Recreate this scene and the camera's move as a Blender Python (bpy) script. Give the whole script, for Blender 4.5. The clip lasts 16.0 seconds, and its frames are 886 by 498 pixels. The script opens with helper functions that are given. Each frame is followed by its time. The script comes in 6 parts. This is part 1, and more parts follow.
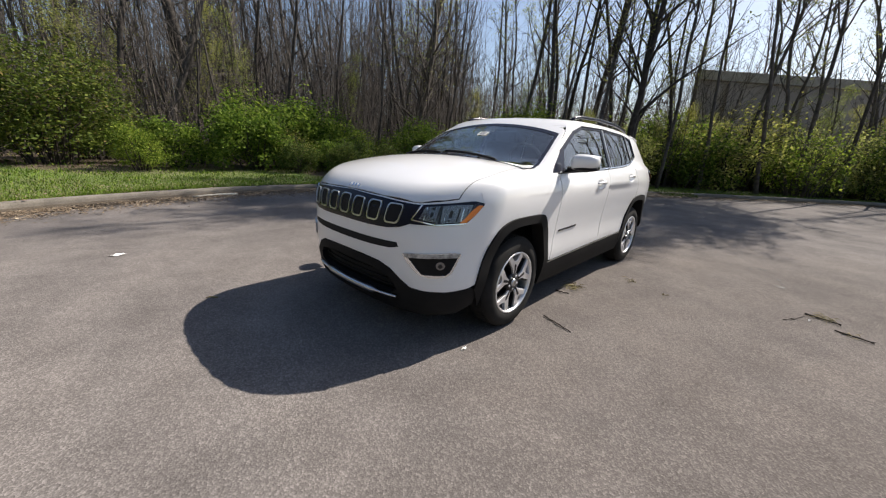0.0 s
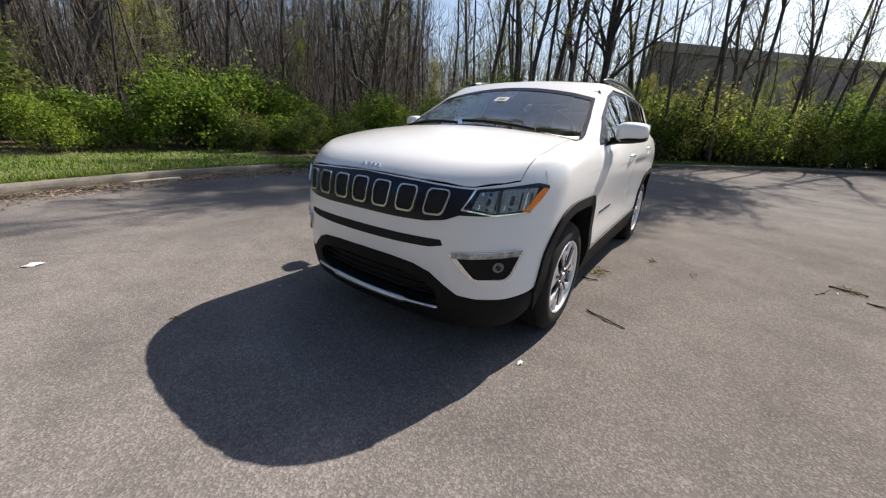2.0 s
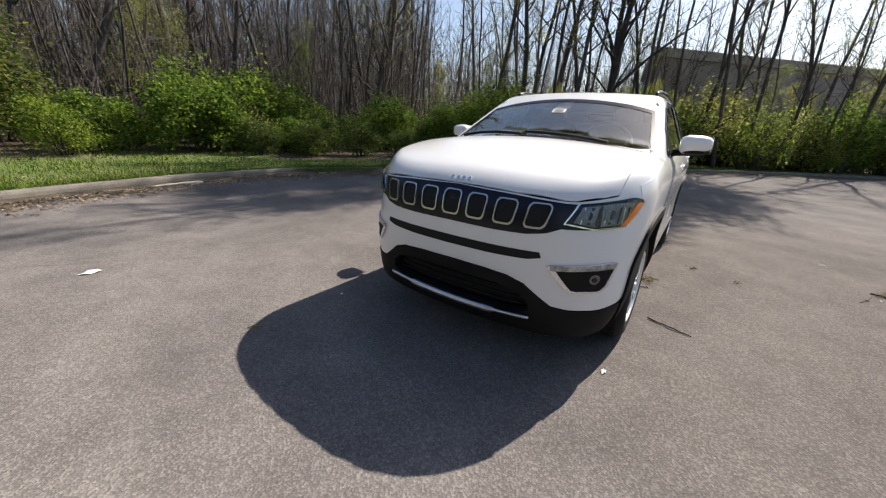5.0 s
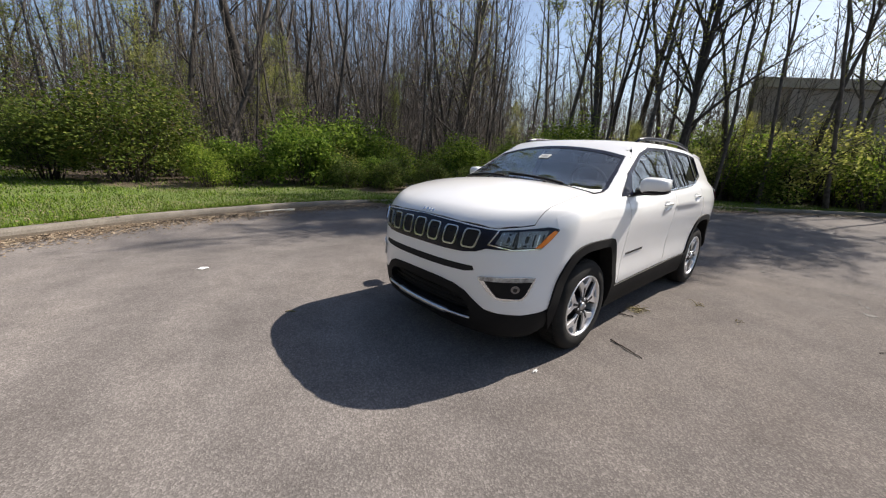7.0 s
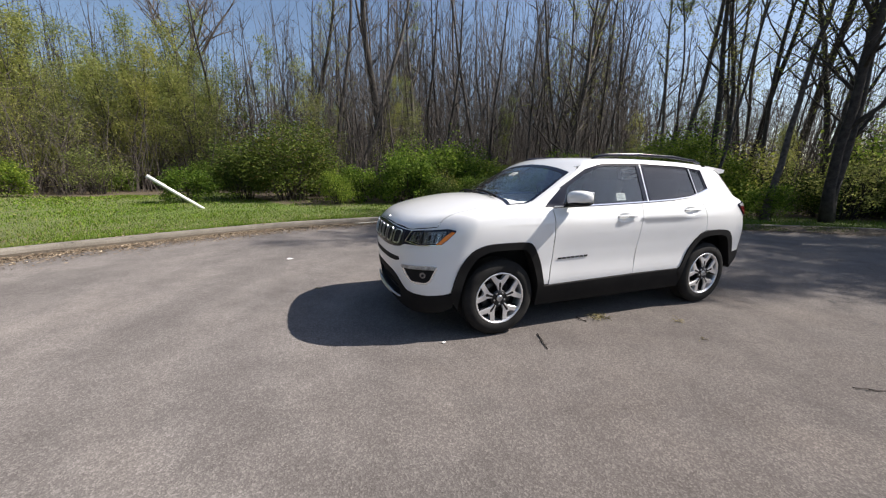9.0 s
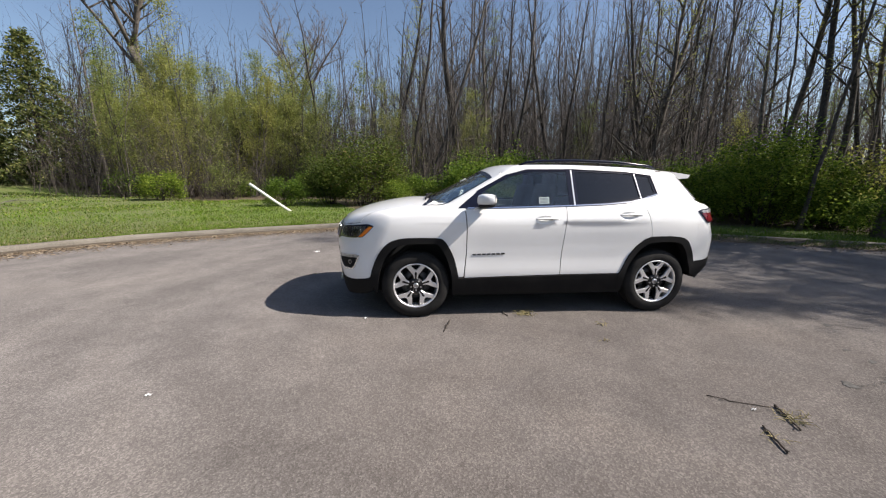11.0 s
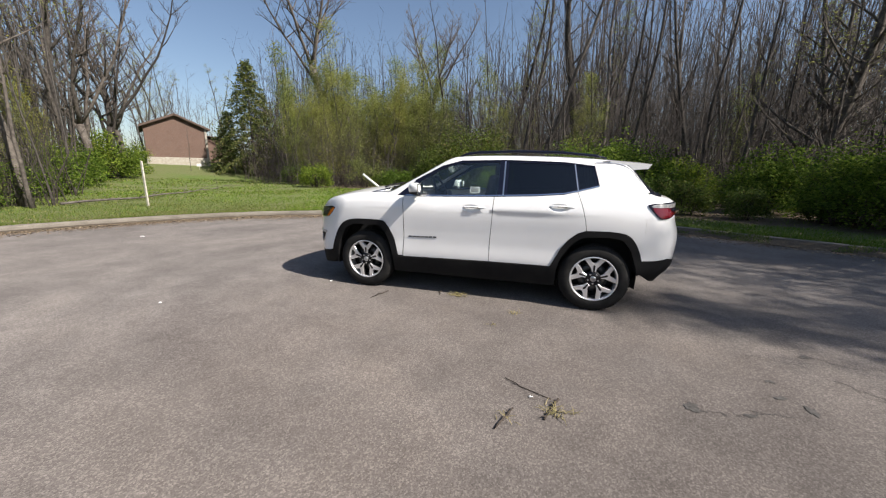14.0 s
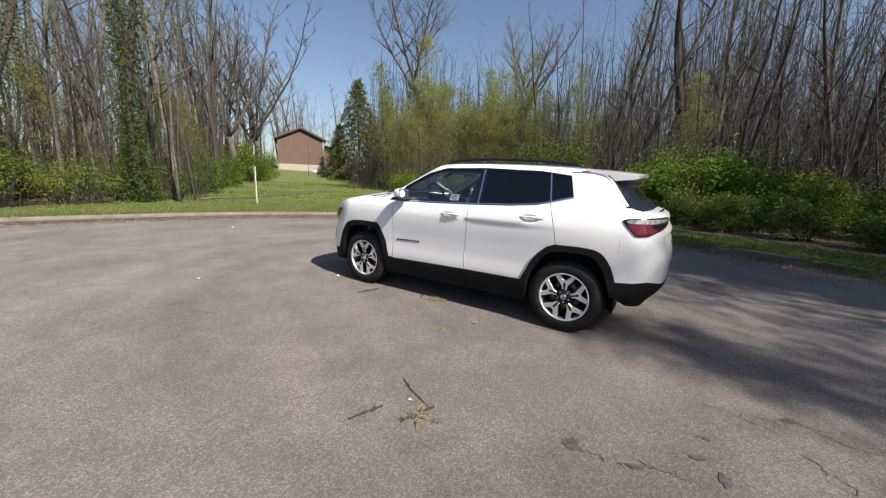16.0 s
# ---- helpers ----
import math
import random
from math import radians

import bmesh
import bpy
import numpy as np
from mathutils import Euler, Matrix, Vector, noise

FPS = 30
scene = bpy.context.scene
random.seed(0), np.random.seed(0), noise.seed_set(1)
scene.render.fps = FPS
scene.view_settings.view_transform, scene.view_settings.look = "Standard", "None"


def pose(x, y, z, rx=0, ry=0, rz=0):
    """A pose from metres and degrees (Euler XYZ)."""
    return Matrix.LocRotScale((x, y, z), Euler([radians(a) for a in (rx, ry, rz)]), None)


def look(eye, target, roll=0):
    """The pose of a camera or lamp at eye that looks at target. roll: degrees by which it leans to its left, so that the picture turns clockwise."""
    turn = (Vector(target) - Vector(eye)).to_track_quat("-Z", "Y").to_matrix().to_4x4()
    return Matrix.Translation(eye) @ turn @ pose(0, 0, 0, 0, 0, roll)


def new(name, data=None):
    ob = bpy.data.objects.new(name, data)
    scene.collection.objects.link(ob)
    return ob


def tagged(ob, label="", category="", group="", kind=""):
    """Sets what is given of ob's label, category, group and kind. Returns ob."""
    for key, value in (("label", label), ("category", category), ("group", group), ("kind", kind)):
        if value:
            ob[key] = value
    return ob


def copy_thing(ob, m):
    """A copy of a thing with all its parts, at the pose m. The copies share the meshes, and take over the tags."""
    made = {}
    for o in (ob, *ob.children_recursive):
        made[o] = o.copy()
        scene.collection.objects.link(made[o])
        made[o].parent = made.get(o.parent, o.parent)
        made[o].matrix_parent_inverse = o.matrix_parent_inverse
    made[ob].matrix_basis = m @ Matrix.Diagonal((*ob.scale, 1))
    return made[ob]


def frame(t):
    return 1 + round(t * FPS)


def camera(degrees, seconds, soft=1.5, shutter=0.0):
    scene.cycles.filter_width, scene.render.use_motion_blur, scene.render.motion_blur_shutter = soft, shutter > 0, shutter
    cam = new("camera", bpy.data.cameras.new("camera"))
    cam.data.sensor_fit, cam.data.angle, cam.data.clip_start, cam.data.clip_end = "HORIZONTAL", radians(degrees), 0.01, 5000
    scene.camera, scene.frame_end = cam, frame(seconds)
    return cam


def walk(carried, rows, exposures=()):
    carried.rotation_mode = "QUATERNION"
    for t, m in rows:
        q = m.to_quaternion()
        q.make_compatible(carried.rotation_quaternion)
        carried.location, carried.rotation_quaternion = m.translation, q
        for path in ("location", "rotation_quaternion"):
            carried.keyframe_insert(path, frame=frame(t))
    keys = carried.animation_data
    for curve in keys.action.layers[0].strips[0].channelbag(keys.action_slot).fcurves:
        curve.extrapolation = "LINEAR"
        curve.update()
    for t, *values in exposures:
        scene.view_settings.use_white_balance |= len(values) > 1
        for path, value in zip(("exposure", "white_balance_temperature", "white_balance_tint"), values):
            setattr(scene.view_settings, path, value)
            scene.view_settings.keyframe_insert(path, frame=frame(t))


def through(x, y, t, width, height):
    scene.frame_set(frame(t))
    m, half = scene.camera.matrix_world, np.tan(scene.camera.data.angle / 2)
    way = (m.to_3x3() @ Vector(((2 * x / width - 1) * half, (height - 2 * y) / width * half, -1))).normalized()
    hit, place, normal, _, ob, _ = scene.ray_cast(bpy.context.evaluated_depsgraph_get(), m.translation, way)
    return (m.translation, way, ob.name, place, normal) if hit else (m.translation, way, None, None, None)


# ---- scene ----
# ---- camera and walk: the car's frame is the world's (x ahead of the car, y to its left) ----
cam = camera(102.6, 16.0, soft=1.2)
PATH = [
    (0, 3.517, 2.174, 1.300, 133.73, -16.05, -3.03),
    (0.5, 3.389, 1.998, 1.276, 133.63, -16.16, -2.19),
    (1, 3.328, 1.814, 1.230, 134.15, -19.62, -1.79),
    (1.5, 3.384, 1.645, 1.232, 129.00, -19.89, -2.83),
    (2, 3.458, 1.461, 1.237, 126.45, -19.40, -2.42),
    (2.5, 3.459, 1.239, 1.231, 123.79, -20.70, -2.84),
    (3, 3.529, 1.060, 1.244, 122.61, -21.20, -1.99),
    (3.2, 3.595, 1.001, 1.248, 120.80, -19.96, -2.57),
    (5.5, 3.778, 1.126, 1.296, 127.67, -18.82, -1.52),
    (6, 3.793, 1.348, 1.325, 129.39, -17.99, 0.09),
    (6.5, 3.851, 1.670, 1.360, 133.91, -16.00, -1.76),
    (7, 3.757, 2.036, 1.386, 139.23, -14.42, -2.34),
    (7.5, 3.588, 2.419, 1.409, 143.31, -13.14, -2.39),
    (8, 3.492, 2.839, 1.411, 150.82, -15.03, -3.41),
    (8.5, 3.202, 3.182, 1.419, 156.74, -13.02, -2.14),
    (9, 2.845, 3.523, 1.437, 159.79, -12.00, -0.63),
    (9.5, 2.578, 3.926, 1.472, 166.67, -12.08, -1.47),
    (9.7, 2.425, 4.030, 1.467, 168.01, -10.80, -0.85),
    (11.8, 0.757, 4.727, 1.404, 180.49, -11.05, -1.60),
    (12, 0.609, 4.820, 1.419, 182.25, -11.45, -1.71),
    (12.5, 0.243, 4.905, 1.431, 186.26, -11.81, -1.34),
    (13, -0.143, 4.840, 1.419, 191.90, -10.22, -2.09),
    (13.5, -0.493, 4.798, 1.415, 193.56, -11.44, -0.24),
    (14, -0.828, 4.726, 1.422, 196.72, -12.24, -0.73),
    (14.5, -1.136, 4.505, 1.408, 200.94, -11.26, -1.96),
    (15, -1.462, 4.361, 1.437, 203.08, -10.83, -1.03),
    (15.5, -1.803, 4.375, 1.440, 208.73, -11.33, -4.20),
    (16, -2.060, 4.272, 1.428, 212.45, -11.17, -2.03),
]
walk(cam, [(t, pose(x, y, z, 90 + pitch, roll, yaw)) for t, x, y, z, yaw, pitch, roll in PATH],
     exposures=[(0.0, 0.82, 6850, 12), (3.0, 0.98, 6850, 12), (6.0, 0.95, 6900, 12), (9.5, 0.80, 6600, 12), (12.5, 0.77, 6750, 12), (16.0, 0.71, 6700, 11)])

# ---- daylight: a clear spring noon, the sun behind the car and a little to its left ----
SUN_ELEVATION, SUN_AZIMUTH = 44.0, 166.8      # azimuth of the sun, counter-clockwise from +x
world = bpy.data.worlds.new("sky")
scene.world = world
world.use_nodes = True
sky = world.node_tree.nodes.new("ShaderNodeTexSky")
sky.sky_type, sky.sun_disc = "NISHITA", False
sky.sun_elevation, sky.sun_rotation = radians(SUN_ELEVATION), radians(90 - SUN_AZIMUTH)
sky.air_density, sky.dust_density, sky.ozone_density = 1.0, 1.1, 1.8
world.node_tree.links.new(sky.outputs[0], world.node_tree.nodes["Background"].inputs[0])
world.node_tree.nodes["Background"].inputs[1].default_value = 0.080
sun = new("sun", bpy.data.lights.new("sun", "SUN"))
sun.data.energy, sun.data.angle, sun.data.color = 5.0, radians(0.53), (1.0, 0.95, 0.88)
ce, se = math.cos(radians(SUN_ELEVATION)), math.sin(radians(SUN_ELEVATION))
to_sun = Vector((ce * math.cos(radians(SUN_AZIMUTH)), ce * math.sin(radians(SUN_AZIMUTH)), se))
sun.matrix_world = look(to_sun * 60, (0, 0, 0))

# ---- materials ----
def material(name, color, rough=0.6, metal=0.0, coat=0.0, **extra):
    m = bpy.data.materials.new(name)
    m.use_nodes = True
    b = m.node_tree.nodes["Principled BSDF"]
    b.inputs["Base Color"].default_value = (*color, 1)
    b.inputs["Roughness"].default_value = rough
    b.inputs["Metallic"].default_value = metal
    b.inputs["Coat Weight"].default_value = coat
    b.inputs["Coat Roughness"].default_value = 0.03
    for key, value in extra.items():
        b.inputs[key.replace("_", " ")].default_value = value
    return m


def noise_node(m, scale, detail=4.0, rough=0.55, coords="Object"):
    n = m.node_tree.nodes.new("ShaderNodeTexNoise")
    n.inputs["Scale"].default_value, n.inputs["Detail"].default_value, n.inputs["Roughness"].default_value = scale, detail, rough
    c = m.node_tree.nodes.new("ShaderNodeTexCoord")
    m.node_tree.links.new(c.outputs[coords], n.inputs["Vector"])
    return n.outputs["Fac"]


def ramp(m, fac, stops):
    r = m.node_tree.nodes.new("ShaderNodeValToRGB")
    while len(r.color_ramp.elements) < len(stops):
        r.color_ramp.elements.new(0.5)
    for e, (p, c) in zip(r.color_ramp.elements, stops):
        e.position, e.color = p, (*c, 1)
    m.node_tree.links.new(fac, r.inputs["Fac"])
    return r.outputs["Color"]


def mix(m, fac, a, b, mode="MIX"):
    n = m.node_tree.nodes.new("ShaderNodeMix")
    n.data_type, n.blend_type = "RGBA", mode
    for key, v in ((0, fac), (6, a), (7, b)):
        if isinstance(v, bpy.types.NodeSocket):
            m.node_tree.links.new(v, n.inputs[key])
        else:
            n.inputs[key].default_value = v if key == 0 else (*v, 1)
    return n.outputs[2]


def set_color(m, socket):
    m.node_tree.links.new(socket, m.node_tree.nodes["Principled BSDF"].inputs["Base Color"])
    return m


def set_bump(m, height, strength, distance):
    n = m.node_tree.nodes.new("ShaderNodeBump")
    n.inputs["Strength"].default_value, n.inputs["Distance"].default_value = strength, distance
    m.node_tree.links.new(height, n.inputs["Height"])
    m.node_tree.links.new(n.outputs[0], m.node_tree.nodes["Principled BSDF"].inputs["Normal"])
    return m


def object_random(m):
    return m.node_tree.nodes.new("ShaderNodeObjectInfo").outputs["Random"]


def island_random(m):
    return m.node_tree.nodes.new("ShaderNodeNewGeometry").outputs["Random Per Island"]


# the car
PAINT = material("white_paint", (0.82, 0.82, 0.81), 0.35, 0.0, 0.9)
set_color(PAINT, ramp(PAINT, noise_node(PAINT, 2.5, 3), [(0.3, (0.79, 0.79, 0.785)), (0.7, (0.825, 0.825, 0.82))]))
PLASTIC = material("black_plastic", (0.014, 0.014, 0.015), 0.7, Specular_IOR_Level=0.18)
set_bump(PLASTIC, noise_node(PLASTIC, 700, 2), 0.25, 0.001)
set_color(PLASTIC, ramp(PLASTIC, noise_node(PLASTIC, 5, 5), [(0.3, (0.006, 0.006, 0.007)), (0.75, (0.014, 0.0135, 0.013))]))
GLOSS_BLACK = material("gloss_black", (0.008, 0.010, 0.022), 0.22, 0.0, 0.0, Specular_IOR_Level=0.3)
DARK = material("shadow_black", (0.006, 0.006, 0.007), 0.8)
CHROME = material("chrome", (0.82, 0.83, 0.85), 0.12, 1.0)
SATIN = material("satin_silver", (0.62, 0.63, 0.65), 0.30, 1.0)
RUBBER = material("tyre_rubber", (0.018, 0.018, 0.018), 0.8, Specular_IOR_Level=0.2)
set_color(RUBBER, ramp(RUBBER, noise_node(RUBBER, 9, 5), [(0.35, (0.011, 0.011, 0.011)), (0.75, (0.026, 0.025, 0.024))]))
ALLOY = material("machined_alloy", (0.80, 0.80, 0.81), 0.34, 0.75)
POCKET = material("dark_alloy", (0.018, 0.018, 0.020), 0.4, 0.3)
DISC = material("brake_steel", (0.14, 0.135, 0.13), 0.5, 1.0)
GLASS = material("clear_glass", (0.74, 0.82, 0.81), 0.0, 0.0, Transmission_Weight=1.0, IOR=1.7)
PRIVACY = material("privacy_glass", (0.05, 0.055, 0.06), 0.0, 0.0, Transmission_Weight=1.0, IOR=1.7)
LENS = material("lamp_lens", (0.92, 0.94, 0.95), 0.02, 0.0, Transmission_Weight=1.0, IOR=1.14)
AMBER = material("amber_plastic", (0.85, 0.22, 0.02), 0.25, 0.0, 0.5)
RED_LENS = material("red_plastic", (0.135, 0.006, 0.012), 0.12, 0.0, 0.6)
REFLECTOR = material("lamp_reflector", (0.75, 0.76, 0.78), 0.22, 1.0)
DAY_BAR = material("day_light_bar", (0.34, 0.34, 0.34), 0.3, 0.3, 0.5)
set_color(DAY_BAR, ramp(DAY_BAR, noise_node(DAY_BAR, 30, 3), [(0.35, (0.16, 0.16, 0.16)), (0.65, (0.50, 0.50, 0.49))]))
FOG_CHROME = material("satin_chrome", (0.70, 0.71, 0.73), 0.22, 0.85)
BOWL = material("lamp_bowl", (0.17, 0.175, 0.19), 0.25, 1.0)
set_bump(BOWL, noise_node(BOWL, 16, 0), 0.35, 0.008)
CLOTH = material("black_upholstery", (0.016, 0.016, 0.017), 0.85)
# white paper with the cabin's shade put into its grey; also faint print
SHEET = material("shaded_paper_and_print", (0.34, 0.35, 0.35), 0.6)
PAPER = material("white_paper", (0.78, 0.78, 0.76), 0.7)
INK = material("dark_print", (0.05, 0.05, 0.06), 0.7)

# the ground
ASPHALT = material("asphalt", (0.2, 0.19, 0.18), 0.95, Specular_IOR_Level=0.15, Diffuse_Roughness=0.3)
fine = noise_node(ASPHALT, 210, 3, 0.7)
vor = ASPHALT.node_tree.nodes.new("ShaderNodeTexVoronoi")
vor.inputs["Scale"].default_value = 125.0
tc = ASPHALT.node_tree.nodes.new("ShaderNodeTexCoord")
ASPHALT.node_tree.links.new(tc.outputs["Object"], vor.inputs["Vector"])
stone = ramp(ASPHALT, vor.outputs["Color"], [(0.12, (0.072, 0.067, 0.064)), (0.55, (0.142, 0.133, 0.127)), (0.9, (0.285, 0.268, 0.255))])
base = mix(ASPHALT, 0.5, stone, ramp(ASPHALT, fine, [(0.3, (0.066, 0.062, 0.059)), (0.7, (0.215, 0.200, 0.189))]))
patch = ramp(ASPHALT, noise_node(ASPHALT, 0.55, 6, 0.6), [(0.3, (0.76, 0.75, 0.75)), (0.5, (0.99, 0.98, 0.98)), (0.72, (1.18, 1.16, 1.14))])
wash = ramp(ASPHALT, noise_node(ASPHALT, 3.2, 5, 0.6), [(0.3, (0.86, 0.85, 0.84)), (0.7, (1.10, 1.09, 1.08))])
rings = ASPHALT.node_tree.nodes.new("ShaderNodeTexWave")
rings.wave_type, rings.rings_direction = "RINGS", "Z"
rings.inputs["Scale"].default_value, rings.inputs["Distortion"].default_value = 0.28, 9.0
rings.inputs["Detail"].default_value, rings.inputs["Detail Scale"].default_value = 5.0, 0.9
ASPHALT.node_tree.links.new(tc.outputs["Object"], rings.inputs["Vector"])
tread = ramp(ASPHALT, rings.outputs["Fac"], [(0.1, (0.945, 0.94, 0.94)), (0.5, (1.0, 1.0, 1.0)), (0.9, (1.05, 1.045, 1.04))])
worn = mix(ASPHALT, 1.0, mix(ASPHALT, 1.0, base, patch, "MULTIPLY"), tread, "MULTIPLY")
spot = ASPHALT.node_tree.nodes.new("ShaderNodeMapping")
spot.inputs["Location"].default_value, spot.inputs["Scale"].default_value = (0.18, -0.62, 0.0), (0.22, 0.24, 0.22)
ASPHALT.node_tree.links.new(tc.outputs["Object"], spot.inputs["Vector"])
globe = ASPHALT.node_tree.nodes.new("ShaderNodeTexGradient")
globe.gradient_type = "SPHERICAL"
ASPHALT.node_tree.links.new(spot.outputs[0], globe.inputs["Vector"])
old_patch = mix(ASPHALT, 0.35, ramp(ASPHALT, globe.outputs["Fac"], [(0.0, (0, 0, 0)), (0.6, (1, 1, 1))]), ramp(ASPHALT, noise_node(ASPHALT, 1.1, 5, 0.65), [(0.35, (0, 0, 0)), (0.65, (1, 1, 1))]), "MULTIPLY")
browned = mix(ASPHALT, old_patch, (1.08, 1.08, 1.09), (0.98, 0.945, 0.92))
set_color(ASPHALT, mix(ASPHALT, 1.0, mix(ASPHALT, 1.0, worn, wash, "MULTIPLY"), browned, "MULTIPLY"))
set_bump(ASPHALT, vor.outputs["Distance"], 0.5, 0.004)
CONCRETE = material("kerb_concrete", (0.4, 0.36, 0.3), 0.9)
c1 = ramp(CONCRETE, noise_node(CONCRETE, 3, 6), [(0.3, (0.085, 0.074, 0.058)), (0.7, (0.25, 0.225, 0.190))])
set_color(CONCRETE, mix(CONCRETE, 0.5, c1, ramp(CONCRETE, noise_node(CONCRETE, 60, 4), [(0.3, (0.09, 0.080, 0.065)), (0.7, (0.26, 0.235, 0.200))])))
set_bump(CONCRETE, noise_node(CONCRETE, 90, 4), 0.4, 0.004)
SOIL = material("turf_and_soil", (0.08, 0.12, 0.03), 0.95)
turf = ramp(SOIL, noise_node(SOIL, 14, 6, 0.7), [(0.3, (0.050, 0.088, 0.012)), (0.55, (0.098, 0.155, 0.020)), (0.75, (0.155, 0.200, 0.042))])
turf = mix(SOIL, ramp(SOIL, noise_node(SOIL, 0.9, 6, 0.65), [(0.45, (0, 0, 0)), (0.70, (0.55, 0.55, 0.55))]), turf, (0.17, 0.135, 0.070))
turf = mix(SOIL, ramp(SOIL, noise_node(SOIL, 0.16, 3, 0.6), [(0.38, (0, 0, 0)), (0.58, (0.75, 0.75, 0.75))]), turf, (0.125, 0.135, 0.050))
litter = ramp(SOIL, noise_node(SOIL, 22, 6, 0.7), [(0.3, (0.045, 0.032, 0.020)), (0.6, (0.12, 0.088, 0.055)), (0.8, (0.22, 0.17, 0.115))])
sep = SOIL.node_tree.nodes.new("ShaderNodeAttribute")
sep.attribute_name = "litter"
set_color(SOIL, mix(SOIL, sep.outputs["Fac"], turf, litter))
set_bump(SOIL, noise_node(SOIL, 30, 6, 0.7), 0.9, 0.05)
GRASS = material("grass_blade", (0.09, 0.16, 0.03), 0.9, Specular_IOR_Level=0.1)
set_color(GRASS, ramp(GRASS, island_random(GRASS), [(0.0, (0.055, 0.106, 0.010)), (0.6, (0.108, 0.180, 0.020)), (0.93, (0.165, 0.225, 0.036)), (1.0, (0.28, 0.25, 0.10))]))
DULL_GRASS = material("dull_grass_blade", (0.08, 0.10, 0.03), 0.9, Specular_IOR_Level=0.1)
set_color(DULL_GRASS, ramp(DULL_GRASS, island_random(DULL_GRASS), [(0.0, (0.052, 0.082, 0.014)), (0.6, (0.095, 0.125, 0.026)), (0.9, (0.150, 0.160, 0.050)), (1.0, (0.24, 0.20, 0.10))]))
DEAD_LEAF = material("dead_leaf", (0.2, 0.13, 0.07), 0.9)
set_color(DEAD_LEAF, ramp(DEAD_LEAF, island_random(DEAD_LEAF), [(0.0, (0.08, 0.054, 0.032)), (0.6, (0.19, 0.14, 0.092)), (0.93, (0.28, 0.22, 0.15)), (1.0, (0.46, 0.38, 0.27))]))
DIRT = material("gutter_dirt", (0.1, 0.08, 0.05), 0.95)
set_color(DIRT, ramp(DIRT, noise_node(DIRT, 25, 6, 0.7), [(0.3, (0.035, 0.026, 0.018)), (0.55, (0.085, 0.066, 0.045)), (0.78, (0.19, 0.15, 0.105))]))
set_bump(DIRT, noise_node(DIRT, 60, 5, 0.7), 0.8, 0.02)
STRAW = material("dry_straw", (0.26, 0.22, 0.10), 0.85)
set_color(STRAW, ramp(STRAW, island_random(STRAW), [(0.0, (0.12, 0.11, 0.04)), (0.6, (0.24, 0.20, 0.09)), (1.0, (0.36, 0.30, 0.15))]))
STAIN = material("dark_stain", (0.045, 0.042, 0.040), 0.8)
set_color(STAIN, ramp(STAIN, noise_node(STAIN, 40, 4), [(0.3, (0.03, 0.028, 0.026)), (0.7, (0.085, 0.08, 0.075))]))
STICK = material("wet_stick", (0.035, 0.028, 0.022), 0.85)
set_color(STICK, ramp(STICK, noise_node(STICK, 40, 4), [(0.3, (0.02, 0.016, 0.013)), (0.7, (0.06, 0.045, 0.034))]))


# woods
def bark(name, dark, light):
    m = material(name, dark, 0.92)
    col = ramp(m, noise_node(m, 6, 6, 0.65), [(0.3, dark), (0.72, light)])
    tone = ramp(m, object_random(m), [(0.0, (0.55, 0.53, 0.52)), (0.5, (0.95, 0.95, 0.95)), (1.0, (1.55, 1.53, 1.50))])
    set_color(m, mix(m, 1.0, col, tone, "MULTIPLY"))
    return set_bump(m, noise_node(m, 28, 5, 0.7), 0.7, 0.03)


def leafage(name, stops, through=0.5):
    m = material(name, stops[0][1], 0.8, Specular_IOR_Level=0.2)
    col = ramp(m, island_random(m), stops)
    tone = ramp(m, object_random(m), [(0.0, (0.72, 0.80, 0.75)), (0.5, (1.0, 1.0, 1.0)), (1.0, (1.22, 1.12, 0.95))])
    set_color(m, mix(m, 1.0, col, tone, "MULTIPLY"))
    nt = m.node_tree
    tr = nt.nodes.new("ShaderNodeBsdfTranslucent")
    nt.links.new(nt.nodes["Principled BSDF"].inputs["Base Color"].links[0].from_socket, tr.inputs["Color"])
    ms = nt.nodes.new("ShaderNodeMixShader")
    ms.inputs[0].default_value = through
    nt.links.new(nt.nodes["Principled BSDF"].outputs[0], ms.inputs[1])
    nt.links.new(tr.outputs[0], ms.inputs[2])
    nt.links.new(ms.outputs[0], nt.nodes["Material Output"].inputs["Surface"])
    return m


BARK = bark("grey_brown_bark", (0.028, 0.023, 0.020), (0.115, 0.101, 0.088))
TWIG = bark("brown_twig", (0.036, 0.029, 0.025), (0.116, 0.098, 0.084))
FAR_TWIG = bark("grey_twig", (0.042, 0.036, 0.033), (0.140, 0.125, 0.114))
STEM = bark("dark_stem", (0.022, 0.017, 0.013), (0.070, 0.056, 0.044))
SHRUB_LEAF = leafage("shrub_leaf", [(0.0, (0.040, 0.085, 0.012)), (0.5, (0.130, 0.205, 0.026)), (1.0, (0.26, 0.33, 0.060))])
BUD_LEAF = leafage("spring_bud", [(0.0, (0.15, 0.18, 0.045)), (0.5, (0.26, 0.29, 0.080)), (1.0, (0.40, 0.40, 0.15))], 0.55)
NEEDLE = leafage("spruce_needle", [(0.0, (0.035, 0.060, 0.022)), (0.6, (0.100, 0.130, 0.044)), (1.0, (0.20, 0.21, 0.09))], 0.4)
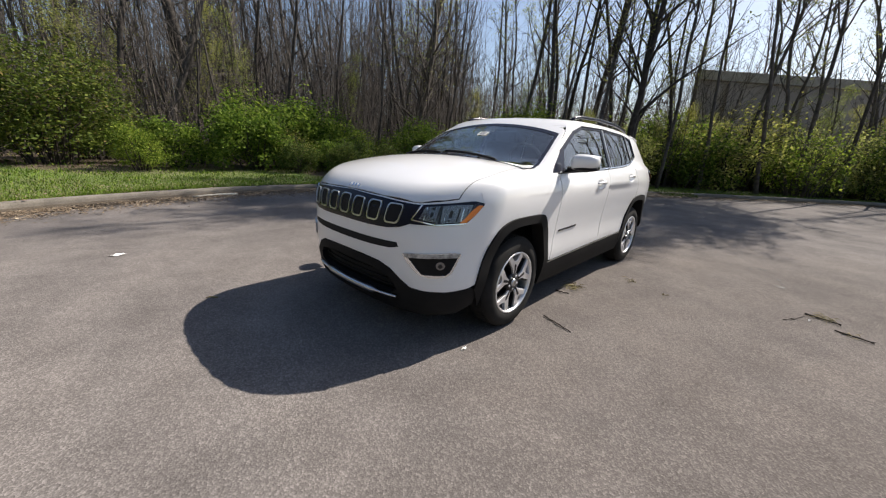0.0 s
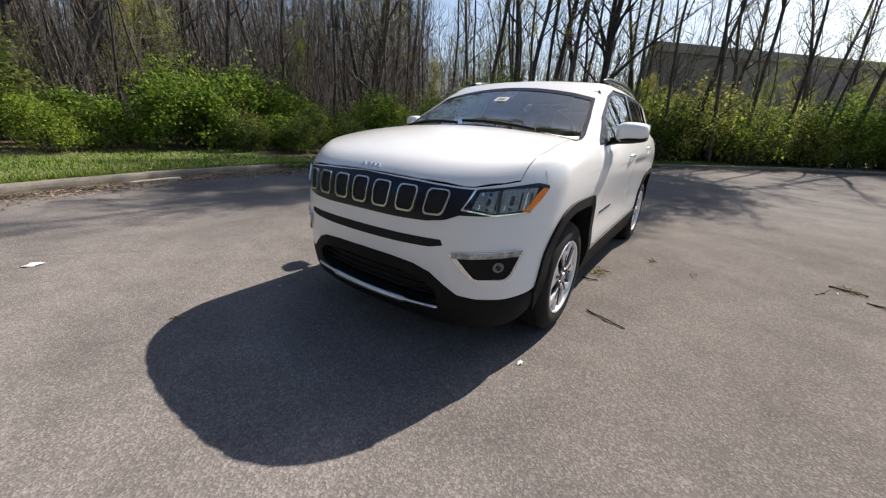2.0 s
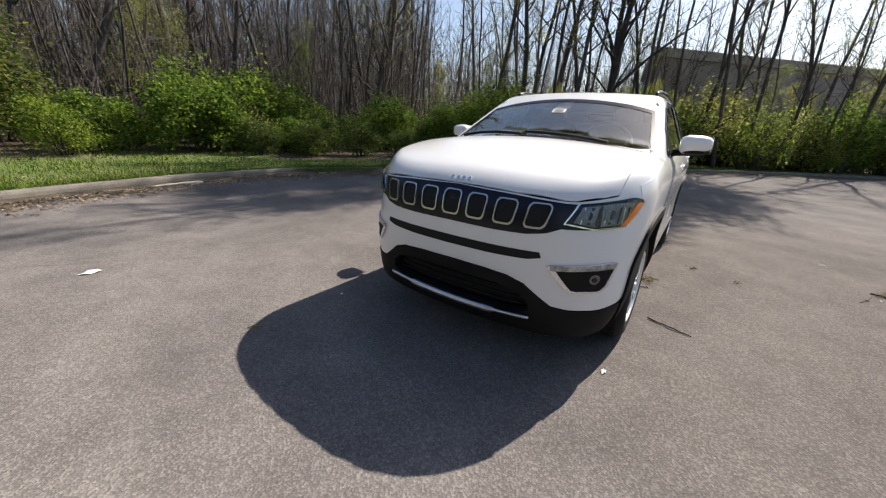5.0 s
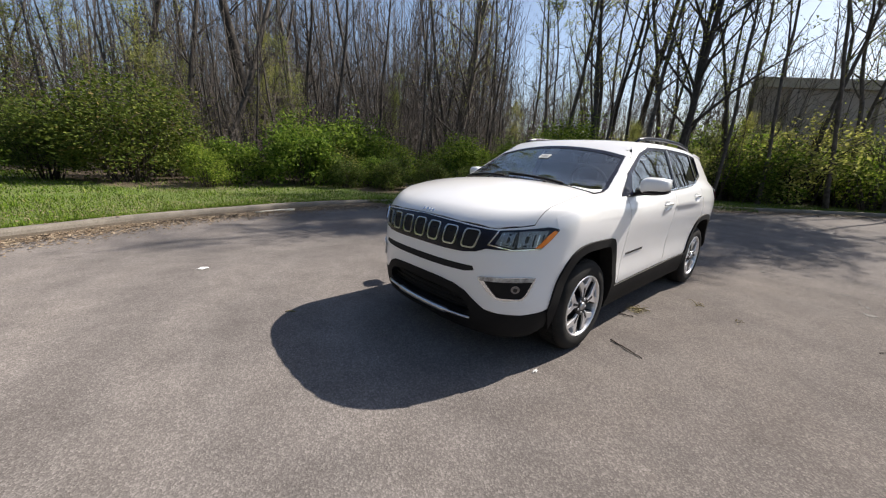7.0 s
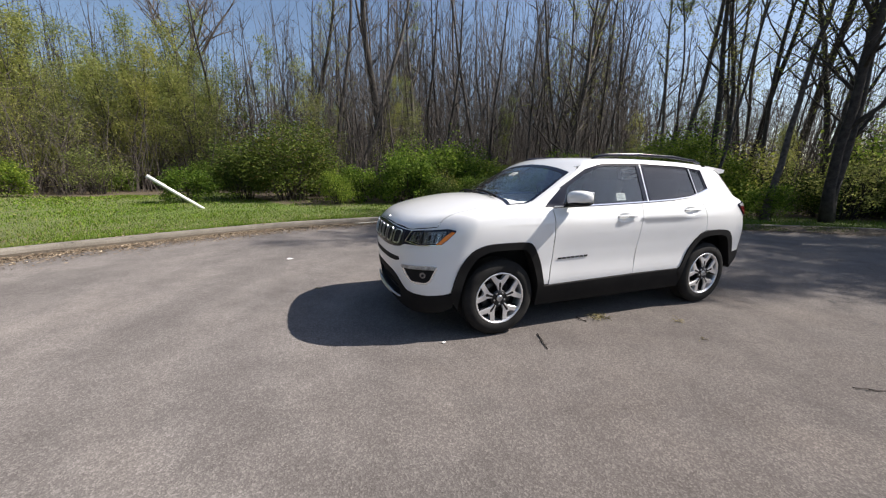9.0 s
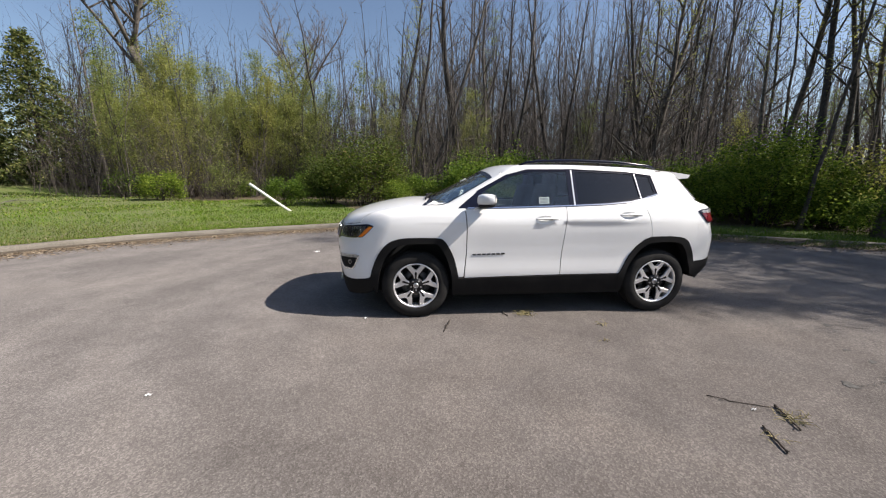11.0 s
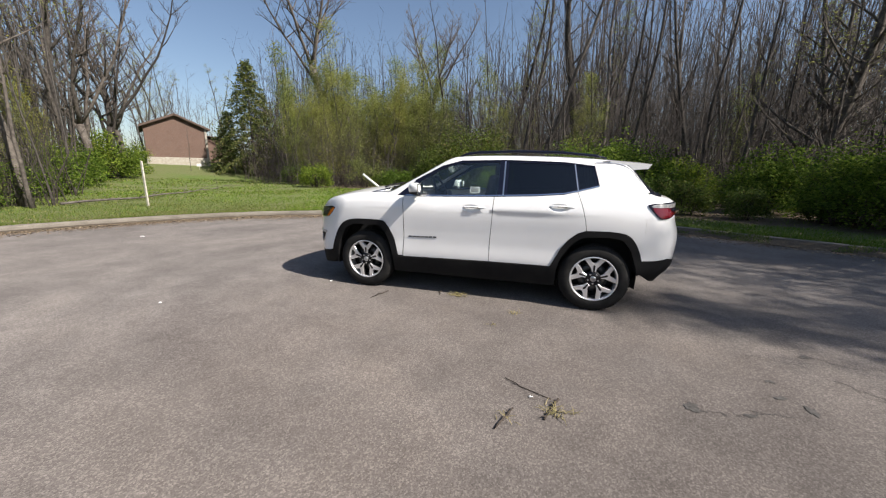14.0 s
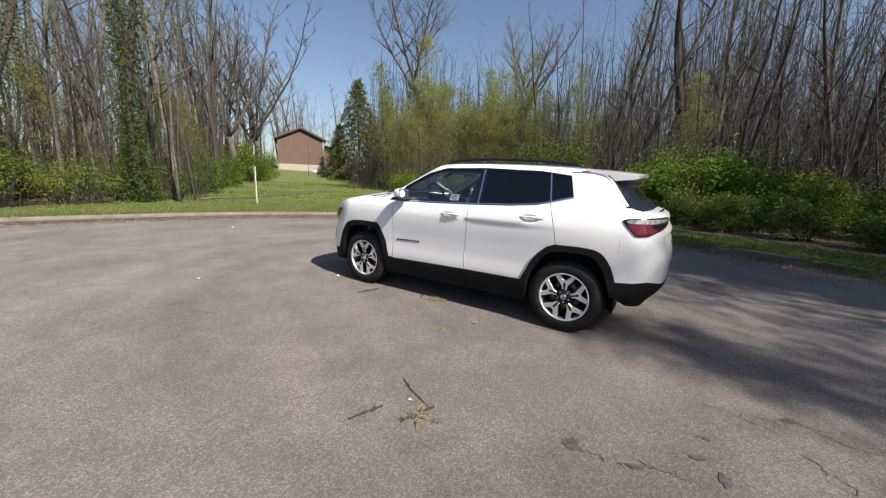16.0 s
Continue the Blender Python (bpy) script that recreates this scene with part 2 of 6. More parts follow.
MID_LEAF = leafage("mid_leaf", [(0.0, (0.030, 0.056, 0.011)), (0.45, (0.070, 0.108, 0.020)), (0.9, (0.13, 0.17, 0.036)), (1.0, (0.15, 0.12, 0.05))], 0.35)

# buildings, poles
BRICK = material("red_brown_brick", (0.2, 0.1, 0.08), 0.9)
bt = BRICK.node_tree.nodes.new("ShaderNodeTexBrick")
bt.inputs["Scale"].default_value = 4.4
bt.inputs["Color1"].default_value, bt.inputs["Color2"].default_value, bt.inputs["Mortar"].default_value = (0.115, 0.066, 0.050, 1), (0.16, 0.095, 0.072, 1), (0.20, 0.17, 0.145, 1)
tcb = BRICK.node_tree.nodes.new("ShaderNodeTexCoord")
mapb = BRICK.node_tree.nodes.new("ShaderNodeMapping")
mapb.inputs["Rotation"].default_value = (radians(90), 0, 0)
BRICK.node_tree.links.new(tcb.outputs["Object"], mapb.inputs["Vector"])
BRICK.node_tree.links.new(mapb.outputs[0], bt.inputs["Vector"])
set_color(BRICK, mix(BRICK, 0.5, bt.outputs["Color"], ramp(BRICK, noise_node(BRICK, 1.2, 5), [(0.3, (0.10, 0.062, 0.050)), (0.7, (0.15, 0.095, 0.075))])))
CLADDING = material("grey_brown_cladding", (0.11, 0.095, 0.085), 0.85)
set_color(CLADDING, ramp(CLADDING, noise_node(CLADDING, 0.8, 6), [(0.3, (0.28, 0.245, 0.22)), (0.7, (0.42, 0.37, 0.335))]))
ROOFING = material("brown_shingle", (0.11, 0.075, 0.06), 0.9)
set_color(ROOFING, ramp(ROOFING, noise_node(ROOFING, 9, 4), [(0.3, (0.075, 0.05, 0.04)), (0.7, (0.14, 0.10, 0.08))]))
STONE_BASE = material("pale_foundation", (0.45, 0.42, 0.36), 0.9)
set_color(STONE_BASE, ramp(STONE_BASE, noise_node(STONE_BASE, 5, 5), [(0.3, (0.30, 0.27, 0.23)), (0.7, (0.42, 0.39, 0.34))]))
WHITE_PVC = material("white_pvc", (0.80, 0.80, 0.78), 0.4)
set_color(WHITE_PVC, ramp(WHITE_PVC, noise_node(WHITE_PVC, 8, 5), [(0.3, (0.70, 0.70, 0.67)), (0.65, (0.82, 0.82, 0.80))]))
POST_WOOD = material("weathered_post", (0.5, 0.48, 0.42), 0.85)
set_color(POST_WOOD, ramp(POST_WOOD, noise_node(POST_WOOD, 12, 5), [(0.3, (0.36, 0.34, 0.29)), (0.7, (0.60, 0.57, 0.50))]))


# ---- making meshes ----
def mesh_object(name, verts, faces, mat, parent=None, label="", smooth=False):
    me = bpy.data.meshes.new(name)
    me.from_pydata([tuple(v) for v in verts], [], [tuple(int(i) for i in f) for f in faces])
    me.materials.append(mat)
    if smooth:
        me.polygons.foreach_set("use_smooth", [True] * len(me.polygons))
    ob = new(name, me)
    ob.parent = parent
    return tagged(ob, label) if label else ob


def part(name, bm, mat, parent=None, label="", smooth=False):
    me = bpy.data.meshes.new(name)
    bm.to_mesh(me)
    bm.free()
    me.materials.append(mat)
    if smooth:
        me.polygons.foreach_set("use_smooth", [True] * len(me.polygons))
    ob = new(name, me)
    ob.parent = parent
    return tagged(ob, label) if label else ob


def empty(name, label, category, group="", m=None):
    ob = new(name)
    ob.empty_display_size = 0.2
    if m is not None:
        ob.matrix_world = m
    return tagged(ob, label, category, group)


def box(size, centre=(0, 0, 0), bevel=0.0, turn=None, bm=None):
    own = bm or bmesh.new()
    m = Matrix.Translation(centre) @ (turn or Matrix()) @ Matrix.Diagonal((*size, 1))
    vs = bmesh.ops.create_cube(own, size=1.0, matrix=m)["verts"]
    if bevel:
        es = list({e for v in vs for e in v.link_edges})
        bmesh.ops.bevel(own, geom=es, offset=bevel, segments=2, affect="EDGES", profile=0.6)
    return own


def tube_data(points, radii, sides, verts, faces):
    """Adds a tapered tube through the points to the lists verts and faces."""
    pts = [Vector(p) for p in points]
    ref = Vector((0.31, 0.87, 0.38))
    rings = []
    for i, p in enumerate(pts):
        d = (pts[min(i + 1, len(pts) - 1)] - pts[max(i - 1, 0)])
        d = d.normalized() if d.length > 1e-9 else Vector((0, 0, 1))
        a = d.cross(ref)
        a = a.normalized() if a.length > 1e-4 else d.orthogonal().normalized()
        b = d.cross(a)
        start = len(verts)
        for k in range(sides):
            t = 2 * math.pi * k / sides
            verts.append(p + (a * math.cos(t) + b * math.sin(t)) * radii[i])
        rings.append(start)
    for r, q in zip(rings, rings[1:]):
        for k in range(sides):
            n = (k + 1) % sides
            faces.append((r + k, r + n, q + n, q + k))
    if sides > 3:
        faces.append(tuple(rings[0] + k for k in reversed(range(sides))))
        faces.append(tuple(rings[-1] + k for k in range(sides)))


def tube(name, points, radii, sides, mat, parent=None, label="", smooth=True):
    v, f = [], []
    tube_data(points, radii if hasattr(radii, "__len__") else [radii] * len(points), sides, v, f)
    return mesh_object(name, v, f, mat, parent, label, smooth)


def lathe(profile, sides, axis="Y"):
    """A closed profile of (radius, along) turned about the axis."""
    v, f = [], []
    n = len(profile)
    for k in range(sides):
        t = 2 * math.pi * k / sides
        for r, a in profile:
            v.append((r * math.cos(t), a, r * math.sin(t)) if axis == "Y" else (r * math.cos(t), r * math.sin(t), a))
    for k in range(sides):
        q = (k + 1) % sides
        for i in range(n):
            j = (i + 1) % n
            f.append((k * n + i, k * n + j, q * n + j, q * n + i))
    return v, f

# ---- the car body as one smooth field: negative inside ----
def lerp(x, xs, ys):
    """A smooth curve through the stations xs (rising) with the values ys."""
    xs, ys = np.asarray(xs, float), np.asarray(ys, float)
    h = np.diff(xs)
    d = np.diff(ys) / h
    m = np.concatenate(([d[0]], (d[:-1] + d[1:]) / 2, [d[-1]]))
    x = np.clip(x, xs[0], xs[-1])
    i = np.clip(np.searchsorted(xs, x, side="right") - 1, 0, len(xs) - 2)
    u = (x - xs[i]) / h[i]
    return ((1 + 2 * u) * (1 - u) ** 2 * ys[i] + u * (1 - u) ** 2 * h[i] * m[i]
            + u * u * (3 - 2 * u) * ys[i + 1] + u * u * (u - 1) * h[i] * m[i + 1])


def smax(a, b, r):
    k = np.maximum(r - np.abs(a - b), 0)
    return np.maximum(a, b) + k * k / (4 * r)


def body_field(p):
    """Distance-like value of the whole body at the points p (n, 3); x ahead, y to the car's left, z up."""
    x, y, z = p[:, 0], np.abs(p[:, 1]), p[:, 2]
    # lower body: sides, bonnet and belt, nose, tail, floor
    half = lerp(x, [-2.2, -1.7, -1.2, -0.4, 0.6, 1.2, 1.7, 2.2], [0.80, 0.885, 0.905, 0.900, 0.900, 0.905, 0.885, 0.80])
    half = half + lerp(z, [0.2, 0.45, 0.62, 0.80, 1.00, 1.12, 1.25, 1.4], [-0.07, -0.012, -0.012, 0.002, 0.004, -0.022, -0.07, -0.14])
    half = half + np.interp(z, [0.60, 0.76, 1.055, 1.20], [0.0, -0.004, 0.009, 0.0]) * np.interp(x, [-1.7, -1.2, 0.75, 1.0], [0.0, 1.0, 1.0, 0.0])
    side = y - half
    crown = 0.045 * (y / 0.75) ** 2
    top = lerp(x, [-2.3, -1.9, -1.4, -0.4, 0.7, 1.0, 1.3, 1.62, 1.9, 2.05, 2.16, 2.25],
               [1.20, 1.23, 1.27, 1.22, 1.20, 1.225, 1.235, 1.195, 1.125, 1.065, 1.00, 0.92])
    top = z - (top - crown * lerp(x, [-2.3, 0.6, 1.0, 2.2], [0.6, 0.6, 1.0, 1.3]))
    nose = lerp(z, [0.15, 0.25, 0.35, 0.50, 0.65, 0.80, 0.95, 1.05, 1.2], [2.07, 2.13, 2.155, 2.18, 2.195, 2.20, 2.175, 2.13, 2.05])
    q4 = lerp(z, [0.2, 0.4, 0.6, 0.9, 1.1], [0.26, 0.30, 0.38, 0.55, 0.55])
    nose = (x - (nose - 0.10 * y ** 2 - q4 * y ** 4 - 0.35 * np.maximum(y - 0.6, 0) ** 1.5)) * 0.95
    tail = lerp(z, [0.2, 0.38, 0.50, 0.60, 0.84, 1.00, 1.10, 1.17, 1.27, 1.5], [1.93, 2.02, 2.12, 2.14, 2.15, 2.105, 2.085, 2.08, 1.98, 1.80])
    tail = (-x - (tail - 0.08 * y ** 2 - 0.16 * y ** 4 - 0.45 * np.maximum(y - 0.62, 0) ** 1.5)) * 0.95
    low = smax(smax(side, top, 0.10), smax(nose, tail, 0.01), 0.09)
    low = smax(low, 0.2 - z, 0.05)
    # greenhouse: tumblehome sides, windscreen, roof, tailgate
    gside = y - lerp(z, [1.0, 1.17, 1.35, 1.52, 1.65], [0.925, 0.862, 0.785, 0.712, 0.65]) * lerp(x, [-2.2, -1.6, -0.6, 0.3, 1.2], [0.87, 0.945, 1.0, 0.995, 0.96])
    screen = ((x - 1.21) + 0.20 * (y / 0.75) ** 2 + (z - 1.19) * 1.98) * 0.45
    roof = z - (lerp(x, [-2.0, -1.7, -1.3, -0.7, 0.0, 0.4, 0.9], [1.49, 1.545, 1.597, 1.627, 1.632, 1.610, 1.54]) - 0.024 * (y / 0.6) ** 2)
    gate = ((-x - 2.0) + 0.13 * (y / 0.7) ** 2 + (z - 1.16) * 0.92) * 0.73
    cab = smax(smax(gside, roof, 0.07), smax(screen, gate, 0.01), 0.035)
    cab = smax(cab, 1.02 - z, 0.02)
    k = np.maximum(0.035 - np.abs(low - cab), 0)
    return np.minimum(low, cab) - k * k / (4 * 0.035)


def onto(origin, way, far=2.5):
    """First crossing of the rays origin + s * way with the body; (n, 3) each."""
    lo = np.zeros(len(origin))
    prev = lo.copy()
    found = np.zeros(len(origin), bool)
    a, b = np.zeros(len(origin)), np.full(len(origin), far)
    for i in range(1, 161):
        s = far * i / 160
        inside = (body_field(origin + way * s) < 0) & ~found
        a[inside], b[inside] = far * (i - 1) / 160, s
        found |= inside
    for _ in range(22):
        m = (a + b) / 2
        inside = body_field(origin + way * m[:, None]) < 0
        b, a = np.where(inside, m, b), np.where(inside, a, m)
    return origin + way * b[:, None], found


def normals_of(p):
    e = 0.004
    g = np.stack([body_field(p + np.eye(3)[i] * e) - body_field(p - np.eye(3)[i] * e) for i in range(3)], 1)
    return g / np.maximum(np.linalg.norm(g, axis=1), 1e-9)[:, None]


def rays_for(mode, uv):
    u, v = uv[:, 0], uv[:, 1]
    one, nil = np.ones_like(u), np.zeros_like(u)
    if mode == "side":
        return np.stack([u, 1.4 * one, v], 1), np.stack([nil, -one, nil], 1)
    if mode == "top":
        return np.stack([u, v, 2.1 * one], 1), np.stack([nil, nil, -one], 1)
    if mode in ("front", "rear"):
        s = 1 if mode == "front" else -1
        a = np.radians(u)
        way = np.stack([-np.cos(a) * s, -np.sin(a), nil], 1)
        return np.stack([1.2 * s + 1.6 * s * np.cos(a), 1.6 * np.sin(a), v], 1), way
    if mode == "screen":
        n = np.array([0.451, 0, 0.893])
        return np.stack([1.21 - 1.98 * v, u, 1.19 + v], 1) + n * 0.6, np.tile(-n, (len(u), 1))
    if mode == "hood":
        n = np.array([0.5524, 0, 0.8336])
        return np.stack([u, v, 1.05 * one], 1) + n * 0.7, np.tile(-n, (len(u), 1))
    n = np.array([-0.736, 0, 0.677])          # tailgate
    return np.stack([-2.0 + 0.92 * v, u, 1.16 + v], 1) + n * 0.6, np.tile(-n, (len(u), 1))


def resample(loop, step):
    out = []
    for (a, b), (c, d) in zip(loop, loop[1:] + loop[:1]):
        k = max(1, int(math.ceil(math.hypot(c - a, d - b) / step)))
        out += [(a + (c - a) * i / k, b + (d - b) * i / k) for i in range(k)]
    return out


def soften(loop, times=2, q=0.22):
    for _ in range(times):
        out = []
        for (a, b), (c, d) in zip(loop, loop[1:] + loop[:1]):
            out += [(a + (c - a) * q, b + (d - b) * q), (a + (c - a) * (1 - q), b + (d - b) * (1 - q))]
        loop = out
    return loop


def area(loop):
    return sum(a * d - b * c for (a, b), (c, d) in zip(loop, loop[1:] + loop[:1])) / 2


def inset(loop, g):
    """The loop moved inwards by g (outwards where g is negative)."""
    s = 1 if area(loop) > 0 else -1
    out = []
    n = len(loop)
    for i in range(n):
        (ax, ay), (bx, by), (cx, cy) = loop[i - 1], loop[i], loop[(i + 1) % n]
        d1 = np.array([bx - ax, by - ay]) / max(math.hypot(bx - ax, by - ay), 1e-9)
        d2 = np.array([cx - bx, cy - by]) / max(math.hypot(cx - bx, cy - by), 1e-9)
        n1, n2 = np.array([-d1[1], d1[0]]) * s, np.array([-d2[1], d2[0]]) * s
        m = n1 + n2
        m = m / max(1.0, np.dot(m, m) / 2) if np.dot(m, m) > 1e-6 else n1
        out.append((bx + m[0] * g, by + m[1] * g))
    return out


def inside_loops(p, loops):
    hit = np.zeros(len(p), bool)
    for loop in loops:
        for (x0, y0), (x1, y1) in zip(loop, loop[1:] + loop[:1]):
            cross = ((y0 > p[:, 1]) != (y1 > p[:, 1]))
            with np.errstate(divide="ignore", invalid="ignore"):
                at = (x1 - x0) * (p[:, 1] - y0) / (y1 - y0 if y1 != y0 else 1e-12) + x0
            hit ^= cross & (p[:, 0] < at)
    return hit


def edge_distance(p, loops):
    best = np.full(len(p), 9.0)
    for loop in loops:
        for a, b in zip(loop, loop[1:] + loop[:1]):
            a, b = np.array(a), np.array(b)
            ab = b - a
            t = np.clip(((p - a) @ ab) / max(ab @ ab, 1e-12), 0, 1)
            best = np.minimum(best, np.linalg.norm(p - (a + t[:, None] * ab), axis=1))
    return best


from mathutils.geometry import delaunay_2d_cdt


def patch_data(mode, loops, step, gap, offset, rim, closed, out):
    """Cuts the outline loops into triangles, lays them on the body and adds a turned-in rim."""
    k = 0.0165 if mode in ("front", "rear") else 1.0
    loops = [[(u * k, v) for u, v in loop] for loop in loops]
    loops = [inset(loop, gap if i == 0 else -gap) if gap else loop for i, loop in enumerate(loops)]
    loops = [resample(loop, step * 0.7) for loop in loops]
    pts, edges = [], []
    for loop in loops:
        s = len(pts)
        pts += loop
        edges += [(s + i, s + (i + 1) % len(loop)) for i in range(len(loop))]
    flat = np.array(pts)
    gu = np.arange(flat[:, 0].min(), flat[:, 0].max(), step)
    gv = np.arange(flat[:, 1].min(), flat[:, 1].max(), step)
    grid = np.array([(a, b) for a in gu for b in gv]) if len(gu) and len(gv) else np.zeros((0, 2))
    if len(grid):
        grid = grid[inside_loops(grid, loops)]
        grid = grid[edge_distance(grid, loops) > step * 0.4] if len(grid) else grid
    co = [Vector(p) for p in pts] + [Vector(p) for p in grid]
    vs, _, tris, *_ = delaunay_2d_cdt(co, edges, [], 0, 1e-6)
    uv = np.array([(v[0], v[1]) for v in vs])
    tris = [t for t in tris if len(t) == 3]
    keep = inside_loops(np.array([uv[list(t)].mean(0) for t in tris]), loops)
    real = uv.copy()
    real[:, 0] /= k
    o, w = rays_for(mode, real)
    p, ok = onto(o, w)
    nor = normals_of(p)
    p = p + nor * offset
    verts, normals, faces = out
    s = len(verts)
    verts += list(p)
    normals += list(nor)
    used = []
    for t, kk in zip(tris, keep):
        if kk and ok[list(t)].all():
            a, b, c = (p[i] for i in t)
            t = t if np.dot(np.cross(b - a, c - a), nor[t[0]]) > 0 else t[::-1]
            used.append(tuple(t))
            faces.append(tuple(s + i for i in t))
    count = {}
    for t in used:
        for a, b in zip(t, t[1:] + t[:1]):
            count[(a, b)] = count.get((a, b), 0) + 1
    border = [e for e in count if (e[1], e[0]) not in count]
    if rim:
        for a, b in border:
            q = len(verts)
            n = np.cross(nor[a], p[b] - p[a])
            n = -n / max(np.linalg.norm(n), 1e-9)
            verts += [p[a], p[b], p[b] - nor[b] * rim, p[a] - nor[a] * rim]
            normals += [n] * 4
            faces.append((q + 1, q, q + 3, q + 2))
    if closed:
        q = len(verts)
        verts += list(p - nor * rim)
        normals += list(-nor)
        faces += [tuple(q + i for i in t[::-1]) for t in used]


def panel(name, patches, mat, parent, label="", step=0.05, gap=0.0, offset=0.0, rim=0.010, closed=False, flip=False):
    """A sheet part laid on the body; patches: (mode, outline, holes...) or with an offset of its own in front."""
    out = ([], [], [])
    for p in patches:
        extra = 0.0
        if not isinstance(p[0], str):
            extra, p = p[0], p[1:]
        patch_data(p[0], [list(loop) for loop in p[1:]], step, gap, offset + extra, rim, closed, out)
    verts, normals, faces = out
    verts, normals = np.array(verts), np.array(normals)
    if flip:
        verts, normals = verts * (1, -1, 1), normals * (1, -1, 1)
        faces = [f[::-1] for f in faces]
    ob = mesh_object(name, verts, faces, mat, parent, label, True)
    ob.data.normals_split_custom_set_from_vertices([tuple(n) for n in normals])
    return ob


def to_hood(mode, loop):
    """An outline given from above or ahead, as seen along the slant by which the bonnet is cut."""
    p, _ = onto(*rays_for(mode, np.array(loop, float)))
    return [(float(x - (z - 1.05) * 0.6627), float(y)) for x, y, z in p]


def to_gate(loop):
    """An outline given from the side, as seen square to the tailgate."""
    p, _ = onto(*rays_for("side", np.array(loop, float)))
    return [(float(y), float(((x + 2.0) * 0.92 + z - 1.16) / 1.8464)) for x, y, z in p]


def whole(loop):
    """An outline given for the left half from the middle out, closed by its mirror image."""
    return list(loop) + [(-u, v) for u, v in reversed(loop) if abs(u) > 1e-6]


def whole_top(loop):
    return list(loop) + [(u, -v) for u, v in reversed(loop) if abs(v) > 1e-6]


def rounded(points, each=4):
    """A smooth open curve through the points."""
    p = [np.array(q) for q in points]
    p = [2 * p[0] - p[1]] + p + [2 * p[-1] - p[-2]]
    out = []
    for a, b, c, d in zip(p, p[1:], p[2:], p[3:]):
        for k in range(each):
            t = k / each
            out.append(tuple(0.5 * (2 * b + (c - a) * t + (2 * a - 5 * b + 4 * c - d) * t * t + (3 * b - a - 3 * c + d) * t ** 3)))
    return out + [tuple(points[-1])]


# ---- the car ----
car = empty("car", "white compact sport utility car with black cladding, parked on asphalt", "car")

ARCH_F = [(1.79, 0.42), (1.755, 0.55), (1.70, 0.68), (1.62, 0.785), (1.53, 0.835), (1.40, 0.857), (1.12, 0.857), (1.035, 0.835), (0.975, 0.75), (0.92, 0.63), (0.875, 0.44)]
ARCH_R = [(-0.86, 0.44), (-0.90, 0.50), (-0.97, 0.65), (-1.04, 0.75), (-1.125, 0.825), (-1.22, 0.855), (-1.42, 0.86), (-1.56, 0.845), (-1.635, 0.80), (-1.70, 0.70), (-1.745, 0.57), (-1.765, 0.45)]
WELL_F = [(1.715, 0.27), (1.70, 0.42), (1.675, 0.53), (1.63, 0.64), (1.56, 0.735), (1.49, 0.775), (1.39, 0.795), (1.14, 0.795), (1.08, 0.775), (1.03, 0.70), (0.985, 0.60), (0.945, 0.44), (0.935, 0.27)]
WELL_R = [(-0.935, 0.27), (-0.945, 0.44), (-0.975, 0.55), (-1.03, 0.64), (-1.09, 0.72), (-1.16, 0.775), (-1.24, 0.795), (-1.41, 0.80), (-1.53, 0.785), (-1.585, 0.745), (-1.64, 0.66), (-1.68, 0.55), (-1.705, 0.47), (-1.715, 0.43)]
FENDER = [(1.745, 0.585)] + ARCH_F[2:] + [(0.822, 0.44), (0.800, 0.70), (0.800, 0.95), (0.815, 1.142), (0.95, 1.158), (1.30, 1.128), (1.60, 1.085), (1.745, 1.045)]
FRONT_DOOR = [(0.815, 0.430), (0.795, 0.70), (0.795, 0.95), (0.810, 1.145), (0.25, 1.158), (-0.25, 1.172), (-0.24, 0.95), (-0.222, 0.70), (-0.215, 0.450)]
REAR_DOOR = [(-0.25, 1.172), (-0.70, 1.190), (-0.95, 1.210), (-1.095, 1.242), (-1.15, 1.10), (-1.19, 0.95), (-1.205, 0.856)] + ARCH_R[4:0:-1] + [(-0.880, 0.455), (-0.215, 0.450), (-0.222, 0.70), (-0.24, 0.95)]
SEAM = rounded([(-1.240, 1.530), (-1.42, 1.525), (-1.535, 1.497), (-1.600, 1.445), (-1.655, 1.375), (-1.705, 1.305), (-1.748, 1.245)], 3)
QUARTER = [(-1.205, 0.856), (-1.19, 0.95), (-1.15, 1.10), (-1.095, 1.242), (-1.29, 1.30), (-1.238, 1.495), (-1.25, 1.568)] + SEAM[2:] + [(-1.745, 1.235), (-1.74, 0.58)] + ARCH_R[9:5:-1]
RAIL_SIDE = [(1.02, 1.165), (0.77, 1.30), (0.52, 1.44), (0.36, 1.543), (0.25, 1.584), (0.0, 1.602), (-0.7, 1.598), (-1.25, 1.568), (-1.238, 1.497), (-0.95, 1.533), (-0.35, 1.553), (0.15, 1.545), (0.36, 1.490), (0.67, 1.326), (0.89, 1.155), (0.92, 1.143)]
DLO = [(0.89, 1.151), (0.67, 1.326), (0.36, 1.490), (0.15, 1.545), (-0.35, 1.553), (-0.95, 1.533), (-1.238, 1.497), (-1.29, 1.30), (-1.10, 1.246), (-0.97, 1.218), (-0.70, 1.196), (-0.25, 1.178), (0.25, 1.163)]
PANE_F = [(0.68, 1.172), (0.615, 1.322), (0.335, 1.472), (0.135, 1.524), (-0.285, 1.532), (-0.285, 1.192), (0.25, 1.178)]
PANE_R = [(-0.385, 1.196), (-0.375, 1.533), (-0.95, 1.515), (-1.035, 1.507), (-1.085, 1.258), (-0.97, 1.235), (-0.70, 1.212)]
PANE_Q = [(-1.115, 1.267), (-1.068, 1.503), (-1.218, 1.482), (-1.262, 1.315)]
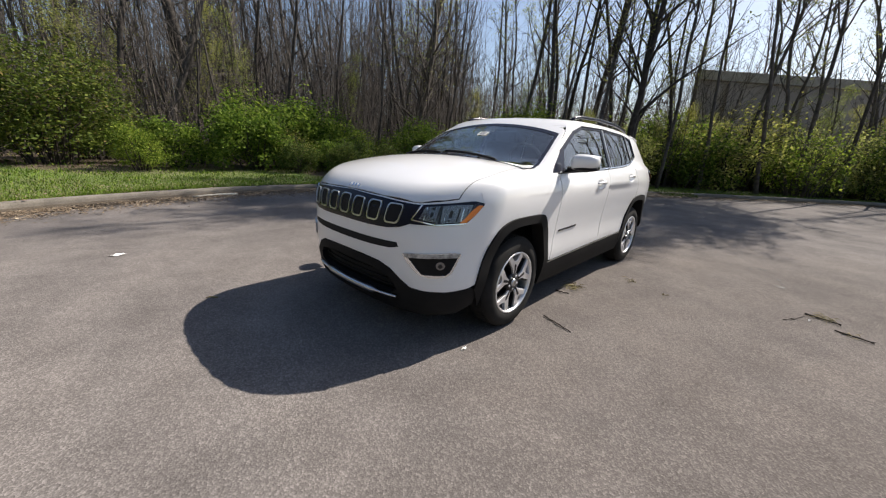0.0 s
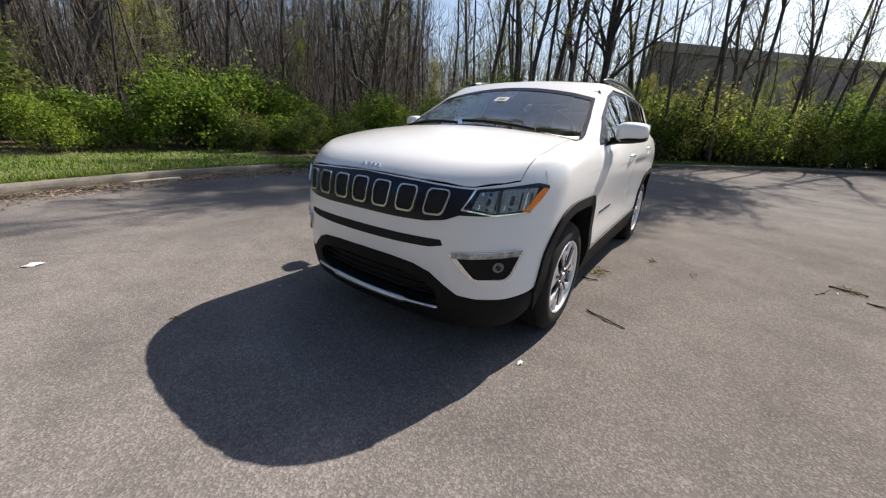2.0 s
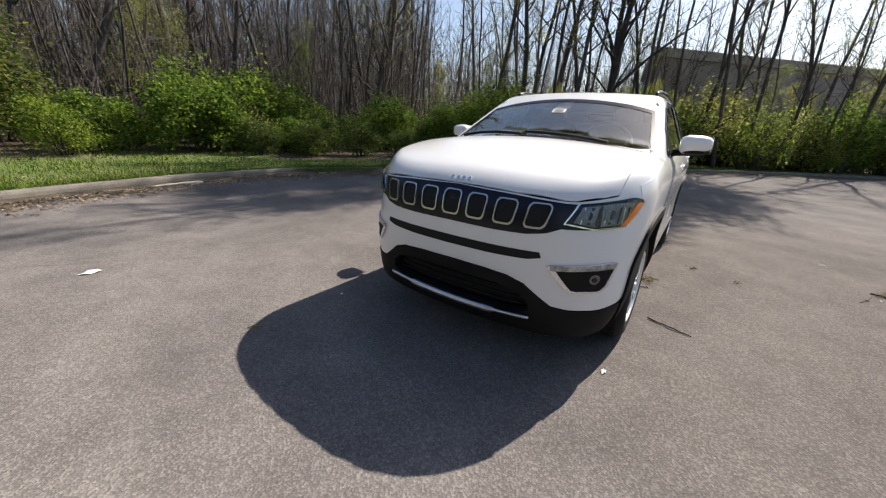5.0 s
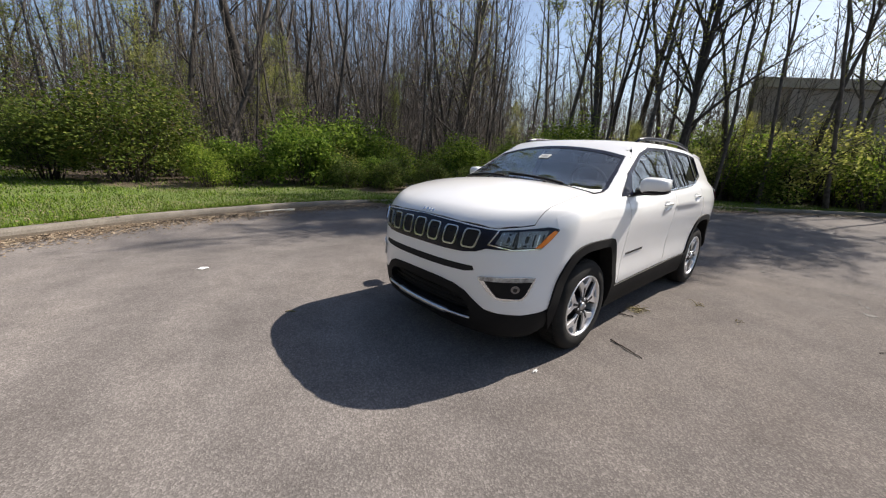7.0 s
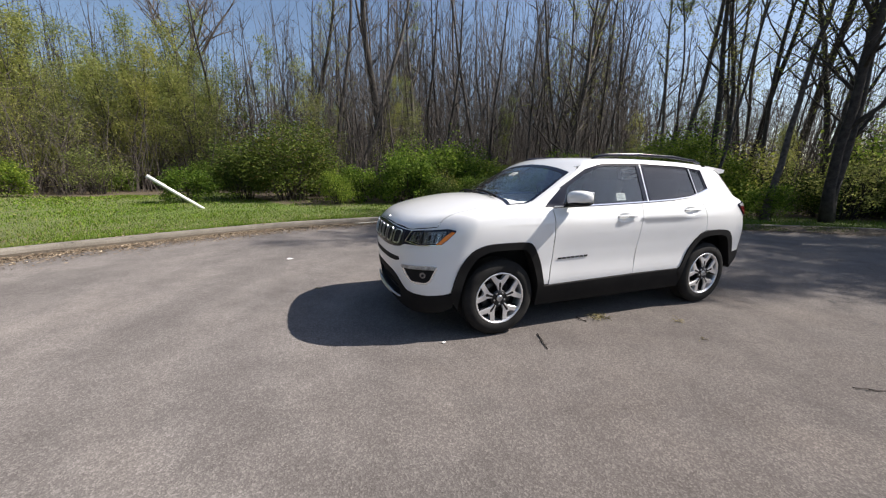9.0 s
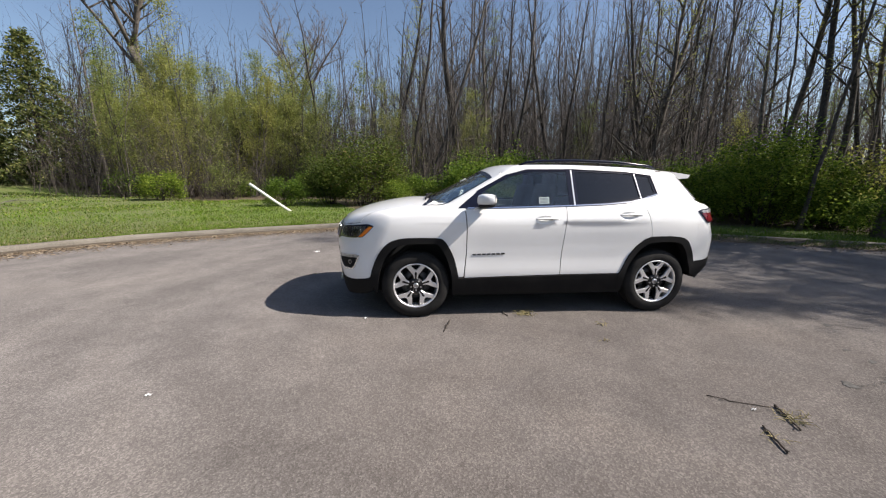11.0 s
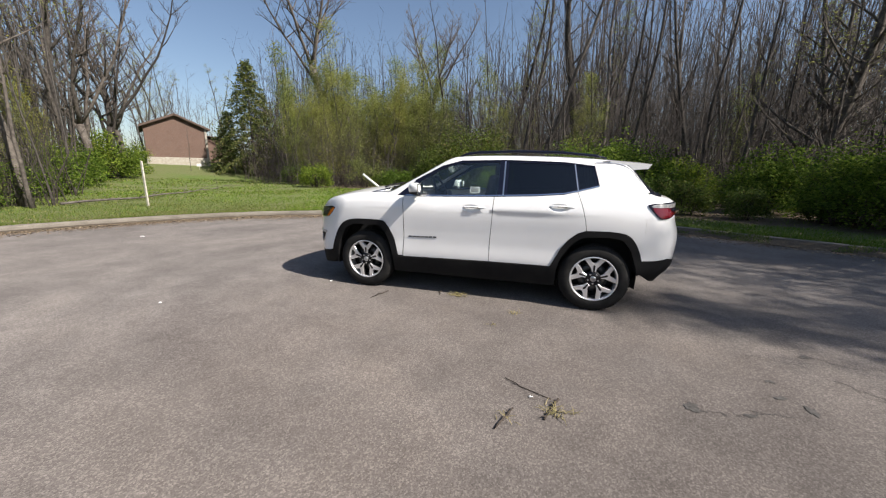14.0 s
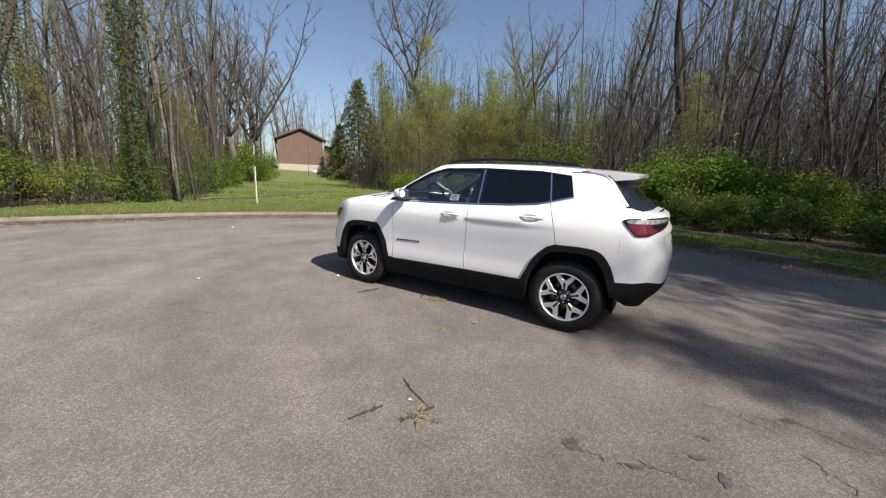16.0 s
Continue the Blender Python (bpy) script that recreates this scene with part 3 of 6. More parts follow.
HOOD = [(1.175, 0.0), (1.16, 0.25), (1.12, 0.5), (1.06, 0.68), (0.985, 0.768), (1.2, 0.774), (1.5, 0.782), (1.60, 0.786), (1.68, 0.785), (1.75, 0.765), (1.82, 0.71), (1.90, 0.62), (1.96, 0.50), (2.01, 0.34), (2.035, 0.17), (2.04, 0.0)]
LIP = [(0, 0.990), (20, 0.981), (33, 0.966), (36, 0.966), (44, 0.985), (48.5, 0.997)]
ROOF = [(0.485, 0.0), (0.467, 0.25), (0.420, 0.5), (0.395, 0.60), (0.34, 0.672), (0.22, 0.690), (-0.6, 0.690), (-1.3, 0.665), (-1.42, 0.60), (-1.44, 0.3), (-1.445, 0.0)]
LOWER_LINE = [(0, 0.575), (12, 0.572), (20, 0.560), (25, 0.530), (29, 0.475), (33, 0.425), (38, 0.412), (46, 0.415), (53, 0.432), (57.5, 0.455)]
BUMPER = whole(LOWER_LINE + [(58.6, 0.585), (58.6, 0.948), (49.6, 0.955)] + LIP[::-1])
VALANCE = whole([(0, 0.225), (20, 0.225), (38, 0.235), (50, 0.26), (56, 0.30), (57.5, 0.42)] + [(u, v - 0.004) for u, v in reversed(LOWER_LINE[:-1])])
MOUTH = whole([(0, 0.335), (15, 0.335), (25, 0.350), (27.5, 0.375), (26.5, 0.43), (23, 0.475), (16, 0.500), (0, 0.510)])
REAR_LOW = [(0, 0.545), (15, 0.545), (30, 0.56), (45, 0.605), (52, 0.585), (58.5, 0.575)]
TAIL_PANEL = whole(REAR_LOW + [(58.5, 1.235), (45, 1.225), (30, 1.20), (0, 1.20)])
REAR_VALANCE = whole([(0, 0.31), (20, 0.315), (40, 0.335), (52, 0.37), (58.5, 0.44), (58.5, 0.571)] + [(u, v - 0.004) for u, v in reversed(REAR_LOW[:-1])])
GATE_RIM = whole([(0, 0.02), (0.45, 0.03), (0.76, 0.07), (0.755, 0.14), (0.71, 0.24), (0.665, 0.315), (0.4, 0.345), (0, 0.35)])
GATE_GLASS = whole([(0, 0.115), (0.45, 0.11), (0.655, 0.105), (0.66, 0.15), (0.62, 0.24), (0.575, 0.300), (0.3, 0.318), (0, 0.32)])
PILLAR_FACE = [(0.803, -0.012), (0.771, 0.10), (0.725, 0.22), (0.660, 0.345), (0.645, 0.392), (0.70, 0.360), (0.765, 0.24), (0.82, 0.11), (0.85, 0.0)]
SCREEN = whole([(0, 0.040), (0.35, 0.030), (0.60, 0.010), (0.80, -0.018), (0.768, 0.10), (0.722, 0.22), (0.672, 0.338), (0.5, 0.349), (0.25, 0.355), (0, 0.357)])
HEADER = whole([(0, 0.359), (0.25, 0.357), (0.5, 0.351), (0.665, 0.341), (0.69, 0.375), (0.5, 0.402), (0, 0.418)])

side_line = to_hood("top", [(0.985, 0.768), (1.2, 0.774), (1.5, 0.782), (1.62, 0.787)])
lip_line = to_hood("front", [(u, v + 0.003) for u, v in LIP])
panel("bonnet", [("hood", whole_top(to_hood("top", HOOD[:4]) + side_line + lip_line[::-1]))], PAINT, car, gap=0.0020, step=0.022)
WING = side_line + lip_line[:-2:-1] + to_hood("front", [(49.0, 0.945), (52, 0.935), (58.6, 0.930), (62.0, 0.955)]) + to_hood("top", [(1.5, 0.884), (1.2, 0.882), (0.95, 0.872), (0.80, 0.872), (0.84, 0.79)])
panel("roof", [(-0.0015, "top", whole_top(ROOF)), (-0.0012, "screen", HEADER)], PAINT, car, step=0.025)
v, f = [], []
for i in range(9):
    t = i / 8
    for j in range(17):
        y = -0.655 + 1.31 * j / 16
        reach = -1.39 - 0.45 * t + 0.07 * abs(y / 0.655) ** 4 * t
        z = 1.588 - 0.030 * t - 0.012 * t * t - 0.027 * (y / 0.6) ** 2
        v.append((reach, y * (1 - 0.03 * t), z))
for i in range(9):
    t = i / 8
    for j in range(17):
        x, y, z = v[i * 17 + j]
        v.append((x + 0.02 * t, y, z - 0.036 - 0.056 * (1 - t) - 0.03 * (1 - t) * abs(y / 0.655) ** 6))
for k in (0, 153):
    for i in range(8):
        for j in range(16):
            q = (k + i * 17 + j, k + i * 17 + j + 1, k + (i + 1) * 17 + j + 1, k + (i + 1) * 17 + j)
            f.append(q[::-1] if k else q)
edge = [i * 17 for i in range(9)] + [8 * 17 + j for j in range(1, 17)] + [i * 17 + 16 for i in range(7, -1, -1)]
for a, b in zip(edge, edge[1:]):
    k = len(v)
    v += [v[b], v[a], v[a + 153], v[b + 153]]
    f.append((k, k + 1, k + 2, k + 3))
mesh_object("spoiler", v, f, PAINT, car, "white roof spoiler", True)
bumper = panel("front_bumper", [("front", BUMPER)], PAINT, car, step=0.02)
panel("lower_valance", [("front", VALANCE, MOUTH)], PLASTIC, bumper, "rough black plastic", step=0.04, offset=0.004, rim=0.05)
panel("air_intake", [("front", MOUTH)], DARK, bumper, step=0.05, offset=-0.07)
for z in (0.375, 0.415, 0.455):
    panel("intake_bar", [("front", whole([(0, z), (25, z + 0.004), (25, z + 0.014), (0, z + 0.012)]))], PLASTIC, bumper, step=0.05, offset=-0.03)
v, f = [], []
u = np.linspace(-28, 28, 29)
p, _ = onto(*rays_for("front", np.stack([u, np.full(29, 0.322) + 0.00002 * u * u], 1)))
p = p + normals_of(p) * (1, 1, 0) * 0.022
tube_data(p, [0.009] + [0.012] * 5 + [0.022] * 17 + [0.011] * 5 + [0.008], 8, v, f)
mesh_object("skid_strip", v, f, SATIN, bumper, "bright silver strip", True)
panel("upper_slit", [("front", whole([(0, 0.660), (15, 0.662), (25, 0.668), (28.6, 0.684), (28, 0.712), (15, 0.711), (0, 0.711)]))], DARK, bumper, "narrow black intake", step=0.04, offset=0.002)
GRILLE = whole([(0, 0.795), (15, 0.793), (24, 0.797), (29, 0.812), (32.5, 0.838), (40, 0.838), (40, 0.955), (33, 0.957), (20, 0.972), (0, 0.985)])
grille = panel("grille", [("front", GRILLE)], GLOSS_BLACK, car, "gloss black seven-slot grille", step=0.04, offset=0.004)
for i in range(7):
    u = (-26.4, -17.7, -8.8, 0.0, 8.8, 17.7, 26.4)[i]
    lean = 0.9 * u / 26.4
    top, low = 0.957 - 0.008 * abs(u) / 26.4, 0.828
    w = 3.5 - 0.35 * abs(u) / 26.4
    ring = soften([(u - w * 0.88 - lean, low), (u + w * 0.88 - lean, low), (u + w + lean, top), (u - w + lean, top)], 2, 0.14)
    hole = soften([(u - w * 0.76 - lean, low + 0.009), (u + w * 0.76 - lean, low + 0.009), (u + w * 0.87 + lean, top - 0.006), (u - w * 0.87 + lean, top - 0.006)], 2, 0.14)
    slot = panel("slot_frame", [("front", ring, hole)], SATIN, grille, "bright silver surround", step=0.03, offset=0.014, rim=0.014)
    panel("slot_mesh", [("front", hole)], DARK, slot, step=0.05, offset=0.006)
for u, r in ((-3.4, 0.55), (-0.9, 0.7), (1.2, 0.7), (3.4, 0.6)):
    dot = [(u + r * math.cos(a), 1.014 + 0.010 * math.sin(a)) for a in (k * math.pi / 6 for k in range(12))]
    panel("emblem", [("front", dot)], CHROME, bumper, "small bright emblem dot", step=0.02, offset=0.006, rim=0.006)

# headlamps, fog lamps, tail lamps
LAMP = soften([(33.2, 0.862), (36.5, 0.853), (41, 0.838), (45.5, 0.842), (51.0, 0.852), (54.5, 0.905), (58.2, 0.975), (54, 0.990), (46, 0.974), (36.0, 0.957)], 1, 0.12)
LAMP_IN = inset([(u * 0.0165, v) for u, v in LAMP], 0.010)
LAMP_IN = [(u / 0.0165, v) for u, v in LAMP_IN]
AMBER_LOOP = [(48.8, 0.857), (51.0, 0.860), (54.2, 0.905), (57.2, 0.962), (55.6, 0.966), (53.0, 0.932), (50.6, 0.886)]
FOG_OUT = soften([(30.2, 0.645), (33.4, 0.573), (36.8, 0.518), (40, 0.510), (45.4, 0.520), (47.2, 0.550), (50.0, 0.668), (47.6, 0.676), (31.4, 0.656)], 1, 0.12)
FOG_IN = soften([(32.2, 0.638), (35.2, 0.568), (37.4, 0.525), (44.9, 0.528), (46.5, 0.554), (49.0, 0.654)], 1, 0.12)
TAIL_OUT = soften([(58.0, 1.128), (55.0, 1.145), (44, 1.158), (26, 1.158), (25, 1.10), (33, 1.075), (40, 1.040), (46, 1.018), (52.5, 0.998), (54.2, 1.03)], 1, 0.15)
TAIL_RED = soften([(56.4, 1.108), (44, 1.100), (30, 1.112), (28, 1.092), (38, 1.052), (46, 1.027), (52.0, 1.006), (54.2, 1.045)], 1, 0.15)
TAIL_CLEAR = [(56.2, 1.122), (54.4, 1.134), (44, 1.146), (30, 1.146), (30, 1.128), (44, 1.108), (55.4, 1.106)]
for flip in (False, True):
    lamp = panel("headlamp", [("front", LAMP)], GLOSS_BLACK, car, "halogen headlamp with amber corner", step=0.03, offset=0.005, rim=0.012, flip=flip)
    panel("reflector", [("front", [(35.4, 0.872), (41.0, 0.852), (49.4, 0.864), (52.4, 0.925), (53.6, 0.968), (46, 0.962), (37.4, 0.945)])], BOWL, lamp, "grey reflector bowls", step=0.010, offset=0.008, flip=flip)
    for u0, z0, ru in ((39.0, 0.905, 1.9), (45.6, 0.910, 2.2)):
        rim_loop = [(u0 + ru * math.cos(a), z0 + ru * 0.0165 * math.sin(a)) for a in (k * math.pi / 9 for k in range(18))]
        core = [(u0 + ru * 0.62 * math.cos(a), z0 + ru * 0.0102 * math.sin(a)) for a in (k * math.pi / 9 for k in range(18))]
        panel("bulb_ring", [("front", rim_loop, core)], BOWL, lamp, "grey bulb ring", step=0.012, offset=0.012, rim=0.004, flip=flip)
        panel("bulb", [("front", core)], BOWL, lamp, "bulb", step=0.012, offset=0.009, flip=flip)
    # bright and dark strips put the fluted bowls' light streaks into the colour
    for u0, wide, mat in ((36.9, 0.25, REFLECTOR), (38.6, 0.9, POCKET), (40.9, 0.40, POCKET), (43.4, 0.28, REFLECTOR), (44.6, 1.1, POCKET), (47.4, 0.5, POCKET), (48.9, 0.35, REFLECTOR), (50.4, 0.50, POCKET)):
        panel("facet", [("front", [(u0, 0.866), (u0 + wide, 0.866), (u0 + wide + 1.1, 0.944), (u0 + 1.1, 0.944)])], mat, lamp, "reflector facet strip with its streak in the colour", step=0.02, offset=0.0095, flip=flip)
    panel("divider", [("front", [(41.6, 0.853), (42.5, 0.853), (43.0, 0.955), (42.3, 0.954)])], POCKET, lamp, step=0.02, offset=0.012, flip=flip)
    panel("side_marker", [("front", AMBER_LOOP)], AMBER, lamp, "amber marker", step=0.02, offset=0.011, flip=flip)
    panel("chrome_edge", [("front", [(33.4, 0.868), (36.5, 0.859), (41, 0.845), (51, 0.858), (51, 0.852), (41, 0.838), (36.5, 0.852), (32.8, 0.862), (36, 0.955), (36.6, 0.955)])], CHROME, lamp, "chrome lower edge", step=0.02, offset=0.012, flip=flip)
    panel("lens", [("front", LAMP_IN)], LENS, lamp, "clear lens", step=0.03, offset=0.022, rim=0.004, closed=True, flip=flip).visible_shadow = False
    fog = panel("fog_lamp", [("front", FOG_OUT, FOG_IN)], FOG_CHROME, car, "fog lamp in a chrome trapezoid surround", step=0.02, offset=0.010, rim=0.014, flip=flip)
    panel("bezel", [("front", FOG_IN)], PLASTIC, fog, "black bezel", step=0.03, offset=0.003, flip=flip)
    panel("day_light", [("front", [(31.2, 0.628), (48.8, 0.644), (49.6, 0.671), (31.0, 0.654)])], DAY_BAR, fog, "grey daytime light bar", step=0.02, offset=0.013, flip=flip)
    c = [(43.2 + 1.5 * math.cos(a), 0.590 + 0.026 * math.sin(a)) for a in (k * math.pi / 9 for k in range(18))]
    panel("bulb_lens", [("front", c)], BOWL, fog, "round lens", step=0.012, offset=0.006, flip=flip)
    c = [(43.2 + 0.7 * math.cos(a), 0.588 + 0.013 * math.sin(a)) for a in (k * math.pi / 6 for k in range(12))]
    panel("bulb", [("front", c)], POCKET, fog, step=0.012, offset=0.010, flip=flip)
    tl = panel("tail_lamp", [("rear", TAIL_OUT)], GLOSS_BLACK, car, "smoked tail lamp with red and clear lenses", step=0.03, offset=0.008, rim=0.014, flip=flip)
    panel("red_lens", [("rear", TAIL_RED)], RED_LENS, tl, "red lens", step=0.03, offset=0.012, flip=flip)
    panel("clear_lens", [("rear", TAIL_CLEAR)], DAY_BAR, tl, "pale upper lens", step=0.03, offset=0.012, flip=flip)
    panel("dark_lens", [("rear", [(46.5, 1.098), (30, 1.108), (29, 1.092), (40, 1.066), (44, 1.070)])], GLOSS_BLACK, tl, step=0.03, offset=0.0155, flip=flip)

    panel("front_fender", [("side", FENDER), (-0.0015, "hood", WING)], PAINT, car, gap=0.0012, step=0.02, flip=flip)
    cups = [[(x0 + 0.03 + 0.100 * math.cos(k * math.pi / 12), z0 - 0.010 + 0.040 * math.sin(k * math.pi / 12)) for k in range(24)] for x0, z0 in ((-0.04, 1.048), (-0.955, 1.088))]
    door = panel("front_door", [("side", FRONT_DOOR, cups[0])], PAINT, car, gap=0.0035, step=0.05, flip=flip)
    rear_door = panel("rear_door", [("side", REAR_DOOR, cups[1])], PAINT, car, gap=0.0035, step=0.05, flip=flip)
    panel("rear_quarter", [("side", QUARTER)], PAINT, car, gap=0.002, step=0.025, flip=flip)
    panel("roof_pillar", [("side", RAIL_SIDE), (-0.0012, "screen", PILLAR_FACE), (-0.0022, "top", [(0.465, 0.46), (0.435, 0.58), (0.405, 0.645), (0.33, 0.682), (0.15, 0.690), (-0.3, 0.690), (-0.3, 0.60), (0.2, 0.44)])], PAINT, car, step=0.018, rim=0.012, flip=flip)
    panel("pillar_trim", [("side", RAIL_SIDE)], CLOTH, car, "dark inner pillar trim", step=0.06, offset=-0.036, rim=0.0, flip=flip)
    panel("wheel_arch", [("side", rounded(ARCH_F) + rounded(WELL_F)[::-1])], PLASTIC, car, "black plastic wheel-arch trim", step=0.03, offset=0.014, rim=0.10, flip=flip)
    panel("wheel_arch", [("side", rounded(ARCH_R) + rounded(WELL_R)[::-1])], PLASTIC, car, "black plastic wheel-arch trim", step=0.03, offset=0.014, rim=0.10, flip=flip)
    panel("sill", [("side", [(0.93, 0.24), (0.93, 0.430), (0.82, 0.428), (-0.215, 0.446), (-0.70, 0.456), (-0.885, 0.452), (-0.93, 0.44), (-0.93, 0.24), (0, 0.235)])], PLASTIC, car, "black plastic sill", step=0.05, offset=0.012, rim=0.05, flip=flip)
    panel("window_trim", [("side", DLO, PANE_F, PANE_R, PANE_Q)], GLOSS_BLACK, car, "gloss black window surround", step=0.04, offset=0.002, flip=flip)
    belt = [(0.80, 1.146), (0.25, 1.158), (-0.25, 1.173), (-0.70, 1.191), (-0.97, 1.213), (-1.10, 1.241), (-1.30, 1.297), (-1.293, 1.306), (-1.10, 1.253), (-0.97, 1.225), (-0.70, 1.203), (-0.25, 1.185), (0.25, 1.170), (0.78, 1.158)]
    panel("belt_moulding", [("side", belt)], CHROME, car, "thin chrome strip under the windows", step=0.04, offset=0.007, rim=0.006, flip=flip)
    top = [(0.69, 1.321), (0.37, 1.492), (0.15, 1.549), (-0.35, 1.557), (-0.95, 1.537), (-1.245, 1.500), (-1.30, 1.298), (-1.293, 1.298), (-1.234, 1.493), (-0.95, 1.529), (-0.35, 1.549), (0.15, 1.541), (0.36, 1.484), (0.68, 1.316)]
    panel("drip_moulding", [("side", top)], GLOSS_BLACK, car, step=0.04, offset=0.007, rim=0.006, flip=flip)
    arc = SEAM + [(x - 0.013, z + 0.006) for x, z in reversed(SEAM)]
    panel("pillar_moulding", [("side", arc)], SATIN, car, "thin grey moulding down the rear pillar", step=0.02, offset=0.006, rim=0.008, flip=flip)
    panel("side_window", [("side", PANE_F)], GLASS, door, "clear side glass", step=0.08, offset=-0.004, rim=0.004, closed=True, flip=flip).visible_shadow = False
    panel("side_window", [("side", PANE_R)], PRIVACY, rear_door, "dark privacy glass", step=0.08, offset=-0.004, rim=0.004, closed=True, flip=flip)
    panel("quarter_window", [("side", PANE_Q)], PRIVACY, car, "dark privacy glass", step=0.08, offset=-0.004, rim=0.004, closed=True, flip=flip)
    for strip in ([(-0.335, 1.19), (-0.330, 1.545), (-0.345, 1.545), (-0.350, 1.19)], [(-1.092, 1.255), (-1.046, 1.515), (-1.058, 1.515), (-1.104, 1.257)]):
        panel("pillar_strip", [("side", strip)], SATIN, car, "thin grey window divider", step=0.06, offset=0.005, rim=0.004, flip=flip)
    s = -1 if flip else 1
    # writing that stands for the model badge: plain bars
    for k in range(7):
        x = 0.735 - k * 0.050
        b = panel("badge", [("side", [(x, 0.671 + k * 0.0012), (x - 0.037, 0.671 + k * 0.0012), (x - 0.041, 0.687 + k * 0.0012), (x - 0.004, 0.687 + k * 0.0012)])], POCKET, door, "dark badge bar", step=0.05, offset=0.005, rim=0.005, flip=flip)
    for d, x0, z0 in ((door, -0.04, 1.048), (rear_door, -0.955, 1.088)):
        o, w = rays_for("side", np.array([[x0, z0]]))
        y0 = float(onto(o, w)[0][0, 1])
        rings = [np.array([(x0 + 0.03 + 0.1035 * r * math.cos(k * math.pi / 12), z0 - 0.010 + 0.0435 * r * math.sin(k * math.pi / 12)) for k in range(24)]) for r in (1.0, 0.8, 0.55, 0.3)]
        v, f = [], []
        for ring, deep in zip(rings, (0.001, 0.009, 0.015, 0.017)):
            q, _ = onto(*rays_for("side", ring))
            v += [(x, (y - deep) * s, z) for x, y, z in q]
        f = [(r * 24 + k, r * 24 + (k + 1) % 24, r * 24 + 24 + (k + 1) % 24, r * 24 + 24 + k) for r in range(3) for k in range(24)] + [tuple(range(72, 96))]
        mesh_object("handle_recess", v, f if flip else [q[::-1] for q in f], PAINT, d, "", True)
        v, f = [], []
        tube_data([(x0 + 0.122 - 0.0305 * i, (y0 - 0.003 + 0.008 * math.sin(math.pi * i / 8) ** 0.6) * s, z0 + 0.004 * math.sin(math.pi * i / 8)) for i in range(9)],
                  [0.007 + 0.0055 * math.sin(math.pi * i / 8) for i in range(9)], 10, v, f)
        handle = mesh_object("door_handle", v, f, PAINT, d, "white pull handle", True)
        mesh_object("handle_insert", *(lambda bm: ([x.co[:] for x in bm.verts], [[q.index for q in p.verts] for p in bm.faces]))(
            box((0.10, 0.004, 0.008), (x0 + 0.0, (y0 + 0.0170) * s, z0 + 0.002), 0.001)), CHROME, d)
    # mirror
    bm = bmesh.new()
    bmesh.ops.create_uvsphere(bm, u_segments=24, v_segments=16, radius=1.0)
    for v in bm.verts:
        x, y, z = v.co
        r = (abs(x) ** 2.6 + abs(y) ** 3.0 + abs(z) ** 3.0) ** (-1 / 2.8)
        x, y, z = x * r, y * r, z * r
        v.co = (0.61 + (0.085 * x if x > 0 else 0.06 * x) - 0.03 * y, (0.985 + 0.098 * y) * s, 1.240 + 0.063 * z * (1.0 - 0.15 * y) + 0.006 * y)
    if flip:
        bmesh.ops.reverse_faces(bm, faces=bm.faces)
    mirror = part("door_mirror", bm, PAINT, car, "white door mirror on a black arm", True)
    bm = bmesh.new()
    bmesh.ops.create_uvsphere(bm, u_segments=24, v_segments=12, radius=1.0)
    for v in bm.verts:
        x, y, z = v.co
        v.co = (0.61 + (0.080 * x if x > 0 else 0.055 * x) - 0.03 * y, (0.985 + 0.095 * y) * s, 1.192 + 0.024 * z)
    if flip:
        bmesh.ops.reverse_faces(bm, faces=bm.faces)
    part("mirror_skirt", bm, PLASTIC, mirror, "black lower shell", True)
    v, f = [], []
    tube_data([(0.64, 0.855 * s, 1.178), (0.635, 0.92 * s, 1.182), (0.62, 1.0 * s, 1.184), (0.615, 1.06 * s, 1.186)], [0.026, 0.024, 0.020, 0.010], 8, v, f)
    mesh_object("arm", v, f, PLASTIC, mirror, "black arm", True)
    part("mirror_glass", box((0.006, 0.17, 0.105), (0.553, 0.995 * s, 1.243), 0.002), CHROME, mirror, "mirror glass")
    # roof rail
    tube("roof_rail", [(0.20, 0.612 * s, 1.596), (0.12, 0.615 * s, 1.625), (0.0, 0.618 * s, 1.641), (-0.4, 0.625 * s, 1.652), (-0.9, 0.622 * s, 1.640), (-1.25, 0.612 * s, 1.607), (-1.36, 0.606 * s, 1.580)],
         [0.010, 0.015, 0.017, 0.017, 0.017, 0.015, 0.010], 8, GLOSS_BLACK, car, "black roof rail")

# glass and tail
# white underlay added below the roof panels so their gaps don't look dark
panel("roof_underlay", [("top", whole_top([(0.50, 0.0), (0.49, 0.25), (0.44, 0.48), (0.40, 0.60), (0.35, 0.665), (0.25, 0.69), (-0.1, 0.69), (-0.1, 0.0)]))], PAINT, car, step=0.04, offset=-0.005, rim=0.0)
screen = panel("windscreen", [("screen", SCREEN)], GLASS, car, "clear windscreen", step=0.08, offset=-0.002, rim=0.005, closed=True)
screen.visible_shadow = False
inner = inset(SCREEN, 0.024)
panel("frit_border", [("screen", SCREEN, inner)], GLOSS_BLACK, screen, "black border", step=0.05, offset=0.0012, rim=0.001)
sticker = panel("sticker", [("screen", [(-0.045, 0.234), (0.060, 0.234), (0.060, 0.266), (-0.045, 0.266)])], PAPER, screen, "small white sticker", step=0.04, offset=0.004, rim=0.001)
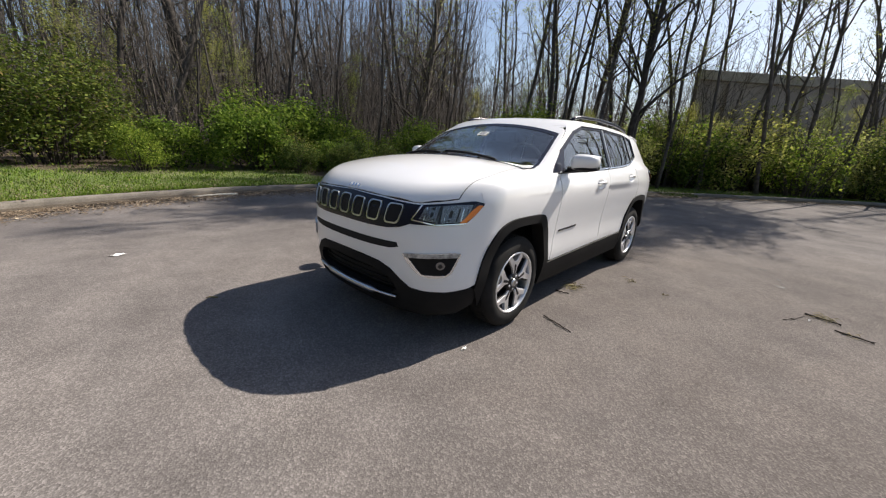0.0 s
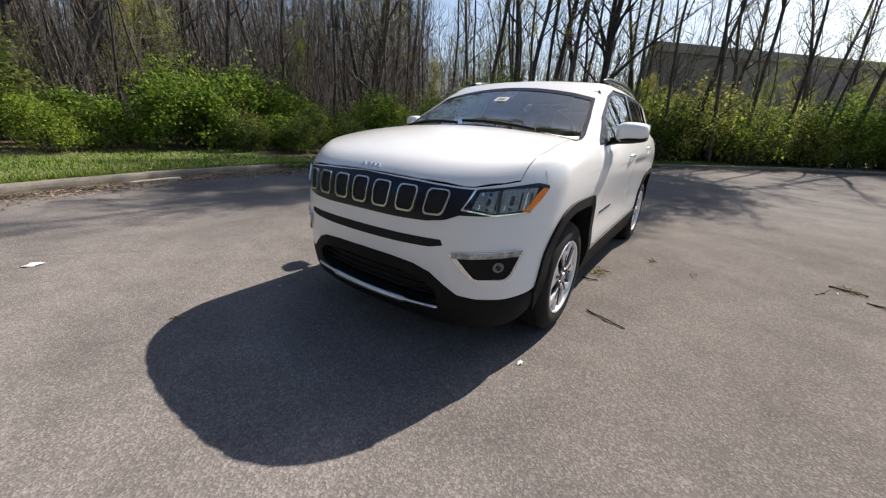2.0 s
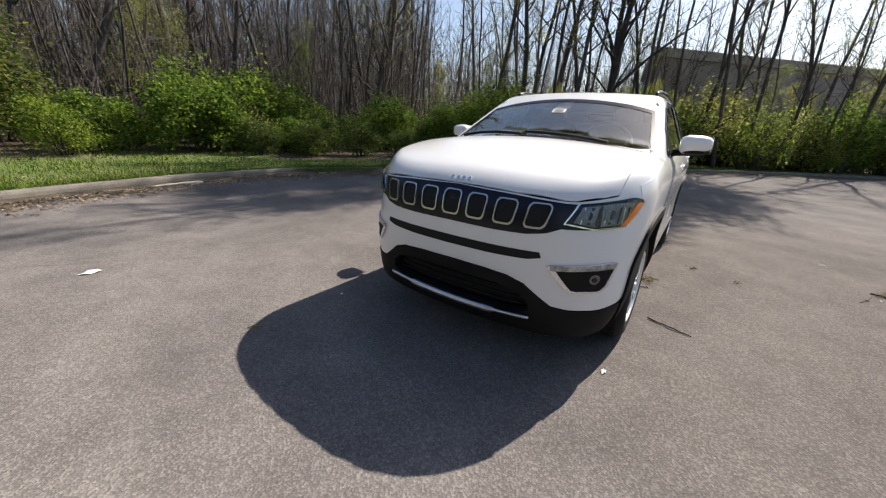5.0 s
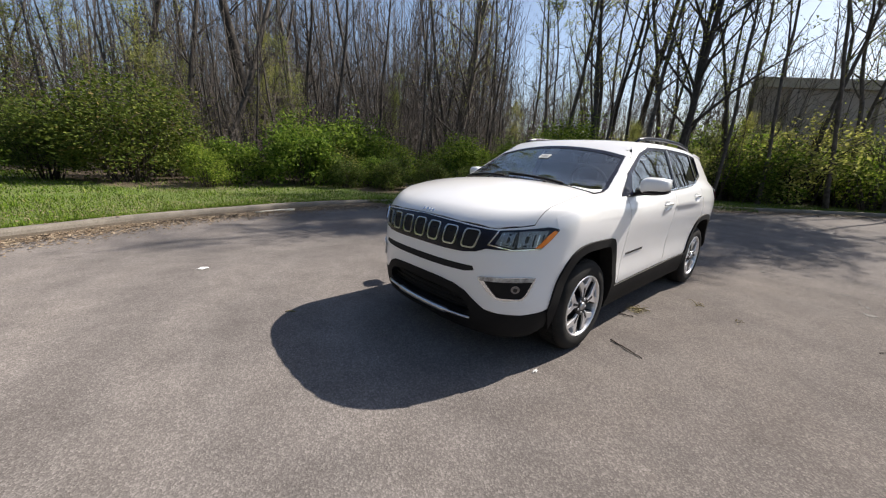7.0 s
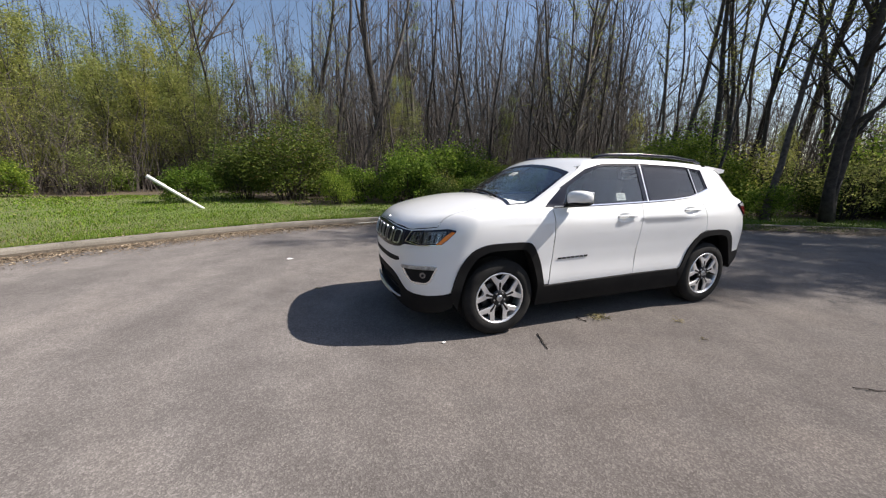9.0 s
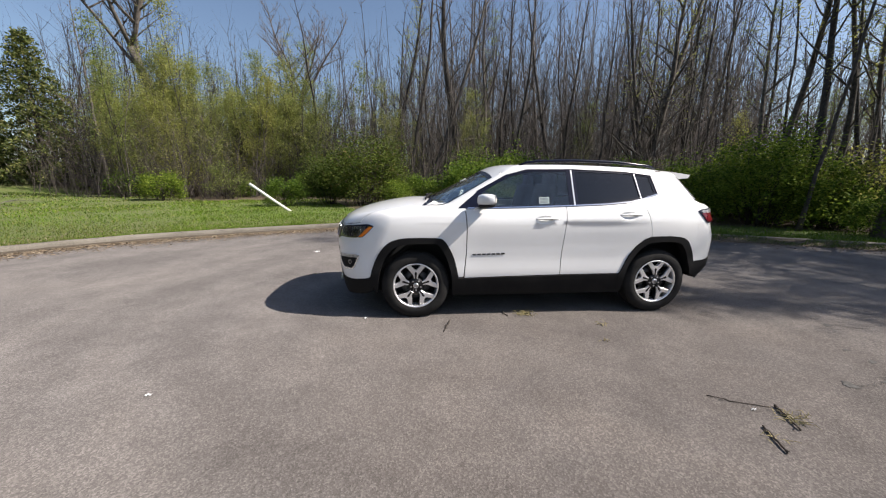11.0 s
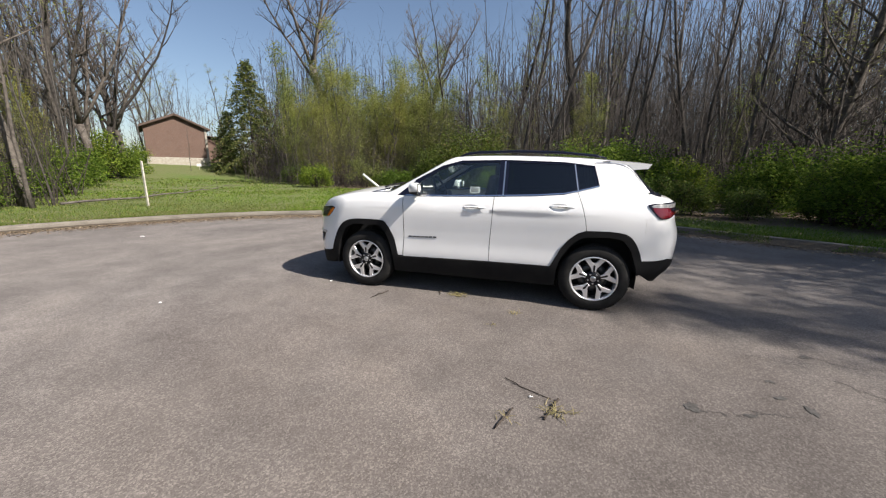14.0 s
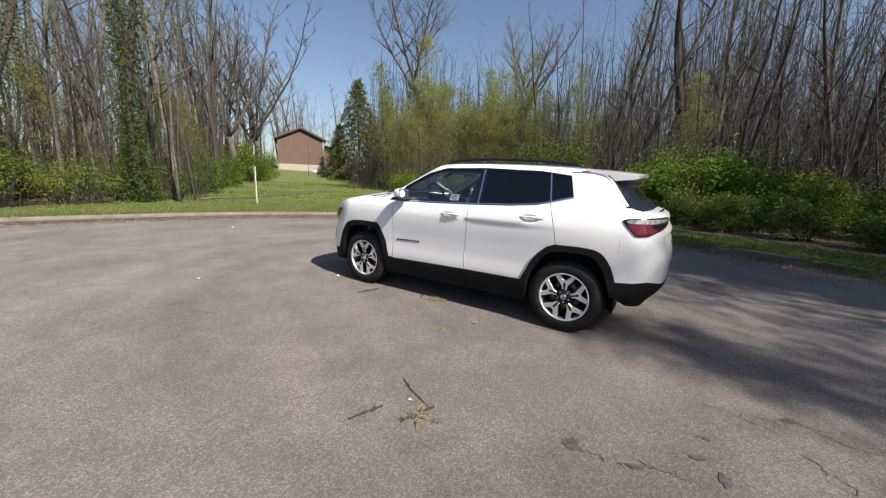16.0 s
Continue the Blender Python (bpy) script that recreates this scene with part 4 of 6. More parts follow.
for k in range(3):
    panel("print_bar", [("screen", [(-0.030, 0.240 + 0.008 * k), (0.045, 0.240 + 0.008 * k), (0.045, 0.244 + 0.008 * k), (-0.030, 0.244 + 0.008 * k)])], SHEET, car, "faint printed line", step=0.04, offset=0.006, rim=0.001)
panel("mirror_base", [("screen", [(-0.06, 0.29), (0.06, 0.29), (0.05, 0.365), (-0.05, 0.365)])], DARK, screen, step=0.04, offset=-0.02)
panel("cowl", [("screen", whole([(0, -0.045), (0.5, -0.06), (0.74, -0.08), (0.76, 0.004), (0.60, 0.022), (0.35, 0.042), (0, 0.052)]))], PLASTIC, car, "black scuttle panel", step=0.06, offset=-0.012)
for side, a, b in ((1, (0.52, 0.012), (-0.10, 0.062)), (-1, (-0.10, 0.030), (-0.66, 0.058))):
    pts = []
    for i in range(9):
        u = np.array([[a[0] + (b[0] - a[0]) * i / 8, a[1] + (b[1] - a[1]) * i / 8]])
        p, _ = onto(*rays_for("screen", u))
        pts.append(p[0] + np.array([0.451, 0, 0.893]) * (0.020 + 0.012 * math.sin(math.pi * i / 8)))
    tube("wiper", pts, [0.011] * 9, 6, PLASTIC, car, "black wiper")
for x, y in ((1.16, -0.30), (1.16, 0.33)):
    p, _ = onto(*rays_for("top", np.array([[x, y]])))
    part("washer_jet", box((0.022, 0.03, 0.012), tuple(p[0] + (0, 0, 0.006)), 0.003), PLASTIC, car, "small black washer jet")
tail_panel = panel("tailgate", [("rear", TAIL_PANEL), (-0.0012, "gate", GATE_RIM, GATE_GLASS)], PAINT, car, step=0.025)
panel("rear_window", [("gate", GATE_GLASS)], PRIVACY, tail_panel, "dark rear glass", step=0.08, offset=-0.003, rim=0.004, closed=True)
edge = to_gate([(x - 0.006, z + 0.003) for x, z in SEAM[6:]])
panel("rear_window_edge", [("gate", whole([(0, 0.055), (0.45, 0.060), (0.70, 0.085)] + edge[::-1] + [(0.4, 0.40), (0, 0.405)]), inset(GATE_GLASS, 0.03))], GLOSS_BLACK, tail_panel, "black glass edge", step=0.02, offset=0.004)
panel("rear_valance", [("rear", REAR_VALANCE)], PLASTIC, car, "black plastic rear valance", step=0.05, offset=0.006, rim=0.06)
panel("plate_recess", [("rear", whole([(0, 0.78), (14, 0.78), (15, 0.93), (0, 0.93)]))], PLASTIC, tail_panel, step=0.05, offset=0.002)
tube("aerial", [(-1.30, 0.0, 1.585), (-1.34, 0.0, 1.66), (-1.39, 0.0, 1.74)], [0.010, 0.005, 0.003], 6, PLASTIC, car, "short black aerial")

panel("headliner", [("top", whole_top([(x * 0.97 - 0.01, y * 0.95) for x, y in ROOF]))], CLOTH, car, "dark headliner", step=0.10, offset=-0.045, rim=0.0)

# dark inner shell with open wheel wells
v, f = [], []
levels, turns = [0.24, 0.4, 0.6, 0.8, 0.95, 1.06], 96
for z in levels:
    a = np.linspace(0, 2 * math.pi, turns, endpoint=False)
    way = -np.stack([np.cos(a), np.sin(a), 0 * a], 1)
    o = -way * 2.6 + np.array([0, 0, z])
    p, _ = onto(o, way, 2.6)
    p = p - normals_of(p) * (1, 1, 0) * 0.030
    for q in p:
        for wx in (1.318, -1.318):
            if abs(q[0] - wx) < 0.46:
                q[1] = math.copysign(min(abs(q[1]), 0.60), q[1])
        q[0] = min(max(q[0], -1.98 if z > 0.45 else -1.74), 2.03)
        v.append((q[0], q[1], z))
for r in range(len(levels) - 1):
    for k in range(turns):
        n = (k + 1) % turns
        f.append((r * turns + k, r * turns + n, (r + 1) * turns + n, (r + 1) * turns + k))
f.append(tuple(range(turns))[::-1])
f.append(tuple((len(levels) - 1) * turns + k for k in range(turns)))
mesh_object("inner_shell", v, f, DARK, car, "black underbody")

# cabin
part("dashboard", box((0.42, 1.36, 0.14), (0.84, 0, 1.085), 0.05), CLOTH, car, "black dashboard", True)


def seat(parent, x, y, wide):
    bm = box((0.50, wide, 0.14), (x, y, 1.02), 0.05)
    st = part("seat", bm, CLOTH, parent, "black seat", True)
    part("backrest", box((0.13, wide, 0.46), (x - 0.28, y, 1.17), 0.05, Matrix.Rotation(radians(-14), 4, "Y")), CLOTH, st, "", True)
    for k in ((0,) if wide < 0.7 else (-0.38, 0.38)):
        part("head_restraint", box((0.09, 0.26, 0.16), (x - 0.355, y + k, 1.44), 0.04), CLOTH, st, "", True)


seat(car, 0.12, 0.37, 0.50)
seat(car, 0.12, -0.37, 0.50)
seat(car, -0.75, 0.0, 1.20)
v, f = [], []
ring = [Vector((0.50, 0.37, 1.20)) + Matrix.Rotation(radians(25), 3, "Y") @ Vector((0, 0.18 * math.cos(t), 0.18 * math.sin(t))) for t in (k * math.pi / 12 for k in range(25))]
tube_data(ring, [0.015] * 25, 6, v, f)
wheel = mesh_object("steering_wheel", v, f, CLOTH, car, "black steering wheel", True)
part("wheel_hub", box((0.06, 0.30, 0.05), (0.51, 0.37, 1.20), 0.015, Matrix.Rotation(radians(25), 4, "Y")), CLOTH, wheel)
label_sheet = panel("window_label", [("side", [(0.03, 1.205), (-0.08, 1.208), (-0.08, 1.275), (0.03, 1.275)])], SHEET, car, "printed price sheet behind the door glass", step=0.06, offset=-0.022, rim=0.001)
for k in range(4):
    z = 1.218 + 0.013 * k
    panel("print_bar", [("side", [(0.018, z), (-0.065, z + 0.001), (-0.065, z + 0.006), (0.018, z + 0.005)])], INK, label_sheet, step=0.06, offset=-0.0195, rim=0.0005)


# wheels
def polar(r, deg):
    return (r * math.sin(radians(deg)), r * math.cos(radians(deg)))


def plate_xz(loops, y0, y1, bm):
    """A flat piece in x, z between the depths y0 (outer) and y1, with rounded outer edges."""
    for loop in loops:
        top = [bm.verts.new((x, y0, z)) for x, z in inset(loop, 0.003)]
        mid = [bm.verts.new((x, y0 - 0.003, z)) for x, z in loop]
        low = [bm.verts.new((x, y1, z)) for x, z in loop]
        bm.faces.new(top)
        for a, b in ((top, mid), (mid, low)):
            n = len(a)
            for i in range(n):
                bm.faces.new((a[i], a[(i + 1) % n], b[(i + 1) % n], b[i]))
    bmesh.ops.recalc_face_normals(bm, faces=bm.faces)
    return bm


def wheel_at(x, side):
    """Five forked machined spokes over dark pockets; the axle along y, the outer face towards side."""
    w = new("wheel")
    w.parent = car
    w.matrix_basis = Matrix.Translation((x, 0.890 * side, 0.352)) @ (Matrix() if side > 0 else Matrix.Rotation(math.pi, 4, "Z"))
    tagged(w, "eighteen-inch alloy wheel with five forked machined spokes")
    prof = [(0.232, -0.012), (0.250, -0.004), (0.275, 0.0), (0.308, -0.005), (0.334, -0.018), (0.347, -0.040), (0.351, -0.075), (0.3515, -0.11), (0.351, -0.15), (0.347, -0.185), (0.331, -0.208), (0.290, -0.222), (0.245, -0.215), (0.232, -0.20)]
    v, f = lathe(prof, 72)
    mesh_object("tyre", v, f, RUBBER, w, "black road tyre", True)
    bm = bmesh.new()
    for k in range(72):
        for row, yy in ((0, -0.062), (1, -0.11), (2, -0.158)):
            t = 2 * math.pi * (k + 0.5 * row) / 72
            box((0.019, 0.034, 0.007), (0.3505 * math.cos(t), yy, 0.3505 * math.sin(t)), 0, Matrix.Rotation(-t + math.pi / 2, 4, "Y"), bm)
    part("tread", bm, RUBBER, w)
    v, f = lathe([(0.236, -0.006), (0.240, -0.012), (0.230, -0.035), (0.222, -0.20), (0.214, -0.20), (0.216, -0.035), (0.222, -0.012), (0.228, -0.005)], 72)
    mesh_object("rim", v, f, ALLOY, w, "bright alloy rim", True)
    v, f = lathe([(0.0, -0.115), (0.215, -0.115), (0.215, -0.125), (0.0, -0.125)], 48)
    mesh_object("dust_shield", v, f, DARK, w, "", True)
    v, f = lathe([(0.07, -0.085), (0.150, -0.085), (0.150, -0.105), (0.07, -0.105)], 48)
    mesh_object("brake_disc", v, f, DISC, w, "steel brake disc", True)
    for k in range(5):
        d = 72 * k
        arms = [polar(0.075, d - 13), polar(0.118, d - 14), polar(0.150, d - 20), polar(0.226, d - 26), polar(0.228, d - 15.5), polar(0.190, d - 9), polar(0.172, d - 5),
                polar(0.168, d), polar(0.172, d + 5), polar(0.190, d + 9), polar(0.228, d + 15.5), polar(0.226, d + 26), polar(0.150, d + 20), polar(0.118, d + 14), polar(0.075, d + 13)]
        part("spoke", plate_xz([arms], -0.016, -0.050, bmesh.new()), ALLOY, w, "forked machined spoke")
        groove = [polar(0.072, d - 6), polar(0.140, d - 5), polar(0.150, d), polar(0.140, d + 5), polar(0.072, d + 6)]
        part("spoke_pocket", plate_xz([groove], -0.0135, -0.030, bmesh.new()), POCKET, w, "dark pocket")
        part("spoke_side", plate_xz([[polar(0.06, d - 16), polar(0.12, d - 18), polar(0.222, d - 29), polar(0.224, d - 26), polar(0.15, d - 18), polar(0.06, d - 10)],
                                     [polar(0.06, d + 10), polar(0.15, d + 18), polar(0.224, d + 26), polar(0.222, d + 29), polar(0.12, d + 18), polar(0.06, d + 16)]], -0.030, -0.070, bmesh.new()), POCKET, w)
        a = polar(0.052, d + 36)
        v, f = lathe([(0.0, -0.014), (0.007, -0.014), (0.010, -0.020), (0.010, -0.045), (0.0, -0.045)], 8)
        mesh_object("wheel_nut", [(p[0] + a[0], p[1], p[2] + a[1]) for p in v], f, SATIN, w)
    v, f = lathe([(0.0, -0.018), (0.074, -0.022), (0.078, -0.030), (0.078, -0.08), (0.0, -0.08)], 30)
    mesh_object("hub", v, f, POCKET, w, "dark hub", True)
    v, f = lathe([(0.0, -0.006), (0.026, -0.008), (0.030, -0.014), (0.030, -0.03), (0.0, -0.03)], 24)
    mesh_object("hub_cap", v, f, SATIN, w, "silver centre cap", True)
    return w


for wx in (1.318, -1.318):
    for side in (1, -1):
        wheel_at(wx, side)


# ---- ground, road and kerb ----
KERB_PLAN = [(11.6, 4.1), (11.05, 1.4), (10.2, -1.0), (9.1, -2.9), (7.8, -4.3), (6.4, -5.2), (5.0, -5.95), (3.8, -6.5), (2.1, -6.95), (0.4, -7.15), (-1.5, -6.95), (-3.0, -6.2), (-4.6, -5.2), (-6.1, -4.25),
             (-8.4, -2.95), (-10.8, -1.5), (-13.4, 0.5), (-16.5, 3.5), (-19.0, 6.5), (-21.8, 11.0), (-19.0, 15.5), (-12.0, 15.0), (-5.0, 13.5), (2.0, 12.8), (7.2, 10.8), (10.4, 7.8)]


def closed_curve(points, each):
    out = []
    n = len(points)
    for i in range(n):
        p0, p1, p2, p3 = (Vector((*points[(i + k) % n], 0)) for k in (-1, 0, 1, 2))
        for j in range(each):
            t = j / each
            out.append(0.5 * ((2 * p1) + (p2 - p0) * t + (2 * p0 - 5 * p1 + 4 * p2 - p3) * t * t + (3 * p1 - p0 - 3 * p2 + p3) * t ** 3))
    return out


KERB = closed_curve(KERB_PLAN, 10)


def smoothstep(t):
    t = min(max(t, 0.0), 1.0)
    return t * t * (3 - 2 * t)


def ground_z(x, y):
    """Height of the land outside the kerb: a lawn that climbs to the house, nearly flat woods."""
    s, q = 0.857 * x - 0.514 * y, 0.514 * x + 0.857 * y
    z = 0.12 + (0.4 * smoothstep((s - 13) / 27) + 1.85 * smoothstep((s - 39) / 11)) * math.exp(-((q - 1.0) / 26) ** 2)
    d = max(math.hypot(x + 3, y - 1) - 11, 0)
    z += min(d / 6, 1) * 0.10 * noise.noise((x * 0.22, y * 0.22, 0.3)) + min(d / 40, 1) * 0.5 * noise.noise((x * 0.03, y * 0.03, 4.0))
    return z


def kerb_normals():
    n = len(KERB)
    out = []
    for i in range(n):
        d = KERB[(i + 1) % n] - KERB[i - 1]
        v = Vector((d.y, -d.x, 0)).normalized()
        out.append(v)
    return out


OUT = kerb_normals()
if (KERB[0] + OUT[0] - Vector((-5, 2, 0))).length < (KERB[0] - OUT[0] - Vector((-5, 2, 0))).length:
    OUT = [-v for v in OUT]


def is_woods(x, y):
    """0 on mown grass, 1 where dead leaves cover the ground."""
    a = math.degrees(math.atan2(y, x))
    s, q = 0.857 * x - 0.514 * y, 0.514 * x + 0.857 * y
    d = math.hypot(x, y)
    lawn = 1.0 if (-9 < q < 9 + 0.1 * s and s > 8) else 0.0
    if -12 < a < 40:
        edge = 15.0
    elif -44 < a <= -12:
        edge = 24.0
    elif -72 < a <= -44:
        edge = 23.0
    elif -104 < a <= -72:
        edge = 11.8
    elif -180 < a <= -100:
        edge = 0.0
    else:
        edge = 14.5
    w = smoothstep((d - edge) / 2.2 + 0.5)
    return w * (1 - lawn * smoothstep((34 - abs(q) * 3.0 - 6) / 6))


centre = Vector((-5, 2, 0))
gv, gf, lit = [], [], []
steps = [0.15, 0.22, 0.6, 1.2, 1.6, 2.0, 2.5, 3.0, 4.2, 5.6, 7.5, 10, 13, 17, 22, 28, 36, 46, 60, 80, 120, 200, 400, 900, 2000]
m = len(KERB)
for d in steps:
    for i in range(m):
        p = KERB[i] + (OUT[i] * d if d < 0.3 else OUT[i] * 0.22 + (KERB[i] - centre).normalized() * (d - 0.22))
        z = 0.115 if d < 0.3 else ground_z(p.x, p.y)
        gv.append((p.x, p.y, z))
        w = is_woods(p.x, p.y)
        lit.append(w * smoothstep((d - (2.0 if p.x < -1.5 else 0.9)) / 1.0))
for r in range(len(steps) - 1):
    for i in range(m):
        j = (i + 1) % m
        gf.append((r * m + i, r * m + j, (r + 1) * m + j, (r + 1) * m + i))
ground = mesh_object("ground", gv, gf, SOIL, None, "mown lawn running into leaf-strewn woodland floor", True)
att = ground.data.attributes.new("litter", "FLOAT", "POINT")
att.data.foreach_set("value", lit)
tagged(ground, category="ground", kind="structure")
fl = ground.data.polygons[0].normal.z
if fl < 0:
    ground.data.flip_normals()

bm = bmesh.new()
bm.faces.new([bm.verts.new((p.x, p.y, 0)) for p in KERB])
bmesh.ops.recalc_face_normals(bm, faces=bm.faces)
if bm.faces[:][0].normal.z < 0:
    bmesh.ops.reverse_faces(bm, faces=bm.faces[:])
road = part("road", bm, ASPHALT, None, "worn grey-brown asphalt turning circle with stains and cracks")
tagged(road, category="road", kind="structure")

kerb = tagged(new("kerb"), "low weathered concrete kerb round the turning circle", "kerb", kind="structure")
per = 6
for s in range(0, m, per):
    prof = [(0.0, -0.03), (0.012, 0.085), (0.03, 0.118), (0.06, 0.128), (0.15, 0.130), (0.158, 0.05), (0.158, -0.03)]
    v, f = [], []
    for k in range(per + 1):
        i = (s + k) % m
        p, o = KERB[i], OUT[i]
        along = Vector((-o.y, o.x, 0)) * (0.004 if k == 0 else -0.004 if k == per else 0)
        for a, z in prof:
            q = p + o * a + along
            v.append((q.x, q.y, z + 0.006 * noise.noise((q.x * 1.5, q.y * 1.5, 0))))
    n = len(prof)
    for k in range(per):
        for a in range(n - 1):
            f.append((k * n + a, k * n + a + 1, (k + 1) * n + a + 1, (k + 1) * n + a))
    f.append(tuple(range(n)))
    f.append(tuple(per * n + a for a in reversed(range(n))))
    st = mesh_object("kerb_stone", v, f, CONCRETE, kerb)


# ---- trees and shrubs: a few grown models each, then copies ----
def bent(rng, start, way, length, segs, wobble, rise):
    pts = [Vector(start)]
    d = Vector(way).normalized()
    for _ in range(segs):
        d = (d + Vector((rng.uniform(-1, 1), rng.uniform(-1, 1), rng.uniform(-1, 1))) * wobble + Vector((0, 0, rise))).normalized()
        pts.append(pts[-1] + d * (length / segs))
    return pts


def taper(r0, r1, n):
    return [r0 + (r1 - r0) * i / (n - 1) for i in range(n)]


def spike(p, q, r, v, f):
    """A thin three-sided twig from p to its point q."""
    d = (q - p).normalized()
    a = d.cross(Vector((0.31, 0.52, 0.79))).normalized() * r
    b = d.cross(a).normalized() * r
    k = len(v)
    v += [p + a, p - a * 0.5 + b * 0.87, p - a * 0.5 - b * 0.87, q]
    f += [(k, k + 1, k + 3), (k + 1, k + 2, k + 3), (k + 2, k, k + 3)]


def leaf_cloud(rng, spots, size, spread, count, v, f, sharp=False):
    """Small leaves scattered about the spots."""
    for _ in range(count):
        c = rng.choice(spots)
        p = c + Vector((rng.gauss(0, 1), rng.gauss(0, 1), rng.gauss(0, 0.8))) * spread
        a = Vector((rng.uniform(-1, 1), rng.uniform(-1, 1), rng.uniform(-0.6, 0.6))).normalized()
        b = a.cross(Vector((rng.uniform(-1, 1), rng.uniform(-1, 1), rng.uniform(0.2, 1)))).normalized()
        s = size * rng.uniform(0.6, 1.4)
        k = len(v)
        if sharp:
            v += [p - a * s, p + b * s * 0.6, p + a * s]
            f.append((k, k + 1, k + 2))
            continue
        v += [p - a * s, p + b * s * 0.55, p + a * s, p - b * s * 0.55]
        f.append((k, k + 1, k + 2, k + 3))


def grow_tree(name, seed, height, r0, bare, limbs, spread, stems=1, leaves=0, leaf_size=0.05, leaf_mat=None, label="", category="tree", group="", fork=None, ivy=0, subs=4, twigs=3, steep=0.75, thick=1.0, haze=0.14):
    """A trunk (or several) with limbs in one mesh, fine twigs in another, and the leaves, if any, in a third."""
    rng = random.Random(seed)
    tv, tf, wv, wf, tips, lowspots = [], [], [], [], [], []
    for s in range(stems):
        lean = Vector((rng.uniform(-1, 1), rng.uniform(-1, 1), 0)) * (0.05 if stems == 1 else 0.18)
        base = Vector((0, 0, -0.15)) if stems == 1 else Vector((rng.uniform(-0.2, 0.2), rng.uniform(-0.2, 0.2), -0.15))
        h = height * (1 if s == 0 else rng.uniform(0.7, 0.95))
        axes = [(bent(rng, base, Vector((0, 0, 1)) + lean, h, 14, 0.09, 0.03), r0 * (1 if stems == 1 else 0.75))]
        if fork:
            cut = fork
            pts = axes[0][0]
            k = max(2, int(cut * 14))
            stem = pts[:k + 1]
            tube_data(stem, [axes[0][1] * x for x in taper(1.0, 0.78, len(stem))], 9, tv, tf)
            axes = []
            for j in range(5):
                a = j * 1.4 + rng.uniform(0, 0.8)
                w = rng.uniform(0.3, 1.0)
                axes.append((bent(rng, stem[-1 - j // 3], (math.cos(a) * w, math.sin(a) * w, 1), h * (1 - cut) * rng.uniform(0.75, 1.1), 9, 0.17, 0.05), r0 * rng.uniform(0.32, 0.5)))
        for pts, r in axes:
            n = len(pts)
            radii = [r * ((1 - i / (n - 1)) ** 0.85 * 0.96 + 0.05) for i in range(n)]
            if not fork:
                radii[0] *= 1.45
                radii[1] *= 1.08
            tube_data(pts, radii, 8, tv, tf)
            for i in range(min(8, n - 1)):
                lowspots += [pts[i].lerp(pts[i + 1], k / 6) for k in range(6)] * (1 if i > 2 else 2)
            m = limbs if not fork else max(3, limbs // 3)
            for b in range(m):
                t = bare + (0.97 - bare) * ((b + rng.random()) / m) if not fork else 0.15 + 0.8 * (b + rng.random()) / m
                i = min(int(t * (n - 1)), n - 2)
                p = pts[i].lerp(pts[i + 1], t * (n - 1) - i)
                a = b * 2.4 + rng.uniform(-0.5, 0.5)
                L = spread * height * (1.05 - t) ** 0.7 * rng.uniform(0.55, 1.15)
                way = (math.cos(a), math.sin(a), steep + 0.6 * t * rng.uniform(0.4, 1.2))
                lp = bent(rng, p, way, L, 5, 0.16, 0.05)
                lr = min(radii[i] * 0.62, 0.016 * L + 0.012)
                tube_data(lp, taper(lr, 0.006 * thick, 6), 5, tv, tf)
                for q in range(subs):
                    j = rng.randint(1, 5)
                    sp = bent(rng, lp[j], (lp[j] - lp[j - 1]).normalized() + Vector((rng.uniform(-1, 1), rng.uniform(-1, 1), rng.uniform(-0.2, 0.9))), L * rng.uniform(0.25, 0.5), 3, 0.2, 0.06)
                    tube_data(sp, taper(max(lr * 0.35, 0.007 * thick), 0.004 * thick, 4), 3, wv, wf)
                    tips += sp[1:]
                    for _ in range(twigs):
                        e = rng.choice(sp[1:])
                        tp = bent(rng, e, (rng.uniform(-1, 1), rng.uniform(-1, 1), rng.uniform(-0.1, 1.1)), L * rng.uniform(0.10, 0.24), 2, 0.2, 0.05)
                        spike(tp[0], tp[1], 0.0075 * thick, wv, wf)
                        spike(tp[1], tp[2], 0.0050 * thick, wv, wf)
                        tips += tp[1:]
    tree = empty(name, label, category, group)
    mesh_object("trunk", tv, tf, BARK, tree, "", True)
    tagged(mesh_object("twig_mass", wv, wf, TWIG, tree), kind="stuff")
    if leaves:
        v, f = [], []
        leaf_cloud(rng, tips, leaf_size, haze, leaves, v, f, True)
        mesh_object("crown", v, f, leaf_mat, tree, "sparse fresh spring leaves")
    if ivy:
        v, f = [], []
        leaf_cloud(rng, lowspots, 0.072, 0.30, ivy, v, f, True)
        mesh_object("ivy", v, f, MID_LEAF, tree, "green climbing ivy")
    return tree


